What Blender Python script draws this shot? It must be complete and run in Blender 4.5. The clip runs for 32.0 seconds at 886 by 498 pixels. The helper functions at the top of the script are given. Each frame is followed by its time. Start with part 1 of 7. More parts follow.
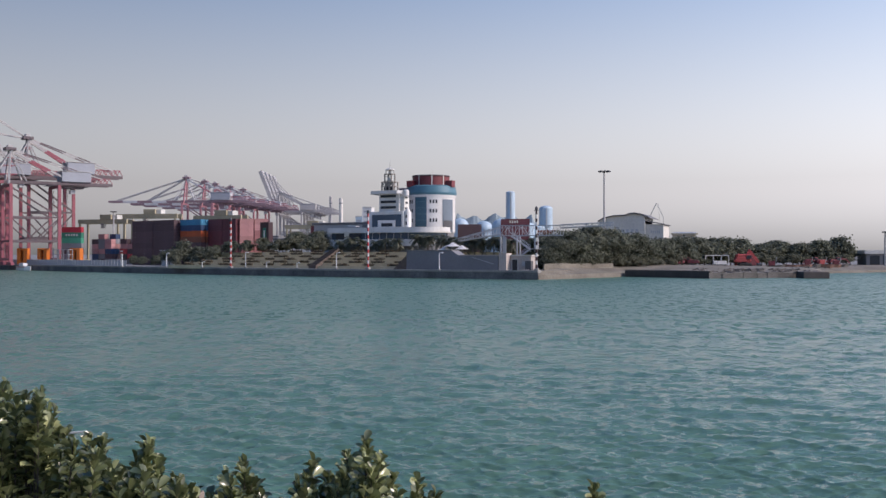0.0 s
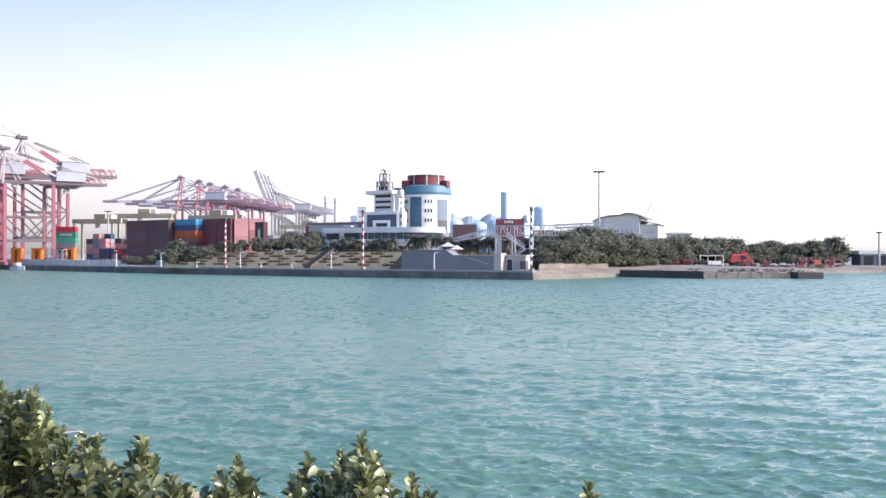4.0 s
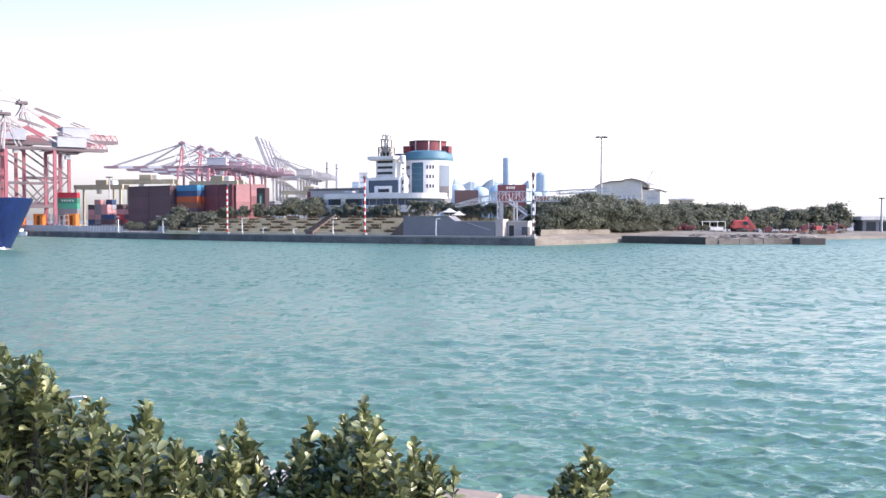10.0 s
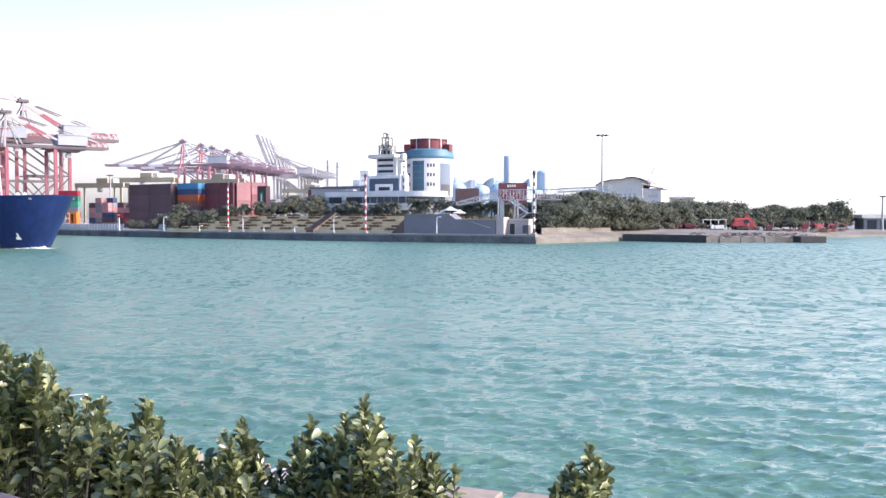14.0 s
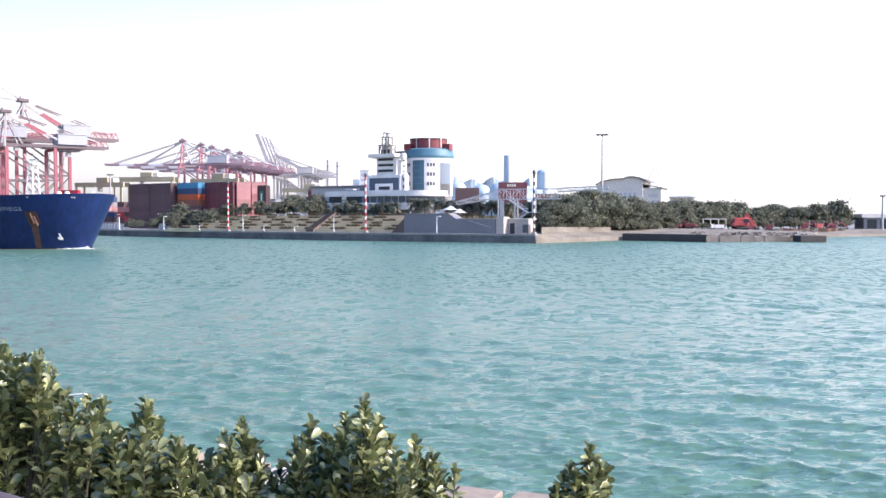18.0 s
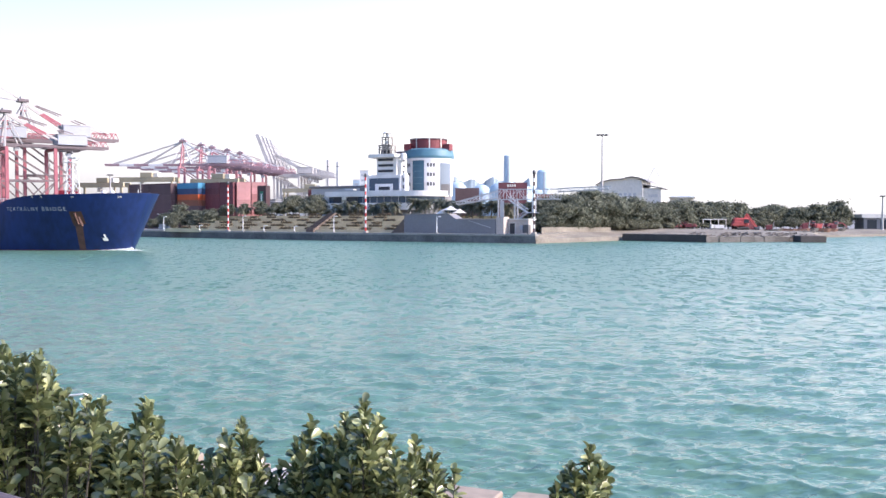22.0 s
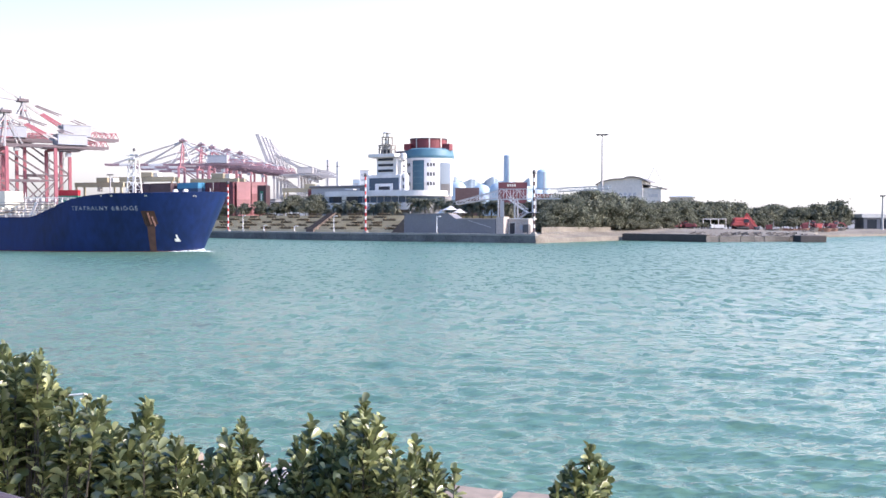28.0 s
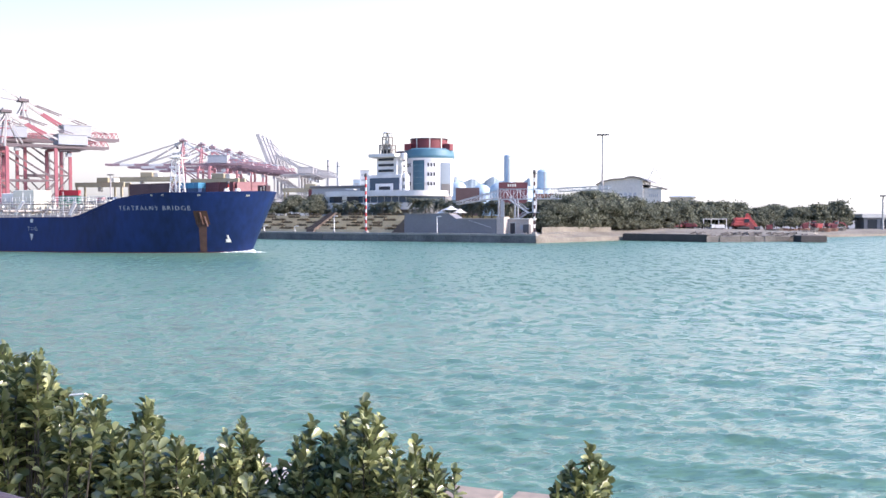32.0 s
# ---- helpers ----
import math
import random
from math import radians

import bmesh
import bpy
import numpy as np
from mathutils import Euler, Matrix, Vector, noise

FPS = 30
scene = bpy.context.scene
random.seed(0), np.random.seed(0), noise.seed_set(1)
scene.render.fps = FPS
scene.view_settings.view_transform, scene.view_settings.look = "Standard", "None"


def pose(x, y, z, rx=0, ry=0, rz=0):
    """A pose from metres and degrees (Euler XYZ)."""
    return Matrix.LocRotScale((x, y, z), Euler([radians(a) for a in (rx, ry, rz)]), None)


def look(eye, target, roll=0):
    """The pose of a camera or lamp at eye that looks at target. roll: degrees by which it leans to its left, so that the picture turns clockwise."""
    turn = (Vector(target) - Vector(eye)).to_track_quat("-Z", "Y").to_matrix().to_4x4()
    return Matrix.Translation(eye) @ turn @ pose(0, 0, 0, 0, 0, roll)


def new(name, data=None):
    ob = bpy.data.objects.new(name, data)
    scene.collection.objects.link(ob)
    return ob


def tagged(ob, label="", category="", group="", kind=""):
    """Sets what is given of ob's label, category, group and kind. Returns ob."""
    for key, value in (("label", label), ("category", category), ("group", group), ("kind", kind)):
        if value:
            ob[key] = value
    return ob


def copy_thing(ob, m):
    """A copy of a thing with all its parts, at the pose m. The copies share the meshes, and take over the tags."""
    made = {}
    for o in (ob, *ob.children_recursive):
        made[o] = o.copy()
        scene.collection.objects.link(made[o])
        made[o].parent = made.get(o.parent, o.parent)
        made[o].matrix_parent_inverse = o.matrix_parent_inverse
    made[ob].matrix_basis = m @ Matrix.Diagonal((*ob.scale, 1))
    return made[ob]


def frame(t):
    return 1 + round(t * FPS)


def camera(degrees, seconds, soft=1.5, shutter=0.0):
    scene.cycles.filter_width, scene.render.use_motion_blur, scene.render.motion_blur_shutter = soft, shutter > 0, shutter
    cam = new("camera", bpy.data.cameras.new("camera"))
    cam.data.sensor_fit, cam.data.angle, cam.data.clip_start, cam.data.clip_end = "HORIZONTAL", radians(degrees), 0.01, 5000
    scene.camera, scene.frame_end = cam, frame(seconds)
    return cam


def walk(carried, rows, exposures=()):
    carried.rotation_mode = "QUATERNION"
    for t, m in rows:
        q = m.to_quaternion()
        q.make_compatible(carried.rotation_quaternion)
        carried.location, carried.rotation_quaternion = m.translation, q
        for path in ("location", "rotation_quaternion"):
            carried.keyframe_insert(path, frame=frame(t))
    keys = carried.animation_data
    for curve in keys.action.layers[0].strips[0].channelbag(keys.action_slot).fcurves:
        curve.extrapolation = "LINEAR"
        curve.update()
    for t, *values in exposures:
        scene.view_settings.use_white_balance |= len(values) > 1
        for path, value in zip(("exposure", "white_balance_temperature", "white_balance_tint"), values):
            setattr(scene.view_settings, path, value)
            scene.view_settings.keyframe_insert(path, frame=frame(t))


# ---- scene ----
# ---------------------------------------------------------------- camera
cam = camera(49.0, 32.0, soft=1.5)
EYE = (0.0, 0.0, 8.0)


def aim(up, left, roll):
    """The camera at its one stand: degrees up from its resting tilt, to the left, and leaning."""
    return pose(*EYE, 88.135 + up, 0, left) @ pose(0, 0, 0, 0, 0, roll)


walk(cam, [
    (0.0, aim(2.118, 0.146, -0.05)), (0.5, aim(2.226, 0.209, -0.03)), (1.0, aim(2.369, 0.266, 0.0)),
    (1.5, aim(2.451, 0.321, -0.05)), (2.0, aim(2.478, 0.426, -0.02)), (2.2, aim(2.45, 0.475, -0.05)),
    (2.3, aim(2.48, 1.09, -0.2)), (2.4, aim(2.51, 2.36, -0.37)), (2.5, aim(2.43, 2.166, -0.377)),
    (2.6, aim(2.41, 2.33, -0.37)), (2.7, aim(2.39, 2.035, -0.37)), (2.8, aim(2.42, -0.23, -0.35)),
    (2.9, aim(2.40, -0.08, -0.22)), (3.0, aim(2.372, -0.131, -0.138)), (3.5, aim(2.465, -0.152, 0.0)),
    (5.5, aim(0.244, -0.149, 0.0)), (6.0, aim(0.300, -0.138, 0.0)), (7.0, aim(0.291, -0.133, 0.0)),
    (8.0, aim(0.274, -0.114, 0.0)), (9.0, aim(0.188, -0.094, 0.0)), (10.0, aim(0.106, -0.045, 0.0)),
    (11.0, aim(0.060, -0.022, 0.0)), (12.0, aim(0.031, -0.010, 0.0)), (14.0, aim(0.0, 0.0, 0.0)),
    (17.0, aim(-0.035, 0.0, 0.0)), (23.0, aim(-0.02, 0.0, 0.0)), (28.0, aim(-0.035, 0.0, 0.0)),
    (29.0, aim(-0.035, 0.03, 0.0)), (32.0, aim(-0.035, 0.02, 0.0))],
    exposures=[(0.0, -0.10, 7000, 22), (0.5, 0.17, 7000, 22), (1.0, 0.46, 7000, 22), (1.5, 0.76, 7000, 22), (2.0, 0.91, 7000, 22), (3.0, 0.97, 7000, 22), (6.0, 1.16, 7000, 22), (9.0, 1.16, 7000, 22), (13.0, 1.19, 7000, 22), (32.0, 1.19, 7000, 22)])

# ---------------------------------------------------------------- light
SUN_EL, SUN_AZ = radians(37), radians(-13)     # height and heading of the sun in the plan
world = bpy.data.worlds.new("sky")
scene.world = world
world.use_nodes = True
sky = world.node_tree.nodes.new("ShaderNodeTexSky")
sky.sky_type, sky.sun_disc = "NISHITA", False
sky.sun_elevation, sky.sun_rotation = SUN_EL, math.pi / 2 - SUN_AZ
sky.air_density, sky.dust_density, sky.ozone_density = 1.0, 1.25, 2.0
back = world.node_tree.nodes["Background"]
back.inputs["Strength"].default_value = 0.132
haze = world.node_tree.nodes.new("ShaderNodeHueSaturation")     # a hazy day: the blue is thin
where, split, thin = (world.node_tree.nodes.new("ShaderNode" + k) for k in ("TexCoord", "SeparateXYZ", "MapRange"))
thin.inputs[1].default_value, thin.inputs[2].default_value = 0.06, 0.40      # sine of the height: white haze low, blue above
thin.inputs[3].default_value, thin.inputs[4].default_value = 0.0, 1.4
world.node_tree.links.new(where.outputs["Generated"], split.inputs[0])
world.node_tree.links.new(split.outputs["Z"], thin.inputs[0])
world.node_tree.links.new(thin.outputs[0], haze.inputs["Saturation"])
world.node_tree.links.new(sky.outputs[0], haze.inputs["Color"])
cool = world.node_tree.nodes.new("ShaderNodeMix")
cool.data_type, cool.blend_type = "RGBA", "MULTIPLY"
cool.inputs[0].default_value, cool.inputs[7].default_value = 1.0, (0.91, 0.99, 1.03, 1)
world.node_tree.links.new(haze.outputs[0], cool.inputs[6])
to_sun = Vector((math.cos(SUN_EL) * math.cos(SUN_AZ), math.cos(SUN_EL) * math.sin(SUN_AZ), math.sin(SUN_EL)))
# haze scatters forwards: the sky brightens smoothly towards the sun
towards, glow, bright = (world.node_tree.nodes.new("ShaderNode" + k) for k in ("VectorMath", "MapRange", "VectorMath"))
towards.operation, bright.operation = "DOT_PRODUCT", "SCALE"
towards.inputs[1].default_value = to_sun
glow.interpolation_type = "SMOOTHSTEP"
glow.inputs[1].default_value, glow.inputs[2].default_value = -0.85, 0.55
glow.inputs[3].default_value, glow.inputs[4].default_value = 0.50, 1.6
world.node_tree.links.new(where.outputs["Generated"], towards.inputs[0])
world.node_tree.links.new(towards.outputs["Value"], glow.inputs[0])
world.node_tree.links.new(cool.outputs[2], bright.inputs[0])
world.node_tree.links.new(glow.outputs[0], bright.inputs["Scale"])
world.node_tree.links.new(bright.outputs[0], back.inputs["Color"])
sun_data = bpy.data.lights.new("sun", "SUN")
sun_data.energy, sun_data.angle, sun_data.color = 3.2, radians(0.6), (1.0, 0.95, 0.87)
sun = new("sun", sun_data)
sun.matrix_world = look(to_sun * 300, (0, 0, 0))


# ---------------------------------------------------------------- materials
def mat(name, colour, rough=0.6, metal=0.0, vary=0.25, size=1.0, bump=0.0, spread=0.0, grime=None, streak=1.0):
    """A paint or stone: two scales of noise on the base colour, a little relief, wear in the gloss."""
    m = bpy.data.materials.new(name)
    m.use_nodes = True
    nt = m.node_tree
    n, link = nt.nodes, nt.links.new
    bsdf = n["Principled BSDF"]
    bsdf.inputs["Metallic"].default_value = metal
    coord = n.new("ShaderNodeTexCoord")
    mapping = n.new("ShaderNodeMapping")
    mapping.inputs["Scale"].default_value = (1, 1, streak)
    link(coord.outputs["Object"], mapping.inputs["Vector"])
    big, fine = n.new("ShaderNodeTexNoise"), n.new("ShaderNodeTexNoise")
    for tex, sc, de in ((big, 0.5 / size, 3), (fine, 6.0 / size, 4)):
        tex.inputs["Scale"].default_value, tex.inputs["Detail"].default_value = sc, de
        link(mapping.outputs[0], tex.inputs["Vector"])
    both = n.new("ShaderNodeMix")
    both.inputs[0].default_value = 0.45
    link(big.outputs["Fac"], both.inputs[2])
    link(fine.outputs["Fac"], both.inputs[3])
    ramp = n.new("ShaderNodeValToRGB")
    lo = [c * (1 - vary) for c in (grime or colour)]
    hi = [min(1.0, c * (1 + vary * 0.6)) for c in colour]
    ramp.color_ramp.elements[0].position, ramp.color_ramp.elements[1].position = 0.3, 0.68
    ramp.color_ramp.elements[0].color, ramp.color_ramp.elements[1].color = (*lo, 1), (*hi, 1)
    link(both.outputs[0], ramp.inputs[0])
    out = ramp.outputs[0]
    if spread:
        info, hsv, scale = n.new("ShaderNodeObjectInfo"), n.new("ShaderNodeHueSaturation"), n.new("ShaderNodeMapRange")
        scale.inputs[3].default_value, scale.inputs[4].default_value = 1 - spread, 1 + spread
        link(info.outputs["Random"], scale.inputs[0])
        link(scale.outputs[0], hsv.inputs["Value"])
        link(out, hsv.inputs["Color"])
        out = hsv.outputs[0]
    link(out, bsdf.inputs["Base Color"])
    gloss = n.new("ShaderNodeMapRange")
    gloss.inputs[3].default_value, gloss.inputs[4].default_value = max(0.03, rough - 0.1), min(1, rough + 0.12)
    link(fine.outputs["Fac"], gloss.inputs[0])
    link(gloss.outputs[0], bsdf.inputs["Roughness"])
    if bump:
        b = n.new("ShaderNodeBump")
        b.inputs["Strength"].default_value, b.inputs["Distance"].default_value = 0.6, bump
        link(fine.outputs["Fac"], b.inputs["Height"])
        link(b.outputs[0], bsdf.inputs["Normal"])
    return m


def leaf_mat(name, colour, young, rough=0.35, through_light=0.35):
    """Leaves: colour varies leaf by leaf, light shines through a little."""
    m = bpy.data.materials.new(name)
    m.use_nodes = True
    n, link = m.node_tree.nodes, m.node_tree.links.new
    bsdf = n["Principled BSDF"]
    bsdf.inputs["Roughness"].default_value = rough
    geo, info, add = n.new("ShaderNodeNewGeometry"), n.new("ShaderNodeObjectInfo"), n.new("ShaderNodeMath")
    add.operation = "ADD"
    link(geo.outputs["Random Per Island"], add.inputs[0])
    link(info.outputs["Random"], add.inputs[1])
    frac = n.new("ShaderNodeMath")
    frac.operation = "FRACT"
    link(add.outputs[0], frac.inputs[0])
    ramp = n.new("ShaderNodeValToRGB")
    ramp.color_ramp.elements[0].color = (*[c * 0.45 for c in colour], 1)
    ramp.color_ramp.elements[1].color = (*young, 1)
    mid = ramp.color_ramp.elements.new(0.72)
    mid.color = (*colour, 1)
    link(frac.outputs[0], ramp.inputs[0])
    link(ramp.outputs[0], bsdf.inputs["Base Color"])
    trans, mix = n.new("ShaderNodeBsdfTranslucent"), n.new("ShaderNodeMixShader")
    mix.inputs[0].default_value = through_light
    link(ramp.outputs[0], trans.inputs["Color"])
    link(bsdf.outputs[0], mix.inputs[1])
    link(trans.outputs[0], mix.inputs[2])
    link(mix.outputs[0], n["Material Output"].inputs["Surface"])
    return m


def water_mat():
    m = bpy.data.materials.new("sea_water")
    m.use_nodes = True
    n, link = m.node_tree.nodes, m.node_tree.links.new
    bsdf = n["Principled BSDF"]
    bsdf.inputs["IOR"].default_value = 1.33
    bsdf.inputs["Specular IOR Level"].default_value = 0.39
    coord = n.new("ShaderNodeTexCoord")
    drift = n.new("ShaderNodeTexNoise")
    drift.inputs["Scale"].default_value, drift.inputs["Detail"].default_value = 0.018, 4
    link(coord.outputs["Object"], drift.inputs["Vector"])
    ramp = n.new("ShaderNodeValToRGB")
    ramp.color_ramp.elements[0].position, ramp.color_ramp.elements[1].position = 0.35, 0.7
    ramp.color_ramp.elements[0].color, ramp.color_ramp.elements[1].color = (0.068, 0.148, 0.110, 1), (0.086, 0.172, 0.127, 1)
    link(drift.outputs["Fac"], ramp.inputs[0])
    link(ramp.outputs[0], bsdf.inputs["Base Color"])
    # wind chop: slopes of several sizes, steeper along the wind than across it
    geo, total = n.new("ShaderNodeNewGeometry"), None
    place = n.new("ShaderNodeSeparateXYZ")
    link(coord.outputs["Object"], place.inputs[0])
    # scale, detail, steepness, stretch across and along the fairway, and the stretch of water over which it sets in
    for scale, detail, steep, wide, deep, near, out in ((4.5, 2, 0.65, 0.4, 1.5, 0, 0), (10.0, 2, 0.5, 0.5, 1.5, 0, 0),
                                                        (3.0, 2, 0.8, 0.4, 0.55, 30, 75), (2.4, 3, 1.7, 0.45, 0.17, 65, 130)):
        mapping, tex = n.new("ShaderNodeMapping"), n.new("ShaderNodeTexNoise")
        mapping.inputs["Rotation"].default_value = (0, 0, radians(10 if deep > 1 else 0))
        mapping.inputs["Scale"].default_value = (wide, deep, 1)
        link(coord.outputs["Object"], mapping.inputs["Vector"])
        link(mapping.outputs[0], tex.inputs["Vector"])
        tex.inputs["Scale"].default_value, tex.inputs["Detail"].default_value, tex.inputs["Roughness"].default_value = scale, detail, 0.68
        centre, tilt = n.new("ShaderNodeVectorMath"), n.new("ShaderNodeVectorMath")
        centre.operation, tilt.operation = "SUBTRACT", "MULTIPLY"
        centre.inputs[1].default_value = (0.5, 0.5, 0.5)
        tilt.inputs[1].default_value = (steep * 1.2, steep * 1.9, 0)
        link(tex.outputs["Color"], centre.inputs[0])
        link(centre.outputs[0], tilt.inputs[0])
        if out:
            grow, fade = n.new("ShaderNodeMapRange"), n.new("ShaderNodeVectorMath")
            grow.inputs[1].default_value, grow.inputs[2].default_value = near, out
            fade.operation = "SCALE"
            link(place.outputs["Y"], grow.inputs[0])
            link(tilt.outputs[0], fade.inputs[0])
            link(grow.outputs[0], fade.inputs["Scale"])
            tilt = fade
        plus = n.new("ShaderNodeVectorMath")
        link(total.outputs[0] if total else geo.outputs["Normal"], plus.inputs[0])
        link(tilt.outputs[0], plus.inputs[1])
        total = plus
    # farther out the ripples are too fine to draw and widen the gloss instead
    blur = n.new("ShaderNodeMapRange")
    blur.inputs[1].default_value, blur.inputs[2].default_value = 22, 130
    blur.inputs[3].default_value, blur.inputs[4].default_value = 0.06, 0.30
    link(place.outputs["Y"], blur.inputs[0])
    link(blur.outputs[0], bsdf.inputs["Roughness"])
    unit = n.new("ShaderNodeVectorMath")
    unit.operation = "NORMALIZE"
    link(total.outputs[0], unit.inputs[0])
    link(unit.outputs[0], bsdf.inputs["Normal"])
    return m


def glass_mat(name, colour, rough=0.08):
    m = mat(name, colour, rough, 0.0, 0.15, 4)
    m.node_tree.nodes["Principled BSDF"].inputs["Specular IOR Level"].default_value = 0.35
    return m


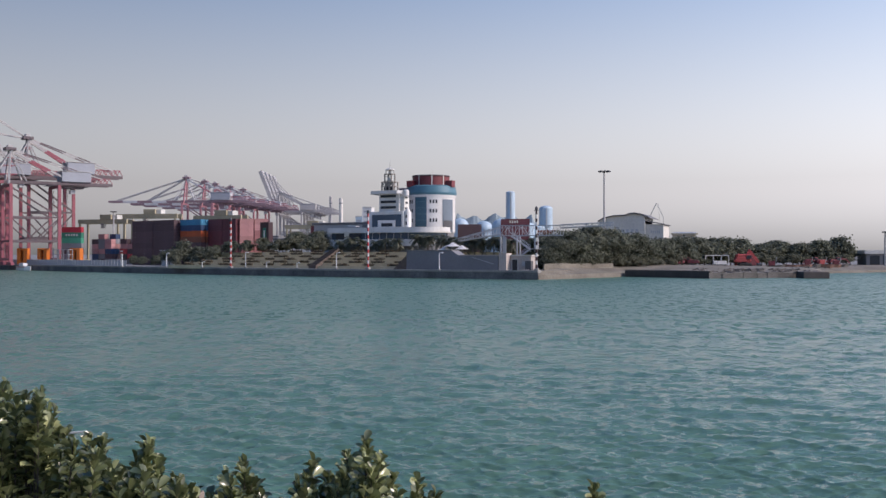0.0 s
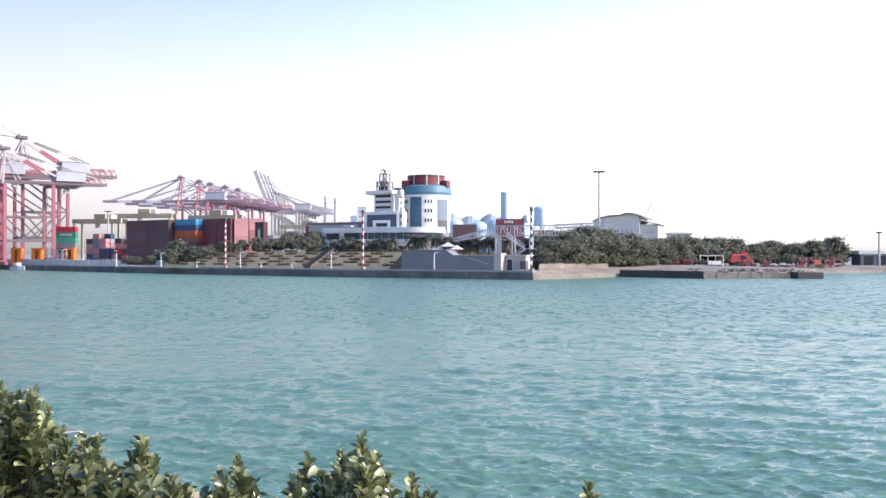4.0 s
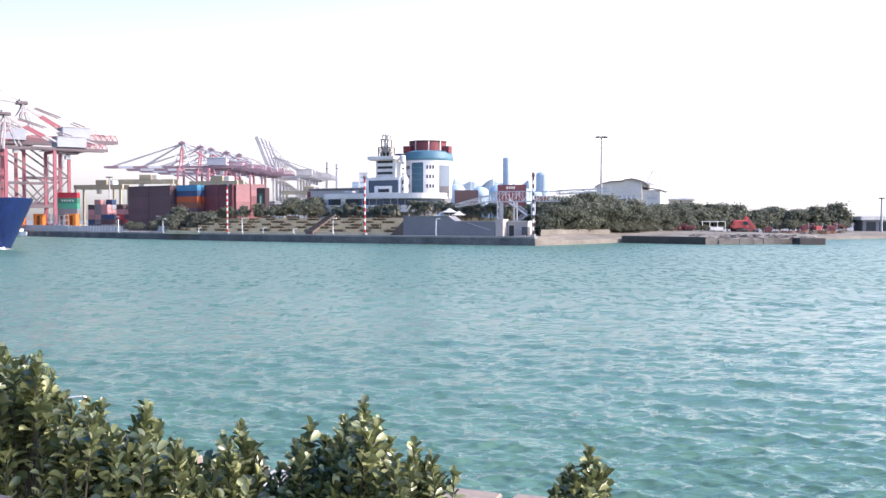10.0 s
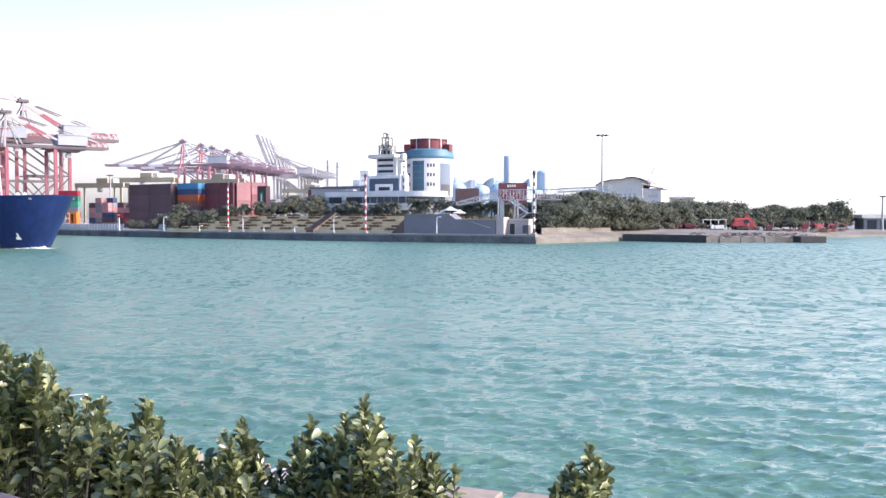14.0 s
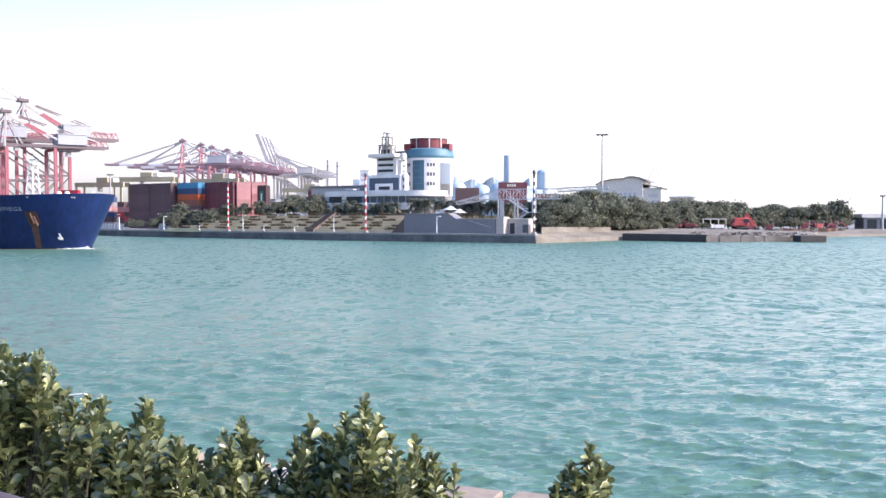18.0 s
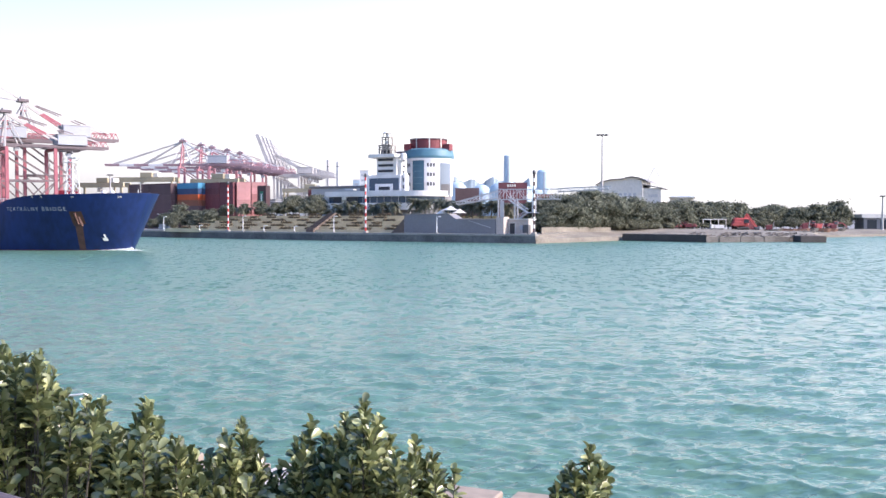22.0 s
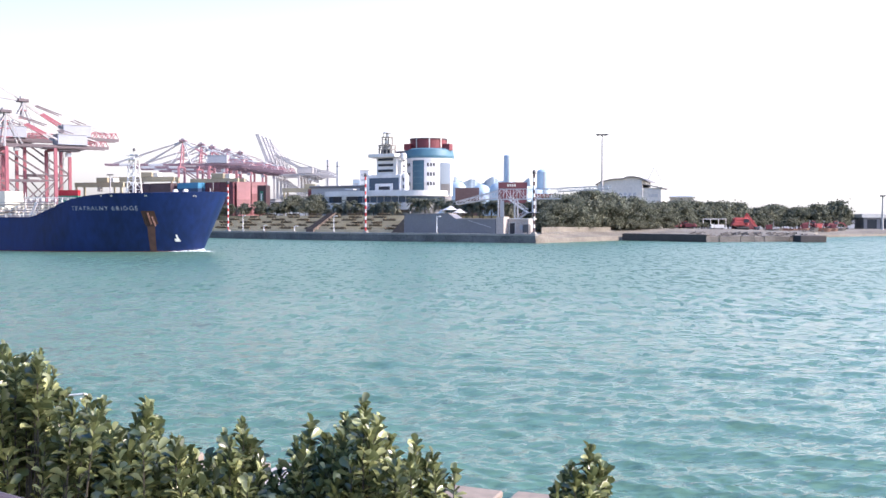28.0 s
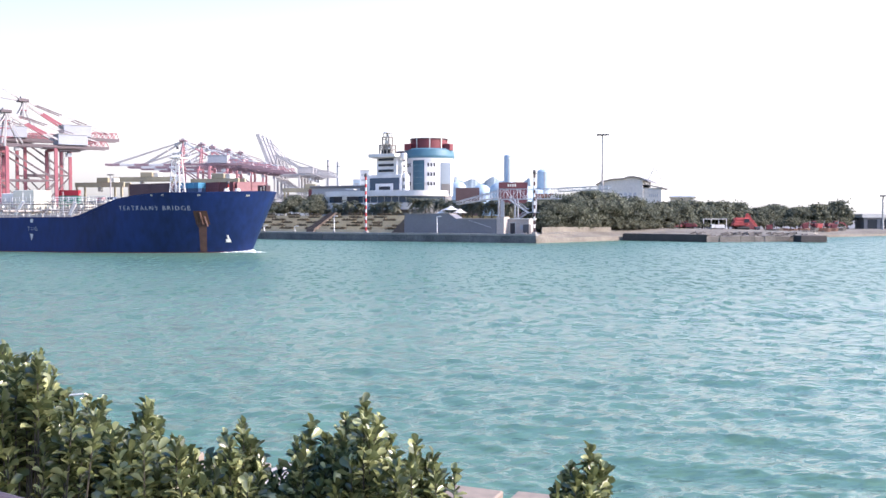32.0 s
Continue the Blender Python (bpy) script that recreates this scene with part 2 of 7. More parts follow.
M = {
    "water": water_mat(),
    "concrete": mat("concrete", (0.30, 0.29, 0.27), 0.85, vary=0.3, size=4, bump=0.02),
    "quay_face": mat("quay_face", (0.15, 0.145, 0.15), 0.85, vary=0.45, size=3, bump=0.05, grime=(0.08, 0.08, 0.08)),
    "coping": mat("coping", (0.26, 0.25, 0.24), 0.85, vary=0.3, size=3, bump=0.02),
    "yard": mat("yard", (0.20, 0.20, 0.20), 0.9, vary=0.3, size=10, bump=0.02),
    "earth": mat("earth", (0.175, 0.158, 0.132), 0.95, vary=0.45, size=5, bump=0.15, grime=(0.15, 0.13, 0.10)),
    "grass": mat("grass", (0.42, 0.345, 0.19), 0.95, vary=0.45, size=3, bump=0.1, grime=(0.28, 0.25, 0.14)),
    "grey_wall": mat("grey_wall", (0.19, 0.19, 0.205), 0.85, vary=0.2, size=4, bump=0.01),
    "white": mat("white_paint", (0.66, 0.66, 0.67), 0.55, vary=0.12, size=3, grime=(0.58, 0.57, 0.55)),
    "offwhite": mat("offwhite_paint", (0.66, 0.66, 0.64), 0.6, vary=0.2, size=3, grime=(0.5, 0.48, 0.44)),
    "blue_tile": mat("blue_tile", (0.06, 0.165, 0.225), 0.45, vary=0.2, size=3),
    "blue_glass": glass_mat("blue_glass", (0.045, 0.115, 0.165), 0.2),
    "dark_glass": glass_mat("dark_glass", (0.02, 0.026, 0.038), 0.3),
    "ribbon_glass": glass_mat("ribbon_glass", (0.055, 0.085, 0.125), 0.2),
    "bronze": mat("bronze_frame", (0.24, 0.22, 0.20), 0.6, vary=0.2, size=2),
    "crown_red": mat("crown_red", (0.17, 0.03, 0.038), 0.55, vary=0.25, size=3),
    "grey_panel": mat("grey_panel", (0.36, 0.38, 0.41), 0.45, vary=0.15, size=3),
    "crane_red": mat("crane_red", (0.27, 0.062, 0.092), 0.55, vary=0.35, size=4, grime=(0.30, 0.11, 0.125)),
    "crane_dark": mat("crane_dark", (0.115, 0.088, 0.098), 0.6, vary=0.3, size=4),
    # far cranes: distance haze is mixed into the red and the dark paint
    "crane_hazed": mat("crane_hazed", (0.42, 0.19, 0.215), 0.6, vary=0.3, size=4),
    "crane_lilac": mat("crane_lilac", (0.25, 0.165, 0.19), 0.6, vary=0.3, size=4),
    "crane_grey": mat("crane_grey", (0.40, 0.385, 0.385), 0.6, vary=0.25, size=4),
    "crane_white": mat("crane_white", (0.52, 0.52, 0.54), 0.55, vary=0.15, size=4),
    # blue-grey of house sides in shade, put into the paint
    "house_shade_blue": mat("house_shade_blue", (0.29, 0.31, 0.355), 0.5, vary=0.15, size=4),
    "yellow": mat("yellow_paint", (0.37, 0.32, 0.215), 0.55, vary=0.25, size=4),
    "orange": mat("orange_paint", (0.66, 0.18, 0.03), 0.5, vary=0.2, size=3),
    "steel": mat("steel_dark", (0.09, 0.09, 0.10), 0.5, 0.3, vary=0.3, size=2),
    "galv": mat("galvanised", (0.42, 0.43, 0.44), 0.5, 0.4, vary=0.2, size=2),
    "pole_red": mat("pole_red", (0.45, 0.03, 0.03), 0.5, vary=0.2, size=2),
    "pole_black": mat("pole_black", (0.06, 0.03, 0.035), 0.5, vary=0.2, size=2),
    "tank_blue": mat("tank_blue", (0.36, 0.48, 0.57), 0.5, vary=0.12, size=12),
    "tank_white": mat("tank_white", (0.40, 0.51, 0.59), 0.5, vary=0.1, size=12),
    "roof_grey": mat("roof_grey", (0.16, 0.16, 0.17), 0.7, vary=0.25, size=5),
    "shed": mat("shed_wall", (0.66, 0.63, 0.59), 0.65, vary=0.15, size=5, grime=(0.56, 0.54, 0.50)),
    "ochre": mat("ochre_wall", (0.58, 0.52, 0.42), 0.75, vary=0.2, size=4),
    "bark": mat("bark", (0.13, 0.10, 0.075), 0.95, vary=0.35, size=0.4, bump=0.02),
    # tree leaves are lightened and greyed to carry the haze of distance
    "tree_leaf": leaf_mat("tree_leaf", (0.150, 0.166, 0.124), (0.22, 0.235, 0.17), 0.9, 0.4),
    "tree_leaf_dry": leaf_mat("tree_leaf_dry", (0.15, 0.158, 0.112), (0.23, 0.235, 0.165), 0.9, 0.4),
    "palm_leaf": leaf_mat("palm_leaf", (0.075, 0.086, 0.058), (0.13, 0.142, 0.09), 0.5, 0.2),
    "hedge": leaf_mat("hedge_leaf", (0.085, 0.066, 0.042), (0.12, 0.095, 0.055), 0.9, 0.1),
    # the young tone here is painted sun glare, dealt out leaf by leaf
    "shrub_leaf": leaf_mat("shrub_leaf", (0.162, 0.192, 0.078), (0.56, 0.58, 0.29), 0.25, 0.40),
    "twig": mat("twig", (0.05, 0.042, 0.03), 0.9, vary=0.3, size=0.1),
    "hull": mat("hull_blue", (0.010, 0.028, 0.115), 0.42, vary=0.28, size=7, grime=(0.010, 0.022, 0.07), streak=0.4),
    "boot": mat("boot_red", (0.16, 0.035, 0.03), 0.7, vary=0.4, size=3),
    "ship_deck": mat("ship_deck", (0.22, 0.07, 0.05), 0.8, vary=0.3, size=5),
    "ship_white": mat("ship_white", (0.74, 0.73, 0.69), 0.5, vary=0.15, size=2),
    "ship_cream": mat("ship_cream", (0.62, 0.60, 0.50), 0.5, vary=0.15, size=2),
    "pipe": mat("deck_pipe", (0.40, 0.38, 0.35), 0.5, 0.2, vary=0.3, size=2),
    "ship_grey": mat("ship_grey", (0.46, 0.47, 0.50), 0.6, vary=0.25, size=1),
    "rust": mat("rust", (0.085, 0.042, 0.035), 0.85, vary=0.5, size=0.8, bump=0.01),
    "stair": mat("stair_stone", (0.12, 0.09, 0.075), 0.9, vary=0.3, size=1),
    "riser": mat("pale_riser", (0.52, 0.43, 0.29), 0.9, vary=0.3, size=2, bump=0.02),
    "bay_grey": mat("bay_grey", (0.13, 0.17, 0.22), 0.5, vary=0.15, size=3),
    "anchor_iron": mat("anchor_iron", (0.075, 0.035, 0.022), 0.9, vary=0.4, size=0.6),
    "dirty_slab": mat("dirty_slab", (0.165, 0.148, 0.135), 0.95, vary=0.45, size=2.5, bump=0.06, grime=(0.11, 0.10, 0.09)),
    # woods paled and blued: distance haze painted into the base colour
    "hill": mat("hazy_hill_woods", (0.22, 0.28, 0.31), 0.95, vary=0.3, size=60),
    "pile": mat("sheet_pile", (0.075, 0.062, 0.058), 0.8, vary=0.4, size=2, bump=0.03),
    "foam": mat("foam", (0.80, 0.84, 0.84), 0.9, vary=0.2, size=0.6, bump=0.05),
    "excavator": mat("excavator_red", (0.47, 0.075, 0.07), 0.5, vary=0.2, size=2),
    "tyre": mat("tyre", (0.03, 0.03, 0.03), 0.85, vary=0.3, size=0.6),
    "post_white": mat("post_white", (0.80, 0.80, 0.80), 0.4, vary=0.08, size=0.4),
    "rail_brown": mat("rail_brown", (0.075, 0.058, 0.068), 0.45, vary=0.3, size=0.3),
    "stone": mat("pale_stone", (0.44, 0.385, 0.355), 0.85, vary=0.3, size=0.25, bump=0.01),
    "wall_brown": mat("sea_wall", (0.26, 0.21, 0.17), 0.9, vary=0.35, size=0.8, bump=0.02),
}
BOX_COLOURS = {"maroon": (0.145, 0.042, 0.055), "dark": (0.105, 0.062, 0.072), "teal": (0.035, 0.20, 0.33), "navy": (0.03, 0.07, 0.16),
               "orange": (0.50, 0.10, 0.035), "red": (0.48, 0.03, 0.05), "green": (0.03, 0.17, 0.11), "lime": (0.05, 0.30, 0.19), "salmon": (0.52, 0.26, 0.255),
               "grey": (0.26, 0.26, 0.28), "brown": (0.20, 0.07, 0.045), "darkred": (0.16, 0.04, 0.05), "brick": (0.42, 0.18, 0.18)}
for key, value in BOX_COLOURS.items():
    M["box_" + key] = mat("container_" + key, value, 0.55, vary=0.25, size=3, spread=0.15)

M["hull"].node_tree.nodes["Principled BSDF"].inputs["Specular IOR Level"].default_value = 0.22     # chalky old paint
M["shrub_leaf"].node_tree.nodes["Principled BSDF"].inputs["Specular IOR Level"].default_value = 1.0     # waxy leaves


# ---------------------------------------------------------------- mesh helpers
def link_mesh(name, bm, material, smooth=False):
    me = bpy.data.meshes.new(name)
    bmesh.ops.recalc_face_normals(bm, faces=bm.faces)
    bm.to_mesh(me)
    bm.free()
    for one in (material if isinstance(material, (list, tuple)) else [material]):
        me.materials.append(one)
    if smooth:
        for p in me.polygons:
            p.use_smooth = True
    return me


def part(name, bm, material, parent, label="", smooth=False):
    """ONE mesh object under a thing or a part."""
    ob = new(name, bm if isinstance(bm, bpy.types.Mesh) else link_mesh(name, bm, material, smooth))
    ob.parent = parent
    if label:
        ob["label"] = label
    return ob


def thing(name, m, label, category, group="", kind=""):
    ob = new(name)
    ob.empty_display_size = 0.5
    ob.matrix_world = m
    return tagged(ob, label, category, group, kind)


def solid(name, bm, material, m, label, category="", group="", kind="", smooth=False):
    ob = new(name, link_mesh(name, bm, material, smooth))
    ob.matrix_world = m
    return tagged(ob, label, category, group, kind)


def box(bm, x0, x1, y0, y1, z0, z1, bevel=0.0):
    made = bmesh.ops.create_cube(bm, size=1)["verts"]
    bmesh.ops.scale(bm, vec=(x1 - x0, y1 - y0, z1 - z0), verts=made)
    bmesh.ops.translate(bm, vec=((x0 + x1) / 2, (y0 + y1) / 2, (z0 + z1) / 2), verts=made)
    if bevel:
        edges = list({e for v in made for e in v.link_edges})
        bmesh.ops.bevel(bm, geom=edges, offset=bevel, segments=1, affect="EDGES")
    return bm


def boxed(*args, **kw):
    return box(bmesh.new(), *args, **kw)


def beam(bm, a, b, w, d=None, sides=4):
    """A bar from a to b, w wide and d deep, or round with more sides."""
    a, b = Vector(a), Vector(b)
    way = b - a
    turn = way.to_track_quat("Z", "X").to_matrix().to_4x4()
    if sides == 4:
        made = bmesh.ops.create_cube(bm, size=1)["verts"]
        bmesh.ops.scale(bm, vec=(w, d or w, way.length), verts=made)
    else:
        made = bmesh.ops.create_cone(bm, cap_ends=True, segments=sides, radius1=w / 2, radius2=(d or w) / 2, depth=way.length)["verts"]
    bmesh.ops.transform(bm, matrix=Matrix.Translation((a + b) / 2) @ turn, verts=made)
    return bm


def bar(a, b, w, d=None, sides=4):
    return beam(bmesh.new(), a, b, w, d, sides)


def prism(bm, outline, z0, z1):
    """A flat outline drawn up from z0 to z1."""
    low = [bm.verts.new((x, y, z0)) for x, y in outline]
    high = [bm.verts.new((x, y, z1)) for x, y in outline]
    bm.faces.new(low[::-1])
    bm.faces.new(high)
    for i in range(len(outline)):
        j = (i + 1) % len(outline)
        bm.faces.new((low[i], low[j], high[j], high[i]))
    return bm


def lathe(bm, profile, segments=24, start=0.0, end=360.0):
    """Rings of (radius, z), all round or in part."""
    full = abs(end - start) >= 360
    count = segments if full else segments + 1
    rings = []
    for r, z in profile:
        rings.append([bm.verts.new((r * math.cos(radians(start + (end - start) * i / segments)), r * math.sin(radians(start + (end - start) * i / segments)), z)) for i in range(count)])
    for lo, hi in zip(rings, rings[1:]):
        for i in range(segments):
            j = (i + 1) % count
            bm.faces.new((lo[i], lo[j], hi[j], hi[i]))
    if full:
        bm.faces.new(rings[0][::-1])
        bm.faces.new(rings[-1])
    return bm


# the quay's own axes: a runs along the front to the corner, b inland
CORNER, QUAY_TURN = Vector((28.0, 293.0)), -28.82
QE, QN = Vector((0.876, -0.482)), Vector((0.482, 0.876))


def quay(a, b, z=0.0, turn=0.0):
    p = CORNER + QE * a + QN * b
    return pose(p.x, p.y, z, 0, 0, QUAY_TURN + turn)


# ---------------------------------------------------------------- water and land
def make_water():
    """One sheet of sea in a fan from the near wall to the horizon, with real chop where it is near."""
    ys = [14.0]
    while ys[-1] < 4800:
        y = ys[-1]
        ys.append(y + max(0.075, min(1.05 * y * y / 13760.0, y * 0.09)))
    ys = np.array(ys)
    inner = np.linspace(-1, 1, 721) * 0.56
    outer = np.array([0.62, 0.75, 0.95, 1.3, 1.9])
    s = np.concatenate([-outer[::-1], inner, outer])
    X = s[None, :] * (ys[:, None] + 18.0)
    Y = np.repeat(ys[:, None], len(s), 1)
    step = np.maximum(np.gradient(ys), 0.8 * (ys + 18.0) * 0.00156)[:, None]
    rng = np.random.default_rng(5)
    X0, Y0, Z = X.copy(), Y.copy(), np.zeros_like(X)
    gust = 1.0 + 0.35 * np.sin(0.045 * X0 + 0.09 * Y0 + 2.0 * np.sin(0.031 * X0 - 0.05 * Y0)) * np.sin(0.06 * Y0 - 0.02 * X0)
    for i in range(110):
        wave = 0.28 * (6.5 / 0.28) ** (i / 109.0)
        way = radians(256) + rng.normal(0, 0.5)
        cx, cy = math.cos(way), math.sin(way)
        k = 2 * math.pi / wave
        ph = k * (X0 * cx + Y0 * cy) + rng.uniform(0, 6.28)
        ph = ph + 0.7 * np.sin(0.13 * k * (X0 * cy - Y0 * cx) + rng.uniform(0, 6.28))
        keep = np.clip((wave / step - 2.0) / 2.0, 0, 1)
        slope = 0.051 * min(1.0, 0.72 / wave) ** 0.78
        amp = slope / k * keep * gust
        Z += amp * np.sin(ph)
        X += 0.75 * cx * amp * np.cos(ph)
        Y += 0.75 * cy * amp * np.cos(ph)
    rows, cols = X.shape
    me = bpy.data.meshes.new("water")
    me.vertices.add(rows * cols)
    me.vertices.foreach_set("co", np.stack([X, Y, Z], -1).astype(np.float32).ravel())
    i = np.arange(rows - 1)[:, None] * cols + np.arange(cols - 1)[None, :]
    quads = np.stack([i, i + 1, i + 1 + cols, i + cols], -1).reshape(-1, 4).astype(np.int32)
    me.loops.add(quads.size)
    me.loops.foreach_set("vertex_index", quads.ravel())
    me.polygons.add(len(quads))
    me.polygons.foreach_set("loop_start", np.arange(0, quads.size, 4, dtype=np.int32))
    me.polygons.foreach_set("loop_total", np.full(len(quads), 4, np.int32))
    me.polygons.foreach_set("use_smooth", np.ones(len(quads), bool))
    me.update(calc_edges=True)
    me.materials.append(M["water"])
    return tagged(new("water", me), "choppy teal harbour water with pale sky glints", "water", kind="structure")


water = make_water()

QUAY_LINE = [(-900, 1220), (-420, 705), (-261, 529), (-221, 483), (-123, 393), (-41, 331), (28, 293)]
SHORE_LINE = [(28, 293), (45, 311), (61, 331), (65, 332), (84, 310), (113, 315), (120, 306), (125, 330), (147, 380), (184, 404), (270, 430), (700, 560), (3600, 1500)]
INNER_LINE = [(29.4, 295.6), (48, 326), (62, 344), (70, 348), (90, 342), (113, 344), (124, 348), (130, 356), (152, 400), (190, 424), (280, 450), (700, 585), (3600, 1530)]


def make_land():
    bm = bmesh.new()
    front = [(-3600, 2600)] + QUAY_LINE[:-1] + [(28, 293.01)] + INNER_LINE
    edge = [bm.verts.new((x, y, 2.6)) for x, y in front]
    rear = [bm.verts.new((x, 4700, 2.6)) for x, y in front]
    for i in range(len(front) - 1):
        bm.faces.new((edge[i], edge[i + 1], rear[i + 1], rear[i]))
    solid("ground", bm, M["yard"], Matrix(), "grey paved harbour land behind the quay", "ground", kind="structure")
    # the quay's face, coping and fender line
    bm, cap = bmesh.new(), bmesh.new()
    for (x0, y0), (x1, y1) in zip(QUAY_LINE, QUAY_LINE[1:]):
        d = Vector((x1 - x0, y1 - y0)).normalized()
        out = Vector((d.y, -d.x))
        steps = max(1, round(math.hypot(x1 - x0, y1 - y0) / 12))
        for i in range(steps):
            a = Vector((x0, y0)).lerp(Vector((x1, y1)), i / steps)
            b = Vector((x0, y0)).lerp(Vector((x1, y1)), (i + 1) / steps) - d * 0.08
            q = [a - out * 2.5, b - out * 2.5, b + out * 0.15, a + out * 0.15]
            prism(bm, [(p.x, p.y) for p in q], -3.0, 2.15)
            q = [a - out * 2.6, b - out * 2.6, b + out * 0.3, a + out * 0.3]
            prism(cap, [(p.x, p.y) for p in q], 2.15, 2.75)
    solid("quay_wall", bm, M["quay_face"], Matrix(), "dark stained concrete quay wall above the water", "quay wall", kind="structure")
    solid("quay_coping", cap, M["coping"], Matrix(), "grey concrete coping along the quay edge", "coping", kind="structure")
    # the low shore beyond the corner
    bm = bmesh.new()
    inner = [bm.verts.new((x, y, 2.62)) for x, y in INNER_LINE]
    mid = [bm.verts.new((x * 0.45 + u * 0.55, y * 0.45 + v * 0.55, 2.0)) for (x, y), (u, v) in zip(INNER_LINE, SHORE_LINE)]
    edge = [bm.verts.new((x, y, 1.45 if i < 3 else 0.9 if i > 7 else 1.7)) for i, (x, y) in enumerate(SHORE_LINE)]
    foot = [bm.verts.new((x, y - 1.5, -1.5)) for x, y in SHORE_LINE]
    for lo, hi in ((foot, edge), (edge, mid), (mid, inner)):
        for i in range(len(lo) - 1):
            bm.faces.new((lo[i], lo[i + 1], hi[i + 1], hi[i]))
    field = [(29.4, 295.8, 33, 330), (48, 326.2, 40, 350), (62, 344.2, 60, 375), (70, 348.2, 72, 385), (90, 342.2, 92, 410), (113, 344.2, 110, 420), (124, 348.2, 120, 425), (130, 356.2, 128, 430), (152, 400.2, 150, 440), (190, 424.2, 188, 450), (280, 450.2, 280, 480)]
    high = (2.66, 3.8, 4.3, 4.0, 3.4, 3.0, 2.8, 2.7, 2.65, 2.64, 2.64)     # a low bank under the trees
    low, ring, rear = [], [], []
    for (x, y, u, v), z in zip(field, high):
        low.append(bm.verts.new((x, y, 2.63)))
        ring.append(bm.verts.new((x * 0.7 + u * 0.3, y * 0.7 + v * 0.3, z)))
        rear.append(bm.verts.new((u, v, z)))
    for a, b in ((low, ring), (ring, rear)):
        for i in range(len(a) - 1):
            bm.faces.new((a[i], a[i + 1], b[i + 1], b[i]))
    solid("shore", bm, M["earth"], Matrix(), "bare brown earth shore strip beside the water", "shore", kind="structure")


make_land()


STAIR_LOW, STAIR_TOP = -90.0, -106.5


def make_lawn():
    """The terraced bank behind the promenade: grass treads behind low stone risers."""
    steps = 6
    for i in range(steps):
        b0, b1 = 9 + 6.0 * i, 9 + 6.0 * (i + 1)
        z0, z1 = 2.6 + 0.97 * i, 2.6 + 0.97 * (i + 1)
        left, right = -160 + 3 * i, -52 - 3.4 * i
        bm = boxed(left, right, b0 + 0.5, b1 + 2.0, z0 - 0.3, z1, bevel=0.12)
        ob = solid("lawn_terrace", bm, M["grass"], quay(0, 0), "dry olive grass terrace on the stepped bank", "terrace", group="grass terraces", kind="structure")
        part("riser", boxed(left, right, b0, b0 + 0.5, z0 - 0.3, z1 + 0.06), M["riser"], ob, "low pale stone riser")
    solid("upper_garden", boxed(-175, -20, 45, 175, 2.4, 8.4), M["grass"], quay(0, 0), "raised garden plateau under the control building", "terrace", kind="structure")
    stair = thing("garden_stair", quay(0, 0), "dark brown stone stair climbing the grass bank", "stair")
    for i in range(32):
        t = i / 32
        a, b, z = STAIR_LOW + (STAIR_TOP - STAIR_LOW) * t, 8 + 37 * t, 2.7 + 6.0 * t
        part("step", boxed(a - 1.6, a + 1.6, b - 0.2, b + 1.4, z - 0.4, z + 1.08), M["stair"], stair)
    # rows of clipped hedge pieces on the treads
    rng = random.Random(4)
    for i in range(steps):
        a = -156 + 3 * i + rng.uniform(0, 4)
        while a < -58 - 3.4 * i:
            length = rng.uniform(4.0, 6.5)
            bm = bmesh.new()
            for _ in range(int(length * 24)):
                c = Vector((rng.uniform(0, length), rng.gauss(0, 0.5), rng.uniform(0.05, 0.8)))
                w = Vector((rng.uniform(-1, 1), rng.uniform(-1, 1), rng.uniform(-1, 1))).normalized() * 0.28
                v = w.cross(Vector((rng.uniform(-1, 1), rng.uniform(-1, 1), 0.3))).normalized() * 0.22
                bm.faces.new([bm.verts.new(c + p) for p in (w, v, -w, -v)])
            box(bm, 0.2, length - 0.2, -0.45, 0.45, 0, 0.62, bevel=0.1)
            solid("hedge", bm, M["hedge"], quay(a, 9 + 6.0 * i + 3.5, 2.6 + 0.97 * (i + 1)), "low clipped brown-green hedge on a grass terrace", "hedge", group="hedges on the terraces")
            a += length + rng.uniform(3.5, 7.0)


make_lawn()


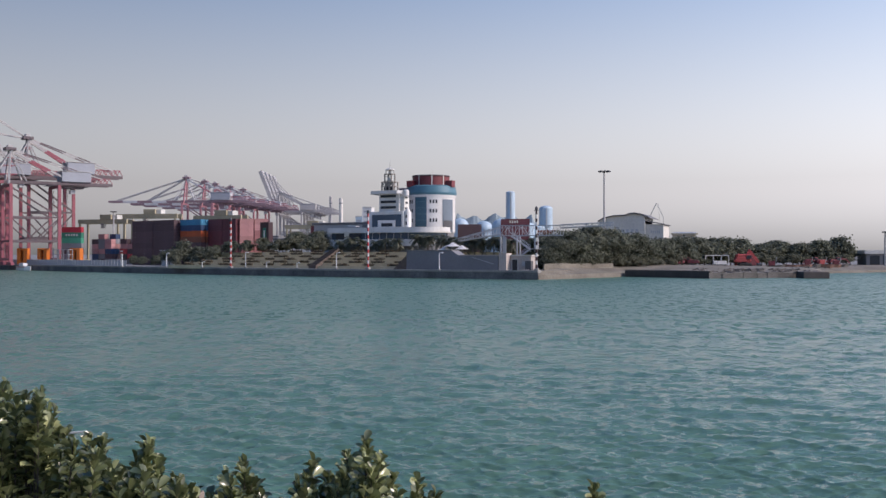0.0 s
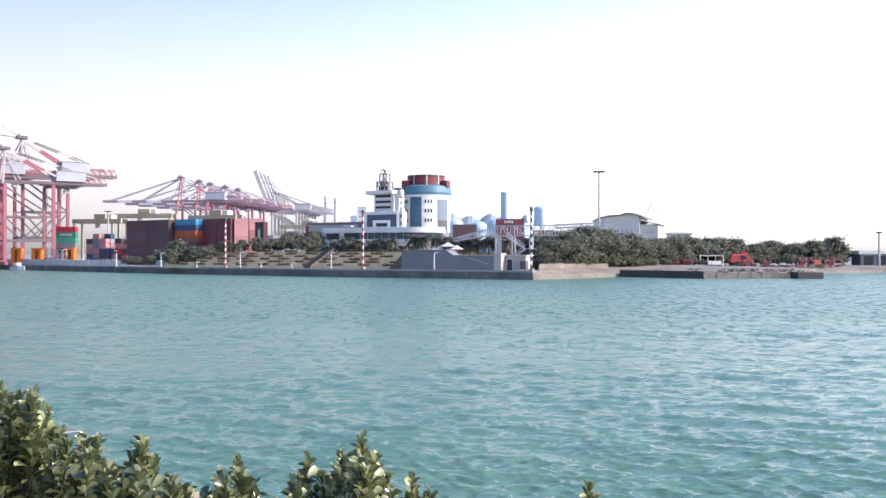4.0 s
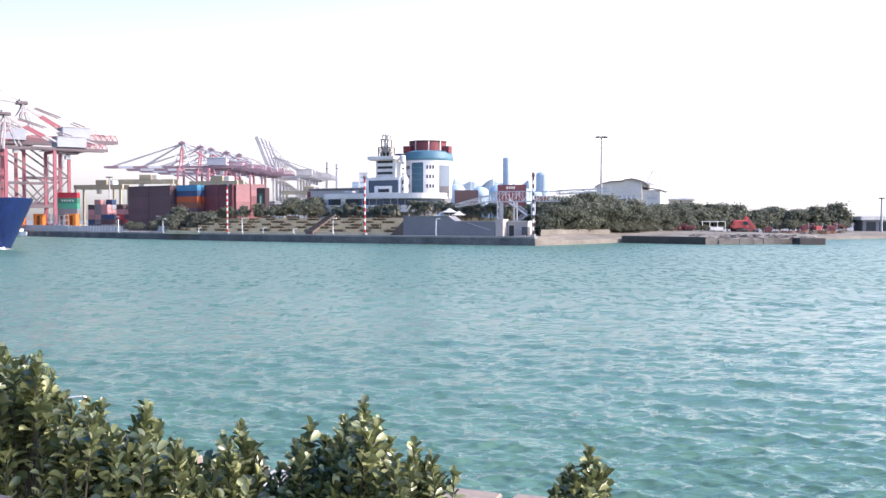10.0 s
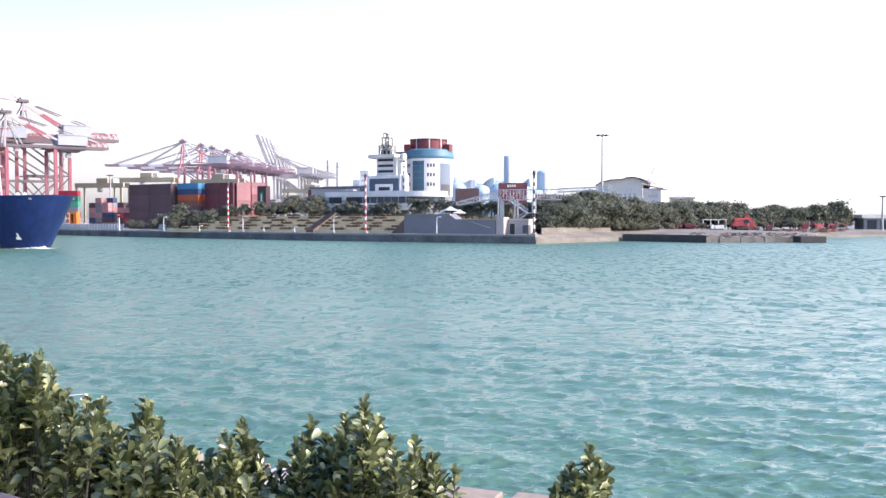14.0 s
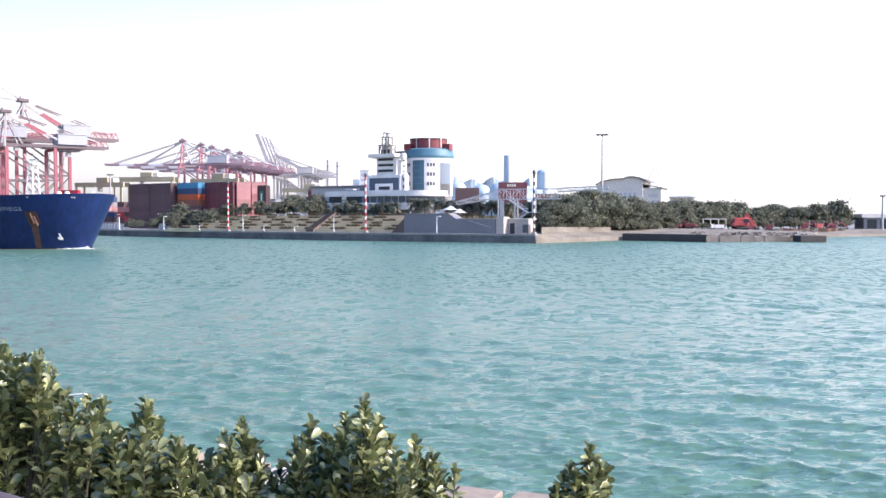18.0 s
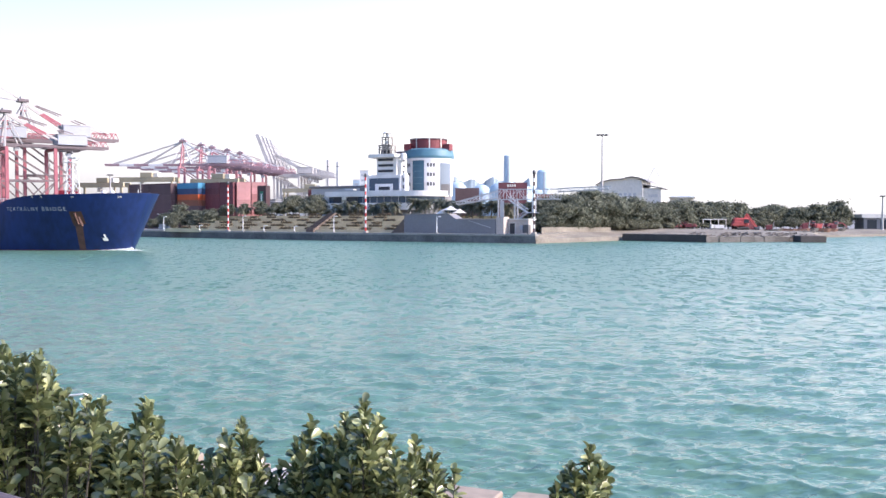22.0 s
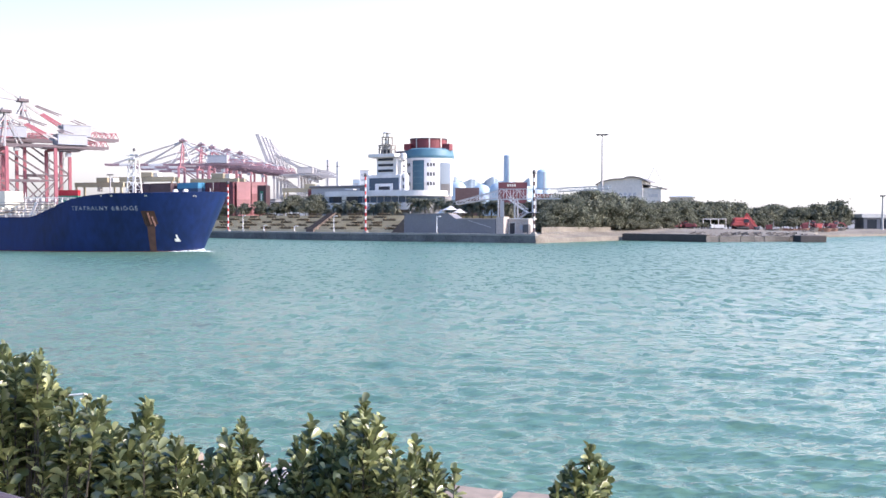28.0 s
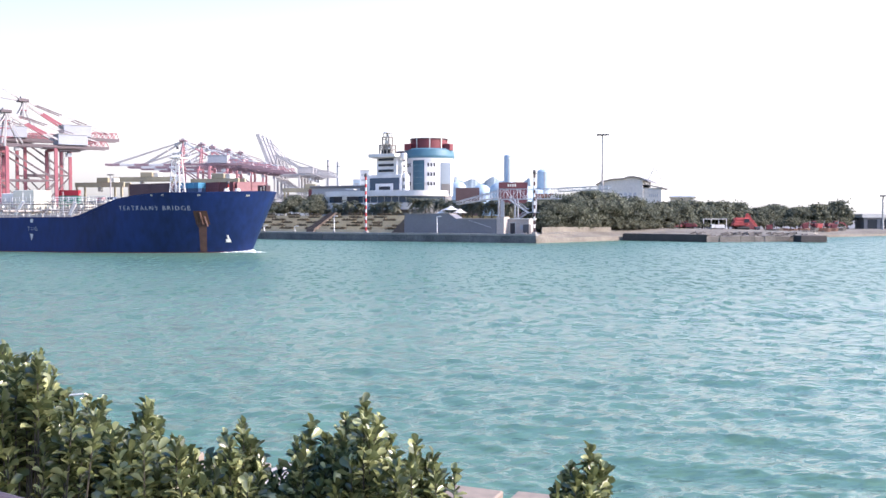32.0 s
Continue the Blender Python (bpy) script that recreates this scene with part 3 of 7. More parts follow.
def make_grey_wall():
    wall = thing("harbour_wall", quay(0, 0), "tall grey rendered wall with a stepped top on the quay", "wall", kind="structure")
    bm = bmesh.new()
    lo = [bm.verts.new((a, 6, z)) for a, z in ((-50, 2.6), (-16.4, 2.6), (-16.4, 7.25), (-30.3, 7.25), (-33, 8.9), (-50, 8.9))]
    hi = [bm.verts.new((v.co.x, 11, v.co.z)) for v in lo]
    bm.faces.new(lo)
    bm.faces.new(hi[::-1])
    for i in range(6):
        bm.faces.new((lo[i], lo[(i + 1) % 6], hi[(i + 1) % 6], hi[i]))
    part("wall", bm, M["grey_wall"], wall)
    bm = bmesh.new()
    lo = [bm.verts.new((a, 6.02, z)) for a, z in ((-55.2, 2.6), (-50.05, 2.6), (-50.05, 7.4))]
    hi = [bm.verts.new((v.co.x, 40, v.co.z)) for v in lo]
    bm.faces.new(lo)
    bm.faces.new(hi[::-1])
    for i in range(3):
        bm.faces.new((lo[i], lo[(i + 1) % 3], hi[(i + 1) % 3], hi[i]))
    part("side_bank", bm, M["stair"], wall, "dark brown side bank")
    part("upper_coping", boxed(-50.2, -32.9, 5.8, 11.2, 8.92, 9.1), M["coping"], wall)
    part("lower_coping", boxed(-30.2, -16.2, 5.8, 11.2, 7.27, 7.5), M["stone"], wall)
    rail = bmesh.new()
    beam(rail, (-26, 5.9, 6.9), (-18, 5.9, 4.6), 0.16)
    part("handrail", rail, M["galv"], wall)
    solid("garden_fill", boxed(-52, -19.5, 11.3, 45.2, 2.5, 7.2), M["grass"], quay(0, 0), "grass behind the grey wall", "terrace", kind="structure")
    # pale end pier, small white pump house and steps beside the wall
    pier = thing("stair_house", quay(-15, 9, 2.6), "small white stair house with an open doorway on the quay", "hut")
    part("pier", boxed(-1.2, 1.45, -3, 1, 0, 5.4, bevel=0.05), M["stone"], pier)
    part("wall", boxed(1.5, 8.6, 0, 5, 0, 4.6, bevel=0.05), M["stone"], pier)
    part("roof", boxed(1.2, 9.0, -0.4, 5.4, 4.6, 4.85), M["offwhite"], pier)
    part("door", boxed(2.2, 3.9, -0.06, 0.05, 0, 3.4), M["dark_glass"], pier)
    part("doorframe", boxed(1.9, 4.2, -0.05, 0.03, 0, 3.7), M["galv"], pier)
    part("window", boxed(5.6, 7.0, -0.06, 0.05, 1.4, 2.9), M["grey_panel"], pier)
    for i in range(6):
        part("step", boxed(6.6, 8.8, -2.6 + 0.35 * i, -2.25 + 0.35 * i, 0, 0.18 * (i + 1)), M["stone"], pier)
    part("shed", boxed(7.4, 9.4, -1.9, -0.1, 0, 3.0, bevel=0.05), M["steel"], pier)


make_grey_wall()


# ---------------------------------------------------------------- the control building
def curved_plan(a0, a1, b0, b1, grow=0.0):
    """A long plan with a half-round end."""
    r = (b1 - b0) / 2 + grow
    c = (a1 - (b1 - b0) / 2, (b0 + b1) / 2)
    pts = [(a0 - grow, b0 - grow)]
    for i in range(19):
        t = radians(-90 + 10 * i)
        pts.append((c[0] + r * math.cos(t), c[1] + r * math.sin(t)))
    pts.append((a0 - grow, b1 + grow))
    return pts


def make_podium():
    hall = thing("terminal_hall", quay(0, 0), "low white harbour hall with a ribbon window and a rounded end", "building")
    plan = lambda g: curved_plan(-122, -71, 62, 82, g)
    part("ground_floor", prism(bmesh.new(), plan(-2.2), 8.4, 11.0), M["grey_wall"], hall)
    part("lower_band", prism(bmesh.new(), curved_plan(-122, -76, 62, 78, 0), 10.9, 13.7), M["white"], hall)
    part("ribbon_window", prism(bmesh.new(), plan(-0.9), 13.7, 16.3), M["ribbon_glass"], hall)
    part("eave_board", prism(bmesh.new(), plan(0.5), 16.3, 16.75), M["offwhite"], hall)
    part("roof_band", prism(bmesh.new(), plan(0.2), 16.75, 18.5), M["white"], hall)
    for i in range(12):
        part("mullion", boxed(-121 + 3.4 * i, -120.8 + 3.4 * i, 62.75, 62.95, 13.7, 16.3), M["grey_panel"], hall)
    part("dark_loggia", boxed(-118, -106, 61.9, 62.2, 13.9, 16.2), M["dark_glass"], hall)
    for a0, a1, z in ((-113, -96, 20.3), (-104.5, -99, 19.7)):
        part("roof_shed", boxed(a0, a1, 74, 84, 18.5, z, bevel=0.1), M["roof_grey"], hall)
    part("rear_roof", boxed(-147, -114, 84.2, 96, 20.7, 21.7, bevel=0.1), M["roof_grey"], hall, "dark flat rear roof")
    part("rear_wall", boxed(-146, -115, 84.6, 95, 8.4, 20.7), M["grey_panel"], hall)
    part("skylight", bar((-118.8, 73, 19.7), (-114.7, 73, 19.5), 0.4, 2.4), M["white"], hall, "sloping white skylight")
    part("window_pier", boxed(-113.6, -111.4, 61.7, 62.4, 13.7, 16.3), M["offwhite"], hall)
    for i in range(5):
        part("column", boxed(-118 + 9 * i, -117.4 + 9 * i, 62.6, 63.2, 8.4, 10.9), M["offwhite"], hall)


def make_white_tower():
    tw = thing("signal_tower", quay(-96.4, 68.0), "stepped white signal tower with an open lantern on top", "tower")
    part("lower_block", boxed(-9.3, 7.2, 0.3, 7, 17.5, 25.2, bevel=0.1), M["white"], tw)
    part("front_glass", boxed(-7.8, 6.4, 0.1, 0.5, 18.9, 23.9), M["ribbon_glass"], tw)
    part("portal", boxed(-4.8, 3.6, -0.25, 0.2, 18.5, 21.6, bevel=0.05), M["white"], tw)
    part("portal_opening", boxed(-3.0, 2.4, -0.3, -0.2, 19.0, 20.4), M["dark_glass"], tw)
    part("shaft", boxed(-5.0, 4.6, 1.2, 6.8, 25.2, 32.2, bevel=0.08), M["white"], tw)
    for z in (26.4, 28.7, 31.0):
        part("strip_window", boxed(-4.2, 3.2, 1.05, 1.3, z, z + 1.0), M["dark_glass"], tw)
        part("side_window", boxed(6.3, 6.55, 3.2, 5.0, z - 0.4, z + 0.5), M["dark_glass"], tw)
    part("shaft_wing", boxed(4.6, 6.4, 2.4, 6.4, 25.2, 31.4, bevel=0.08), M["offwhite"], tw)
    part("side_turret", lathe(bmesh.new(), [(1.15, 17.5), (1.15, 25.0), (0.9, 25.9), (0.15, 26.3)], 16), M["white"], tw).location = (8.3, 2.0, 0)
    for z in (19.5, 22.3):
        part("turret_window", boxed(8.0, 8.6, 0.8, 1.0, z, z + 1.5), M["dark_glass"], tw)
    rim = prism(bmesh.new(), [(-9.0, 1.0), (-8.0, -0.4), (4.6, -0.4), (5.8, 1.6), (5.8, 7), (4.4, 8.2), (-7.4, 8.2), (-9.0, 7.0)], 32.45, 33.8)
    part("cornice", rim, M["white"], tw)
    part("soffit", boxed(-7.6, 5.0, 0.8, 7.4, 32.2, 32.45), M["offwhite"], tw)
    part("balcony_drum", lathe(bmesh.new(), [(0.9, 31.2), (1.2, 31.9), (1.2, 33.7), (0.8, 34.1)], 16), M["white"], tw).location = (7.0, 3.0, 0)
    for i, a in enumerate((-5.0, -3.2, -1.4, 0.4)):
        for b in (3.4, 7.2):
            part("belfry_post", boxed(a - 0.22, a + 0.22, b - 0.22, b + 0.22, 33.8, 37.8), M["bronze"], tw)
    for z in (33.8, 35.7, 37.5):
        part("belfry_ring", prism(bmesh.new(), [(-5.3, 3.1), (0.7, 3.1), (0.7, 7.5), (-5.3, 7.5)], z, z + 0.3), M["bronze"], tw)
    br = bmesh.new()
    for a in (-5.0, -3.2, -1.4):
        beam(br, (a, 3.3, 36.0), (a + 1.8, 3.3, 37.5), 0.2)
        beam(br, (a + 1.8, 3.3, 36.0), (a, 3.3, 37.5), 0.2)
    part("belfry_brace", br, M["bronze"], tw)
    part("belfry_core", boxed(-3.4, -1.2, 4.6, 6.2, 33.8, 37.5), M["white"], tw)
    part("belfry_louvre", boxed(-4.7, 0.1, 4.3, 4.5, 34.2, 35.6), M["dark_glass"], tw)
    for a in (-3.9, -0.7):
        for b in (3.9, 6.7):
            part("stage_post", boxed(a - 0.2, a + 0.2, b - 0.2, b + 0.2, 37.8, 40.8), M["bronze"], tw)
    part("stage_core", boxed(-3.1, -1.5, 4.6, 6.0, 38.3, 39.6), M["white"], tw)
    for z in (38.0, 39.9):
        part("stage_rail", boxed(-4.0, -0.6, 3.8, 4.0, z, z + 0.25), M["bronze"], tw)
    part("upper_cap", boxed(-4.2, -0.4, 3.6, 7.0, 40.8, 41.1), M["bronze"], tw)
    for a in (-3.5, -1.1):
        for b in (4.2, 6.6):
            part("lantern_post", boxed(a - 0.12, a + 0.12, b - 0.12, b + 0.12, 41.1, 42.6), M["galv"], tw)
    part("lantern_cap", lathe(bmesh.new(), [(1.9, 42.6), (1.9, 42.8), (1.2, 43.3), (0.15, 43.7)], 16), M["offwhite"], tw).location = (-2.3, 5.4, 0)
    part("lantern", lathe(bmesh.new(), [(0.6, 41.1), (0.6, 42.5)], 12), M["galv"], tw).location = (-2.3, 5.4, 0)
    part("spire", bar((-2.3, 5.4, 43.6), (-2.3, 5.4, 47.2), 0.16, 0.06, 6), M["galv"], tw)


def make_round_tower():
    tw = thing("control_tower", quay(-92.4, 97.0), "round white control tower with blue bays and dark red crown", "tower")
    r = 10.4
    part("drum", lathe(bmesh.new(), [(r, 17.0), (r, 32.3)], 72), M["white"], tw, smooth=False)
    part("drum_base", lathe(bmesh.new(), [(r - 0.4, 8.4), (r - 0.4, 17.0)], 48), M["grey_wall"], tw)
    turn = -QUAY_TURN - 90.0                     # facing the water straight on

    def bay(name, left, right, z0, z1, rr, material, label=""):
        """A shallow curved panel between two bearings, counted to the right from the view's own side."""
        bm = bmesh.new()
        n = max(2, int((right - left) / 5))
        lathe(bm, [(rr - 0.5, z0), (rr, z0), (rr, z1), (rr - 0.5, z1)], n, turn + left, turn + right)
        return part(name, bm, material, tw, label)

    for left, right in ((-40, -10), (-90, -68)):
        bay("glass_bay", left, right, 17.0, 32.0, r + 0.12, M["blue_glass"], "dark blue glass bay")
        for i in range(5):
            bay("glass_transom", left, right, 19.5 + 2.6 * i, 19.62 + 2.6 * i, r + 0.2, M["blue_tile"])
    bay("grey_bay", 28, 62, 17.0, 31.0, r + 0.12, M["bay_grey"], "plain grey curved panel")
    for z in (21.3, 25.3, 29.3):
        for mid in (-1, 6, 13, -62, -56, -50):
            bay("window", mid - 2.0, mid + 2.0, z, z + 1.5, r + 0.06, M["dark_glass"])
    bay("louvre", 30, 58, 18.0, 22.0, r + 0.3, M["steel"], "dark louvred opening")
    bay("cornice", -180, 180, 32.0, 33.0, r + 0.3, M["white"])
    part("blue_ring", lathe(bmesh.new(), [(r + 0.5, 33.0), (r + 0.7, 34.0), (r + 0.2, 36.6), (r - 1.2, 37.2)], 72), M["blue_tile"], tw, "blue tiled ring")
    part("crown", lathe(bmesh.new(), [(8.0, 37.2), (8.0, 40.9), (7.6, 41.2)], 48), M["crown_red"], tw, "dark red crown wall")
    part("crown_roof", lathe(bmesh.new(), [(8.3, 41.2), (8.3, 41.6), (1.0, 42.0)], 48), M["crane_dark"], tw)
    for mid in (-75, -38, 3, 40, 75):
        bay("crown_rib", mid - 1.6, mid + 1.6, 37.2, 41.5, 8.35, M["offwhite"], "pale rib")
    for mid in (-62, 60):
        c = Vector((math.cos(radians(turn + mid)), math.sin(radians(turn + mid)))) * 9.6
        part("crown_block", boxed(c.x - 1.5, c.x + 1.5, c.y - 1.5, c.y + 1.5, 36.4, 39.2), M["crown_red"], tw)
    c = Vector((math.cos(radians(turn - 85)), math.sin(radians(turn - 85)))) * 11.4
    part("side_gallery", lathe(bmesh.new(), [(2.6, 33.4), (3.2, 34.0), (3.2, 35.8), (2.6, 36.2)], 20), M["crane_dark"], tw).location = (c.x, c.y, 0)
    part("aerial", bar((0.5, 0, 41.8), (0.5, 0, 45.5), 0.1, 0.05, 5), M["galv"], tw)


make_podium()
make_white_tower()
make_round_tower()


# ---------------------------------------------------------------- containers
def container_mesh(key, length):
    """A corrugated steel box with corner posts and a door end."""
    bm = bmesh.new()
    w, h = 2.44, 2.6
    box(bm, 0.06, length - 0.06, 0.06, w - 0.06, 0.06, h - 0.08)
    ribs = int(length / 0.9)
    for i in range(ribs):
        x = 0.3 + (length - 0.6) * i / ribs
        box(bm, x, x + 0.42, 0.0, w, 0.18, h - 0.2)
    for x in (0, length - 0.16):
        for y in (0, w - 0.16):
            box(bm, x, x + 0.16, y - 0.02, y + 0.18, 0, h)
    for y in (-0.02, w - 0.1):
        box(bm, 0, length, y, y + 0.12, 0, 0.16)
        box(bm, 0, length, y, y + 0.12, h - 0.14, h)
    for y in (0.35, 0.85, 1.5, 2.0):
        box(bm, length - 0.05, length + 0.03, y, y + 0.06, 0.15, h - 0.15)
    return link_mesh("container_" + key, bm, M["box_" + key])


BOXES = {}


def container(key, length, m, group):
    if (key, length) not in BOXES:
        BOXES[key, length] = container_mesh(key, length)
    names = {"dark": "dark brown", "maroon": "maroon", "teal": "teal blue", "navy": "navy blue", "salmon": "pale salmon", "darkred": "dark red", "brick": "brick red"}
    ob = new("container", BOXES[key, length])
    ob.matrix_world = m
    return tagged(ob, f"{names.get(key, key)} corrugated steel shipping container in a yard stack", "container", group)


def block(m, along, deep, high, colours, length, group, holes=0.0, seed=1):
    """A yard block: rows of boxes end to end, tiers on tiers; colours picked from the list."""
    rng = random.Random(seed)
    for i in range(along):
        for j in range(deep):
            top = high - (1 if rng.random() < holes else 0)
            for k in range(top):
                key = colours(i, j, k, rng)
                container(key, length, m @ pose(i * (length + 0.4), j * 2.75, k * 2.62), group)


def make_containers():
    pick = lambda *names: (lambda i, j, k, rng: rng.choice(names))
    turn = -8
    # the big dark block and its lighter neighbours
    block(quay(-240, 66, 2.6, turn), 2, 4, 8, pick("dark"), 15.6, "dark container block", seed=3)

    def teal(i, j, k, rng):
        return ("dark", "dark", "dark", "dark", "brown", "orange", "navy", "teal")[k]
    block(quay(-207.0, 64, 2.6, turn), 1, 4, 8, teal, 14.6, "teal and orange container block", seed=4)
    block(quay(-191.8, 66, 2.6, turn), 2, 4, 8, pick("maroon", "maroon", "darkred"), 9.2, "maroon container block", seed=5)
    # paler columns in place of the maroon block's sunlit end faces
    block(quay(-172.0, 64.5, 2.6, 44), 2, 1, 8, pick("salmon", "brick", "salmon"), 6.1, "salmon container columns", seed=6)
    # low stacks further along the yard
    block(pose(-187.4, 474, 2.6, 0, 0, -10), 1, 1, 7, lambda i, j, k, rng: ("grey", "grey", "dark", "grey", "lime", "green", "red")[k], 10.4, "red and green stack", seed=8)
    block(pose(-190, 522, 2.6, 0, 0, -40), 3, 2, 6, pick("dark", "salmon", "navy", "grey", "dark"), 6.1, "low mixed stacks", holes=0.5, seed=9)
    block(pose(-170, 508, 2.6, 0, 0, -40), 3, 2, 5, pick("red", "salmon", "grey", "dark"), 6.1, "low mixed stacks", holes=0.5, seed=10)
    block(pose(-152, 500, 2.6, 0, 0, -40), 1, 1, 7, pick("grey", "dark"), 12.2, "low mixed stacks", seed=11)
    # boxes seen beside the control building
    block(pose(5.5, 435, 2.6, 0, 0, -6), 1, 1, 7, pick("dark", "dark"), 10.5, "dark boxes behind the walkway", seed=12)
    block(pose(25, 440, 2.6, 0, 0, -4), 1, 2, 8, pick("maroon", "maroon", "darkred"), 13.0, "maroon boxes behind the walkway", seed=13)
    block(pose(41, 436, 2.6, 0, 0, -4), 1, 1, 6, pick("maroon", "brown"), 9.0, "maroon boxes behind the walkway", seed=14)
    block(pose(-63, 455, 2.6, 0, 0, -6), 2, 1, 7, pick("darkred", "maroon", "dark"), 7.0, "maroon boxes behind the hall", seed=15)


make_containers()


def box_marks(m, count, w, gap, h, material):
    """A row of pale unreadable letters on a box side."""
    s = thing("container_lettering", m, "pale painted lettering bars on a container side", "lettering")
    for i in range(count):
        part("bar", boxed(i * (w + gap), i * (w + gap) + w, -0.06, 0, 0, h), M[material], s)


box_marks(pose(-187.4, 474, 2.6, 0, 0, -10) @ pose(2.2, -0.03, 5 * 2.62 + 0.9), 5, 0.8, 0.6, 0.9, "offwhite")
box_marks(pose(25, 440, 2.6, 0, 0, -4) @ pose(4.0, -0.03, 7 * 2.62 + 0.7), 4, 0.7, 0.35, 1.1, "offwhite")


# ---------------------------------------------------------------- cranes
def ship_crane(m, steel, pale, house, label, raised, group, seg=10.6, thick=1.0, stay=0.4, mast="", dark="crane_dark", aft=0.0):
    """A ship-to-shore crane: x points out over the water, y along its rails, base at the ground."""
    cr = thing("quay_crane", m, label, "crane", group)
    G, S = 22.0, 16.0                       # gauge and leg spread; the land legs stand at x = -G
    leg_at = [(x, y) for x in (0, -G) for y in (-S / 2, S / 2)]
    for x, y in leg_at:
        part("leg", bar((x, y, 1.5), (x, y, 41.5), 1.5, 1.2), M[steel], cr)
        part("bogie", boxed(x - 0.8, x + 0.8, y - 3.4, y + 3.4, 0.0, 1.5, bevel=0.15), M[steel], cr)
    for i in range(12):
        z = 3 + 3.1 * i
        part("stair_flight", bar((-G - 1.3, -S / 2 - 1.0 if i % 2 else -S / 2 + 1.0, z), (-G - 1.3, -S / 2 + 1.0 if i % 2 else -S / 2 - 1.0, z + 3.1), 0.5, 0.2), M[pale], cr)
        part("stair_landing", boxed(-G - 2.0, -G - 0.7, -S / 2 - 1.3, -S / 2 + 1.3, z - 0.08, z + 0.08), M[pale], cr)
    for y in (-S / 2, S / 2):
        part("portal_beam", bar((0, y, 12.5), (-G, y, 12.5), 1.2, 0.9), M[dark], cr)
        part("tie_beam", bar((0, y, 25.0), (-G, y, 25.0), 0.8, 0.7), M[dark], cr)
        part("brace", bar((0, y, 40.5), (-G, y, 25.3), 0.8, 0.6), M[dark], cr)
        part("brace", bar((0, y, 24.7), (-G / 2, y, 13.2), 0.6, 0.5), M[dark], cr)
        part("brace", bar((-G, y, 24.7), (-G / 2, y, 13.2), 0.6, 0.5), M[dark], cr)
    for x in (0, -G):
        part("sill_beam", bar((x, -S / 2, 3.0), (x, S / 2, 3.0), 1.1, 1.0), M[steel], cr)
        part("cross_beam", bar((x, -S / 2, 12.5), (x, S / 2, 12.5), 1.0, 1.0), M[steel], cr)
        part("head_beam", bar((x, -S / 2, 41.5), (x, S / 2, 41.5), 1.4, 1.3), M[steel], cr)
    # girder over the portal and the backreach
    for y in (-3.0, 3.0):
        part("girder", boxed(-G - 27, 2, y - 0.6, y + 0.6, 42.8, 44.3), M[dark], cr)
    part("backreach_platform", boxed(-G - 16, -G + 4, -4.6, 4.6, 42.2, 42.45), M[dark], cr)
    cage = bmesh.new()
    for y in (-3, 3):
        for i in range(5):
            x = -G - 27 + 3 * i
            beam(cage, (x, y, 44.4), (x + 1.5, y, 47.0), 0.3)
            beam(cage, (x + 1.5, y, 47.0), (x + 3, y, 44.4), 0.3)
        beam(cage, (-G - 26, y, 47.0), (-G - 13, y, 47.0), 0.35)
    part("end_lattice", cage, M[steel], cr, "open end lattice")
    hs = part("machinery_house", boxed(-G - 12 - aft, -G + 2 - aft, -4.5, 4.5, 44.5, 50.0, bevel=0.15), M[house], cr, "pale machinery house")
    part("house_roof", boxed(-G - 12.3 - aft, -G + 2.3 - aft, -4.8, 4.8, 50.0, 50.3), M[pale], hs)
    # sunlight painted on: this end is paler than the house sides
    part("house_end", boxed(-G - 12.08 - aft, -G - 12.0 - aft, -4.4, 4.4, 44.6, 49.9), M[pale], hs, "end wall painted paler as if sunlit")
    for i in range(3):
        part("house_panel", boxed(-G - 12.14 - aft, -G - 12.06 - aft, -3.6 + 2.6 * i, -2.0 + 2.6 * i, 46.2, 47.6), M[dark], hs)
    # the mast over the water legs
    for y in (-4.0, 4.0):
        part("mast_leg", bar((0, y, 42), (-1.5, y * 0.35, 60.5), 0.9, 0.8), M[mast or (pale if steel == "crane_red" else steel)], cr)
        part("mast_strut", bar((7, y, 44), (-1.5, y * 0.35, 59.5), 0.5, 0.45), M[pale], cr)
        for k, h in enumerate((47.5, 52.0, 56.0)):
            f = (h - 42) / 18.5
            part("mast_rung", bar((-1.5 * f + 4.2 - 1.2 * k, y * (1 - 0.65 * f), h), (-1.5 * f - 3.4 + 0.8 * k, y * (1 - 0.65 * f), h), 0.35, 0.35), M[steel], cr)
        part("mast_stay", bar((-8, y, 44), (-1.5, y * 0.35, 60), 0.6, 0.5), M[pale], cr)
        for i in range(3):
            a = (-1.5, y * 0.35, 60)
            b = (-G - 6, y, 45)
            p0, p1 = Vector(a).lerp(Vector(b), i / 3), Vector(a).lerp(Vector(b), (i + 1) / 3)
            part("back_stay", bar(p0, p1, 1.0, 0.8), M[steel if i == 1 else pale], cr)
        for i in range(7):
            p0, p1 = (Vector((-1.5, y * 0.35, 60.8)).lerp(Vector((-G - 22, y, 46.5)), k / 7) for k in (i, i + 1))
            part("tail_stay", bar(p0, p1, 0.55, 0.5), M[dark if i in (1, 2, 4) else pale], cr)
    part("mast_head", boxed(-3.8, 1.2, -2.6, 2.6, 60.1, 61.5, bevel=0.1), M[dark], cr)
    part("mast_sheave", boxed(-2.4, 0.0, -1.6, 1.6, 61.5, 62.8, bevel=0.2), M["crane_grey"], cr)
    # the boom, hinged at x = 2
    ang = radians(raised)
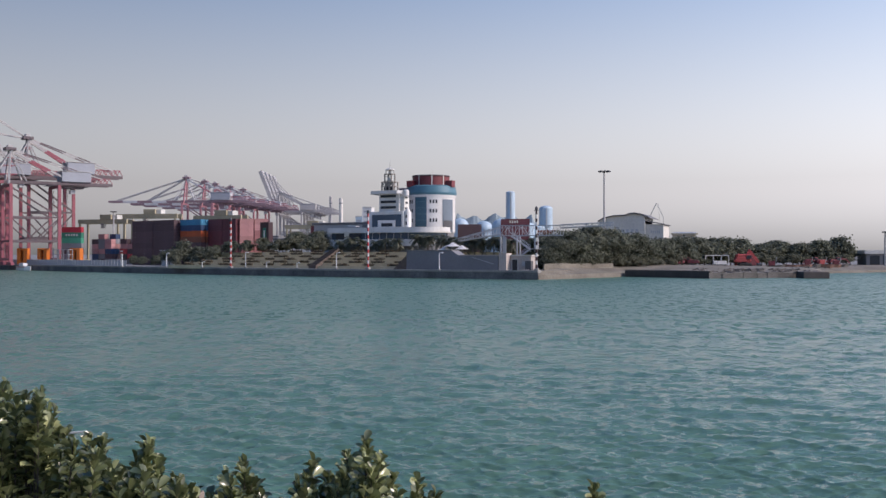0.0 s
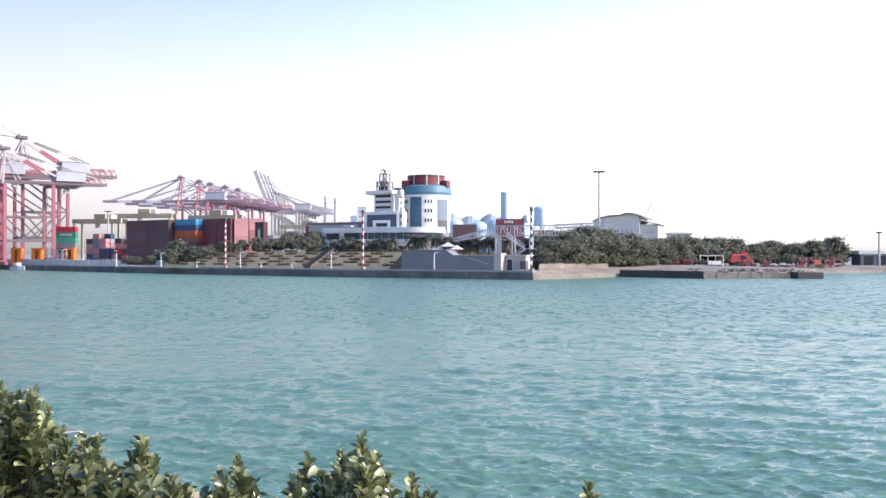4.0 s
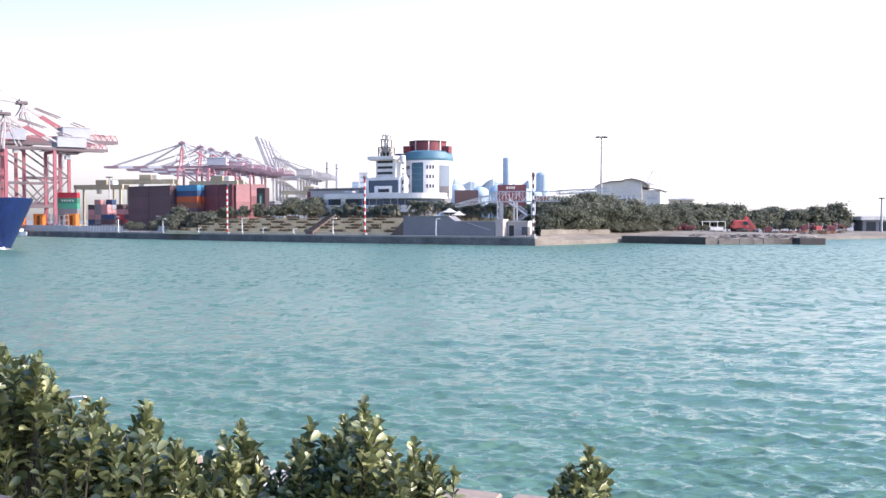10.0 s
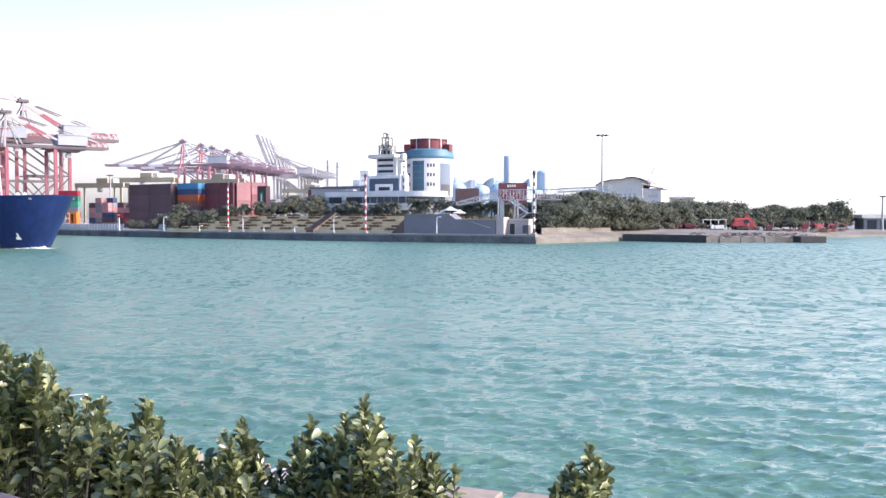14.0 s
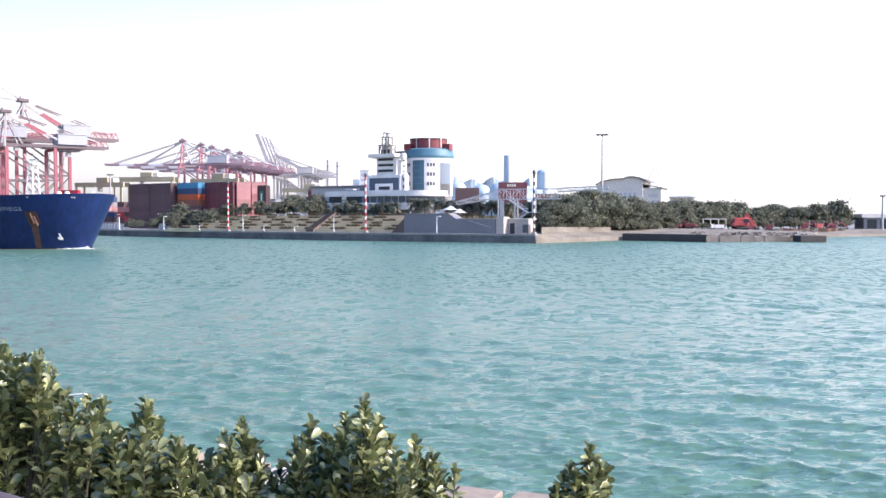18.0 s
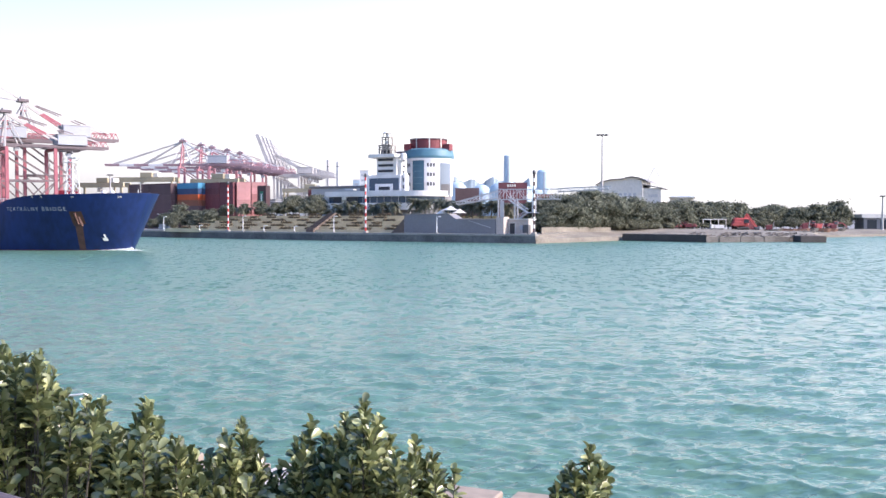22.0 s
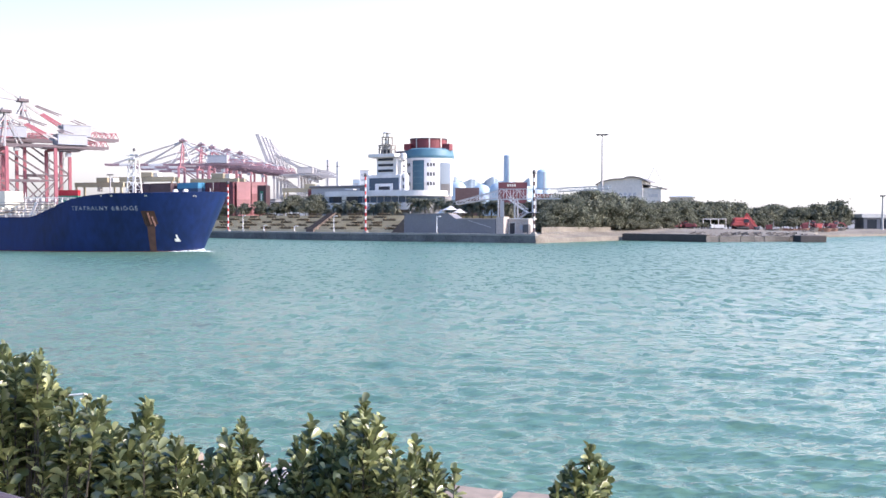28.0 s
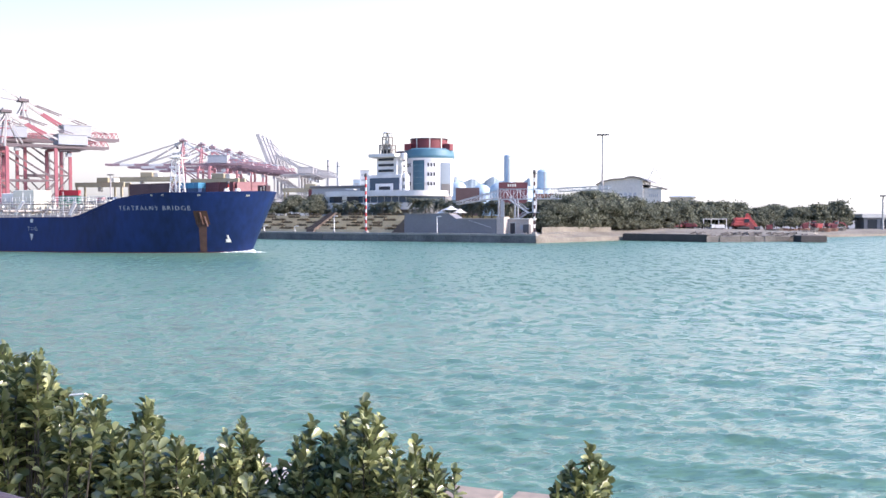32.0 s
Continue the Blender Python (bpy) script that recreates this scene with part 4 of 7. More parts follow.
    tip = lambda d, z=0.0: Vector((2 + d * math.cos(ang) - z * math.sin(ang), 0, 43.3 + d * math.sin(ang) + z * math.cos(ang)))
    for y in (-2.6, 2.6):
        for i in range(5):
            p0, p1 = tip(seg * i), tip(seg * (i + 1))
            p0.y = p1.y = y
            part("boom_girder", bar(p0, p1, 1.5 * thick, 1.9 * thick), M[(steel if stay < 0.5 else dark) if i % 2 == 0 else pale], cr)
        for d in (seg * 2.3, seg * 4.4):
            a, b = Vector((-1.5, y * 0.35, 60.5)), tip(d, 1.0)
            b.y = y
            part("forestay", bar(a, b, stay, stay), M["crane_grey" if stay > 0.5 else pale], cr)
    tie = bmesh.new()
    for i in range(13):
        p, q = tip(seg * 0.38 * i + 1), tip(seg * 0.38 * (i + (1 if i < 12 else 0)) + 1)
        p.y, q.y = -2.6, 2.6
        beam(tie, p, q, 0.3)
        r = tip(seg * 0.38 * i + 1)
        beam(tie, (r.x, -2.6, r.z), (r.x, 2.6, r.z), 0.3)
    part("boom_tie", tie, M[steel], cr)
    # trolley and spreader under the girder
    part("trolley", boxed(-G - 13, -G - 3, -3.4, 3.4, 41.1, 42.0), M[dark], cr)
    cab = part("cab", boxed(-G - 9.5, -G - 7, -1.4, 1.4, 38.2, 40.4, bevel=0.15), M["crane_white"], cr, "operator's cab")
    part("cab_hanger", boxed(-G - 9, -G - 7.6, -0.9, 0.9, 40.4, 41.1), M[dark], cab)
    return cr


def make_cranes():
    red = "tall red and white ship-to-shore crane with its boom lowered"
    up = "tall red and white ship-to-shore crane with its boom raised"
    heading = 217.0
    ship_crane(pose(-208.8, 462, 2.6, 0, 0, heading) @ Matrix.Diagonal((1, 1, 0.91, 1)), "crane_red", "crane_grey", "house_shade_blue", red, 0, "near quay cranes", aft=4.2)
    ship_crane(pose(-215, 496, 2.6, 0, 0, heading) @ Matrix.Diagonal((1, 1, 1.06, 1)), "crane_red", "crane_grey", "house_shade_blue", up, 50, "near quay cranes")
    ship_crane(pose(-236, 466, 2.6, 0, 0, heading), "crane_red", "crane_grey", "house_shade_blue", red, 0, "near quay cranes")
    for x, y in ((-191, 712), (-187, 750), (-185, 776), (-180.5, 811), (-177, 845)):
        ship_crane(pose(x, y, 2.6, 0, 0, 180), "crane_hazed", "crane_white", "house_shade_blue", red, 0, "far quay cranes", stay=0.7, mast="crane_hazed", dark="crane_lilac")
    for i in range(4):
        ship_crane(pose(-151.2, 880 + 20 * i, 2.6, 0, 0, 180), "crane_grey", "crane_grey", "crane_grey", "grey ship-to-shore crane with its boom raised high", 69, "grey quay cranes", 7.8, 2.1, dark="crane_grey")


make_cranes()


def yard_crane(m, span, height, label):
    """A rubber-tyred gantry over the stacks."""
    g = thing("yard_crane", m, label, "crane", "yard gantry cranes")
    for x in (0, span):
        for y in (-3.5, 3.5):
            part("leg", bar((x, y, 1.4), (x, y, height), 1.0, 0.9), M["yellow"], g)
            part("wheel", bar((x - 0.4, y, 0.75), (x + 0.4, y, 0.75), 1.5, 1.5, 12), M["tyre"], g)
        part("sill", boxed(x - 0.5, x + 0.5, -5, 5, 1.2, 2.4), M["yellow"], g)
    for y in (-3.0, 3.0):
        part("girder", boxed(-1.2, span + 1.2, y - 0.6, y + 0.6, height, height + 2.4), M["yellow"], g)
    part("trolley", boxed(span * 0.45, span * 0.45 + 7, -3.8, 3.8, height + 2.4, height + 5.0, bevel=0.15), M["yellow"], g)
    part("power_house", boxed(span * 0.45 + 7, span * 0.45 + 10, -2.5, 2.5, height + 2.4, height + 4.8, bevel=0.15), M["offwhite"], g)
    part("cab", boxed(span * 0.4, span * 0.4 + 2, -1, 1, height - 2.4, height, bevel=0.1), M["offwhite"], g)


yard_crane(pose(-198, 532, 2.6, 0, 0, -16), 28, 21.5, "mustard yellow gantry crane straddling container rows")
yard_crane(pose(-182, 545, 2.6, 0, 0, -10), 34, 25.0, "mustard yellow gantry crane with a pale cab on top")
yard_crane(pose(-128, 505, 2.6, 0, 0, -20), 26, 22.5, "mustard yellow gantry crane behind the container block")
yard_crane(pose(-100, 620, 2.6, 0, 0, -10), 30, 21.0, "mustard yellow gantry crane in the far yard")


# ---------------------------------------------------------------- poles, lamps and masts
def banded_pole(a, b, top, dark, label):
    p = thing("marker_pole", quay(a, b, 2.75), label, "pole", "banded marker poles")
    part("base", boxed(-0.7, 0.7, -0.7, 0.7, 0, 0.6, bevel=0.08), M["concrete"], p)
    n = 15
    for i in range(n):
        part("band", bar((0, 0, 0.6 + (top - 0.6) * i / n), (0, 0, 0.6 + (top - 0.6) * (i + 1) / n), 0.62, 0.62, 10), M[dark if i % 2 == 0 else "white"], p)
    part("lamp_bracket", boxed(-0.7, 0.7, -0.15, 0.15, top, top + 0.2), M["steel"], p)
    part("lamp", lathe(bmesh.new(), [(0.35, top + 0.2), (0.5, top + 0.5), (0.45, top + 1.0), (0.1, top + 1.3)], 10), M["steel"], p)


banded_pole(-122.3, 2, 17.0, "pole_red", "tall red and white banded marker pole on the quay")
banded_pole(-62.6, 2, 18.6, "pole_red", "tall red and white banded marker pole by the promenade")
banded_pole(-1.5, 2, 18.2, "pole_black", "tall black and white banded marker pole at the quay corner")


def quay_lamp(a, b, high):
    p = thing("lamp_post", quay(a, b, 2.75), "white lamp post with a short arm along the quay", "lamp post", "quay lamp posts")
    part("pole", bar((0, 0, 0), (0, 0, high), 0.3, 0.2, 8), M["post_white"], p)
    part("arm", bar((0, 0, high - 0.15), (0.9, 0, high), 0.16), M["post_white"], p)
    part("lamp_head", boxed(0.6, 1.4, -0.2, 0.2, high - 0.12, high + 0.12, bevel=0.05), M["post_white"], p)
    part("foot", boxed(-0.3, 0.3, -0.3, 0.3, 0, 0.3), M["concrete"], p)


for a, high in ((-155, 5.4), (-116.2, 5.6), (-106.6, 2.2), (-76.2, 5.5), (-35.9, 5.4), (-137, 2.2), (-93, 2.0)):
    quay_lamp(a, 3, high)

sign = thing("sign_post", quay(-179.8, 4.0, 2.75), "white post with a red sign board on the quay", "sign")
part("pole", bar((0, 0, 0), (0, 0, 6.2), 0.35, 0.35, 8), M["post_white"], sign)
part("board", boxed(-1.1, 1.1, -0.25, -0.15, 5.2, 7.2), M["pole_red"], sign)
part("legend", boxed(-0.8, 0.8, -0.27, -0.25, 6.0, 6.4), M["white"], sign)
part("base", boxed(-0.5, 0.5, -0.5, 0.5, 0, 0.4), M["concrete"], sign)


def high_mast(m, high, reach, label):
    p = thing("light_mast", m, label, "light mast", "high light masts")
    part("pole", bar((0, 0, 0), (0, 0, high), 1.0, 0.62, 10), M["crane_grey"], p)
    part("crown_ring", lathe(bmesh.new(), [(reach * 0.4, high - 0.1), (reach * 0.4, high + 0.25)], 14), M["steel"], p)
    for i in range(8):
        t = radians(45 * i)
        c, s = math.cos(t), math.sin(t)
        arm = bmesh.new()
        beam(arm, (0, 0, high), (c * reach * 0.8, s * reach * 0.8, high + 0.1), 0.12)
        part("arm", arm, M["steel"], p)
        lamp = boxed(-0.5, 0.5, -0.4, 0.4, -0.25, 0.3, bevel=0.08)
        bmesh.ops.transform(lamp, matrix=pose(c * reach, s * reach, high + 0.05, 0, 0, 45 * i), verts=lamp.verts)
        part("floodlight", lamp, M["steel"], p)


high_mast(pose(61.6, 377, 2.6), 37.0, 1.9, "tall grey floodlight mast behind the trees")
high_mast(pose(-176, 515, 2.6), 27.5, 1.2, "thin floodlight mast in the container yard")


# ---------------------------------------------------------------- the white truss walkway and the far right shore
def make_walkway():
    w = thing("truss_walkway", quay(0, 25), "white steel truss walkway climbing over the trees", "walkway")
    runs = [((-40.5, 12.2, 1.0), (-25.0, 14.4, 2.4), 7), ((-25.0, 13.9, 3.4), (-3.0, 13.9, 3.2), 9), ((-3.0, 16.2, 1.1), (14.0, 16.9, 0.9), 7)]
    for (a0, z0, h0), (a1, z1, h1), n in runs:
        for b in (0, 2.4):
            part("lower_chord", bar((a0, b, z0), (a1, b, z1), 0.24), M["ship_grey"], w)
            part("upper_chord", bar((a0, b, z0 + h0), (a1, b, z1 + h1), 0.24), M["ship_grey"], w)
            for i in range(n + 1):
                t = i / n
                a, z, h = a0 + (a1 - a0) * t, z0 + (z1 - z0) * t, h0 + (h1 - h0) * t
                part("post", bar((a, b, z), (a, b, z + h), 0.14), M["ship_grey"], w)
                if i < n:
                    u = (i + 1) / n
                    a2, z2, h2 = a0 + (a1 - a0) * u, z0 + (z1 - z0) * u, h0 + (h1 - h0) * u
                    part("diagonal", bar((a, b, z + (h if i % 2 else 0)), (a2, b, z2 + (0 if i % 2 else h2)), 0.12), M["ship_grey"], w)
        part("deck", bar((a0, 1.2, z0 - 0.1), (a1, 1.2, z1 - 0.1), 0.25, 0.25), M["galv"], w)
    for a, z in ((-24.5, 13.9), (-18.5, 13.9), (-12, 13.9)):
        for b in (0, 2.4):
            part("column", bar((a, b, -22.4 + 25.0), (a, b, z), 0.4), M["ship_grey"], w)
    for a0, z0, a1, z1 in ((-20, 13.6, -13.5, 9.4), (-13.5, 9.4, -19, 5.6)):
        for b in (-1.4, 0):
            part("stringer", bar((a0, b, z0), (a1, b, z1), 0.3), M["ship_grey"], w)
            part("stair_rail", bar((a0, b, z0 + 1.1), (a1, b, z1 + 1.1), 0.14), M["ship_grey"], w)
        for i in range(8):
            t = (i + 0.5) / 8
            part("tread", boxed(a0 + (a1 - a0) * t - 0.2, a0 + (a1 - a0) * t + 0.2, -1.4, 0, z0 + (z1 - z0) * t, z0 + (z1 - z0) * t + 0.08), M["ship_grey"], w)
    part("landing", boxed(-13.8, -9.6, -1.6, 0.2, 9.3, 9.5), M["ship_grey"], w)
    part("lookout_screen", boxed(-23.6, -22.2, -0.6, -0.4, 8.0, 13.4), M["ship_grey"], w)


make_walkway()


def make_hangar():
    h = thing("warehouse", pose(63.5, 402, 2.6, 0, 0, -20) @ Matrix.Diagonal((0.87, 1, 1, 1)), "pale grey warehouse with a curved dark roof behind the trees", "warehouse")
    part("wall", boxed(0.5, 21.5, 0, 24, 0, 19.0), M["shed"], h)
    bm = bmesh.new()
    arc = [(-0.5, 18.7), (2, 20.0), (7, 21.0), (12.6, 21.2), (14.2, 21.8), (17, 22.0), (20, 21.5), (22.2, 20.7), (24, 19.9)]
    prof = arc + [(x, z - 0.35) for x, z in arc[::-1]]
    lo = [bm.verts.new((x, -1.0, z)) for x, z in prof]
    hi = [bm.verts.new((x, 25, z)) for x, z in prof]
    bm.faces.new(lo)
    bm.faces.new(hi[::-1])
    for i in range(len(prof)):
        j = (i + 1) % len(prof)
        bm.faces.new((lo[i], lo[j], hi[j], hi[i]))
    part("roof", bm, M["roof_grey"], h, "curved dark roof")
    under = [(x, z - 0.4) for x, z in arc[1:-2]] + [(21.4, 20.6), (21.4, 19.0), (0.6, 19.0)]
    gable = bmesh.new()
    near, away = ([gable.verts.new((x, y, z)) for x, z in under] for y in (0.02, 23.9))
    gable.faces.new(near)
    gable.faces.new(away[::-1])
    for i in range(len(under)):
        gable.faces.new((near[i], near[(i + 1) % len(under)], away[(i + 1) % len(under)], away[i]))
    part("gable", gable, M["shed"], h)
    part("annexe", boxed(21.5, 29.8, 2, 20, 0, 17.2), M["shed"], h)
    bm = bmesh.new()
    lo = [bm.verts.new((x, 1.2, z)) for x, z in ((21.2, 18.9), (30.6, 17.2), (30.6, 16.9), (21.2, 18.5))]
    hi = [bm.verts.new((v.co.x, 21, v.co.z)) for v in lo]
    bm.faces.new(lo)
    bm.faces.new(hi[::-1])
    for i in range(4):
        bm.faces.new((lo[i], lo[(i + 1) % 4], hi[(i + 1) % 4], hi[i]))
    part("annexe_roof", bm, M["roof_grey"], h)
    part("balcony", boxed(10.0, 19, -2.2, 0, 12.2, 12.6), M["white"], h)
    for i in range(7):
        part("balcony_post", boxed(10.1 + 1.45 * i, 10.25 + 1.45 * i, -2.2, -2.05, 12.6, 14.0), M["white"], h)
    part("balcony_rail", boxed(10.0, 19, -2.25, -2.05, 13.9, 14.1), M["white"], h)
    for i in range(4):
        part("window", boxed(10.6 + 2.2 * i, 11.9 + 2.2 * i, -0.05, 0.1, 13.0, 15.2), M["grey_panel"], h)
    for i in range(5):
        part("vent", boxed(24 + 0.9 * i, 24.5 + 0.9 * i, 1.95, 2.1, 13.5, 14.6), M["grey_panel"], h)
    o = thing("low_store", pose(98, 420, 2.6, 0, 0, -15), "low ochre store with a ragged tin roof", "shed")
    part("wall", boxed(0, 9.5, 0, 8, 0, 13.4), M["ochre"], o)
    part("roof", boxed(-0.6, 10.6, -0.8, 8.6, 13.4, 14.0), M["ochre"], o)
    for i in range(6):
        part("roof_sheet", bar((0.5 + 1.6 * i, -0.8, 14.0), (1.6 + 1.6 * i, 8, 14.6), 0.08, 1.4), M["galv"], o)
    c = thing("jib_crane", pose(103, 500, 2.6), "distant pale jib crane with a lattice boom", "crane")
    for b in (-0.6, 0.6):
        part("boom", bar((-4, b, 12), (5.5, b, 31), 0.2), M["galv"], c)
    part("hoist_rope", bar((6.5, 0, 31), (7.5, 0, 17), 0.1), M["galv"], c)
    part("frame", bar((9.0, 0, 24), (9.4, 0, 0), 0.2), M["galv"], c)
    part("stay", bar((5.5, 0, 31), (9.0, 0, 24), 0.25), M["galv"], c)
    part("base", boxed(-6, 0, -2, 2, 0, 12), M["galv"], c)


make_hangar()


def excavator(m, scale_arm, label, colour="excavator", folded=False):
    e = thing("excavator", m, label, "excavator", "earth-moving machines")
    for y in (-1.2, 1.2):
        tr = bmesh.new()
        box(tr, -2.0, 2.0, y - 0.3, y + 0.3, 0.05, 0.95, bevel=0.3)
        part("track", tr, M["tyre"], e)
    part("turntable", lathe(bmesh.new(), [(1.0, 0.9), (1.0, 1.25)], 14), M["steel"], e)
    part("body", boxed(-2.6, 1.4, -1.4, 1.4, 1.25, 2.7, bevel=0.15), M[colour], e)
    part("counterweight", boxed(-3.1, -2.2, -1.4, 1.4, 1.2, 2.3, bevel=0.25), M[colour], e)
    cab = part("cab", boxed(0.1, 1.7, -1.4, -0.1, 1.4, 3.6, bevel=0.15), M[colour], e)
    part("cab_glass", boxed(0.3, 1.75, -1.43, -0.05, 2.2, 3.3), M["dark_glass"], cab)
    if folded:
        part("engine_hood", boxed(-2.5, 0.6, -1.3, 1.3, 2.6, 3.7, bevel=0.2), M[colour], e)
        part("boom", bar((0.6, 0.3, 2.4), (1.5, 0.3, 4.9), 0.7, 0.6), M[colour], e)
        part("stick", bar((1.3, 0.3, 4.9), (4.3, 0.3, 0.9), 0.75, 0.6), M[colour], e)
        part("bucket", boxed(3.6, 5.2, -0.5, 1.1, 0.05, 1.0, bevel=0.2), M["steel"], e)
        part("ram", bar((1.2, 0.3, 3.0), (2.6, 0.3, 3.4), 0.18, 0.18, 8), M["galv"], e)
        return e
    part("boom", bar((1.2, 0.2, 1.8), (3.4, 0.2, 1.8 + 3.4 * scale_arm), 0.6, 0.5), M[colour], e)
    part("boom_bend", bar((3.3, 0.2, 1.8 + 3.4 * scale_arm), (5.6, 0.2, 1.6 + 2.6 * scale_arm), 0.55, 0.45), M[colour], e)
    part("stick", bar((5.4, 0.2, 1.8 + 2.6 * scale_arm), (7.2, 0.2, 0.9), 0.45, 0.4), M[colour], e)
    part("bucket", boxed(6.6, 7.7, -0.5, 0.9, 0.1, 1.0, bevel=0.2), M["steel"], e)
    part("ram", bar((1.6, 0.2, 2.4), (3.2, 0.2, 1.6 + 2.6 * scale_arm), 0.18, 0.18, 8), M["galv"], e)
    return e


def parked_truck(m, label, body, bed):
    t = thing("truck", m, label, "truck")
    for x in (-2.4, 2.2):
        for y in (-0.95, 0.95):
            part("wheel", bar((x, y - 0.15, 0.48), (x, y + 0.15, 0.48), 0.96, 0.96, 14), M["tyre"], t)
    part("chassis", boxed(-3.4, 3.2, -0.9, 0.9, 0.5, 0.9), M["steel"], t)
    c = part("cab", boxed(1.6, 3.4, -1.05, 1.05, 0.8, 2.7, bevel=0.2), M[body], t)
    part("windscreen", boxed(2.3, 3.43, -0.9, 0.9, 1.7, 2.45), M["dark_glass"], c)
    part("cargo_bed", boxed(-3.5, 1.4, -1.1, 1.1, 0.9, 2.6, bevel=0.06), M[bed], t)


def make_right_shore():
    # sheet-pile jetty, broken concrete apron and a stub block
    pile = bmesh.new()
    a, b = Vector((60.6, 328.5)), Vector((82.6, 305.5))
    n = 26
    for i in range(n):
        p = a.lerp(b, i / n)
        q = a.lerp(b, (i + 0.9) / n)
        d = (b - a).normalized()
        o = Vector((d.y, -d.x)) * (0.25 if i % 2 else 0.0) * -1
        prism(pile, [(p.x + o.x, p.y + o.y), (q.x + o.x + 0.4, q.y + o.y), (q.x + 1.6, q.y + 1.0), (p.x + 1.6, p.y + 1.0)], -2, 2.25)
    solid("jetty", pile, M["pile"], Matrix(), "dark rusted sheet-pile jetty wall", "jetty", kind="structure")
    solid("jetty_coping", prism(bmesh.new(), [(61.2, 329.3), (82.6, 306.0), (84.4, 306.8), (63.5, 331)], 2.26, 2.42), M["dirty_slab"], Matrix(), "worn concrete coping on the jetty", "coping", kind="structure")
    apron = bmesh.new()
    rng = random.Random(12)
    x = 82.8
    while x < 112:
        w = rng.uniform(3, 6)
        y = 305.5 + (x - 82.8) * 0.25
        d = rng.uniform(-0.15, 0.15)
        prism(apron, [(x, y + d), (x + w - 0.1, y + d + 0.25 * w), (x + w - 0.1, y + 14), (x, y + 14)], -2, 1.7 + rng.uniform(-0.2, 0.3))
        x += w
    solid("broken_apron", apron, M["dirty_slab"], Matrix(), "cracked pale concrete apron slabs at the water", "apron", kind="structure")
    solid("stub_block", boxed(112.3, 120.5, 305.2, 312, -2, 2.1, bevel=0.15), M["pile"], Matrix(), "dark concrete stub at the end of the shore", "block", kind="structure")
    bm = bmesh.new()
    for (x0, y0), (x1, y1) in (((30, 297), (47, 317)), ((47, 317), (60.5, 333))):
        d = Vector((x1 - x0, y1 - y0)).normalized()
        o = Vector((-d.y, d.x))
        bm.faces.new([bm.verts.new(v) for v in ((x0 - o.x * 0.4, y0 - o.y * 0.4, -0.6), (x1 - o.x * 0.4, y1 - o.y * 0.4, -0.6), (x1 + o.x * 1.8, y1 + o.y * 1.8, 1.5), (x0 + o.x * 1.8, y0 + o.y * 1.8, 1.5))])
    solid("revetment", bm, M["dirty_slab"], Matrix(), "pale sloping concrete revetment at the corner", "revetment", kind="structure")
    wall = bmesh.new()
    for i, ((x0, y0), (x1, y1)) in enumerate(zip([(31, 305), (40, 318), (49, 330)], [(40, 318), (49, 330), (59, 342)])):
        d = Vector((x1 - x0, y1 - y0)).normalized() * 0.4
        prism(wall, [(x0, y0), (x1, y1), (x1 - d.y, y1 + d.x), (x0 - d.y, y0 + d.x)], 2.4, 4.7 - 0.15 * i)
    solid("low_wall", wall, M["earth"], Matrix(), "low weathered concrete wall below the trees", "wall", kind="structure")
    excavator(pose(123.0, 400, 2.6, 0, 0, -6) @ Matrix.Diagonal((1.35, 1.35, 1.35, 1)), 1.0, "bright red excavator with its arm folded on the shore", folded=True)
    excavator(pose(93, 392, 2.6, 0, 0, 190), 0.7, "dark red excavator parked by the trees", "crown_red")
    excavator(pose(100, 396, 2.6, 0, 0, 170), 0.6, "dark red excavator parked beside another", "crown_red")
    excavator(pose(158, 412, 2.6, 0, 0, 185), 0.3, "faded red excavator on the far shore", "crown_red")
    excavator(pose(166, 415, 2.6, 0, 0, 10), 0.35, "faded dark red excavator on the far shore", "crown_red")
    parked_truck(pose(111.5, 396, 2.6, 0, 0, 184) @ Matrix.Diagonal((0.8, 0.8, 0.85, 1)), "small white truck parked on bare earth", "white", "white")
    shade = thing("shade_frame", pose(108, 404, 2.6, 0, 0, 3), "white steel shade frame over parked machines", "canopy")
    part("roof", boxed(0, 10, 0, 5, 4.3, 4.55), M["white"], shade)
    for x in (0.1, 3.3, 6.6, 9.8):
        for y in (0.1, 4.8):
            part("post", boxed(x - 0.1, x + 0.1, y - 0.1, y + 0.1, 0, 4.3), M["post_white"], shade)
    part("red_tarp", boxed(14.8, 23.5, 4, 8, 0, 3.9, bevel=0.4), M["crown_red"], shade, "folded dark red tarpaulin stack")
    for i, x in enumerate((124, 131, 138, 143, 150, 155, 160)):
        bt = thing("work_boat", pose(x * 1.02, 372 + 5 * i, 2.1, 0, rng.uniform(-4, 4), 8 * (i % 3) - 6), "worn brown work boat drawn up on the shore", "boat", "boats on the shore")
        hull = bmesh.new()
        top = [(-3.6, -1.2), (1.8, -1.3), (3.8, 0), (1.8, 1.3), (-3.6, 1.2)]
        low = [hull.verts.new((0.8 * x, 0.6 * y, 0)) for x, y in top]
        high = [hull.verts.new((x, y, 1.2 + (0.35 if x > 3 else 0))) for x, y in top]
        hull.faces.new(low[::-1])
        hull.faces.new(high)
        for k in range(5):
            hull.faces.new((low[k], low[(k + 1) % 5], high[(k + 1) % 5], high[k]))
        part("hull", hull, M["brown_hull" if i % 3 else "dirty_slab"], bt)
        part("thwart", boxed(-1.0, -0.5, -1.1, 1.1, 1.25, 1.4), M["crown_red"], bt)
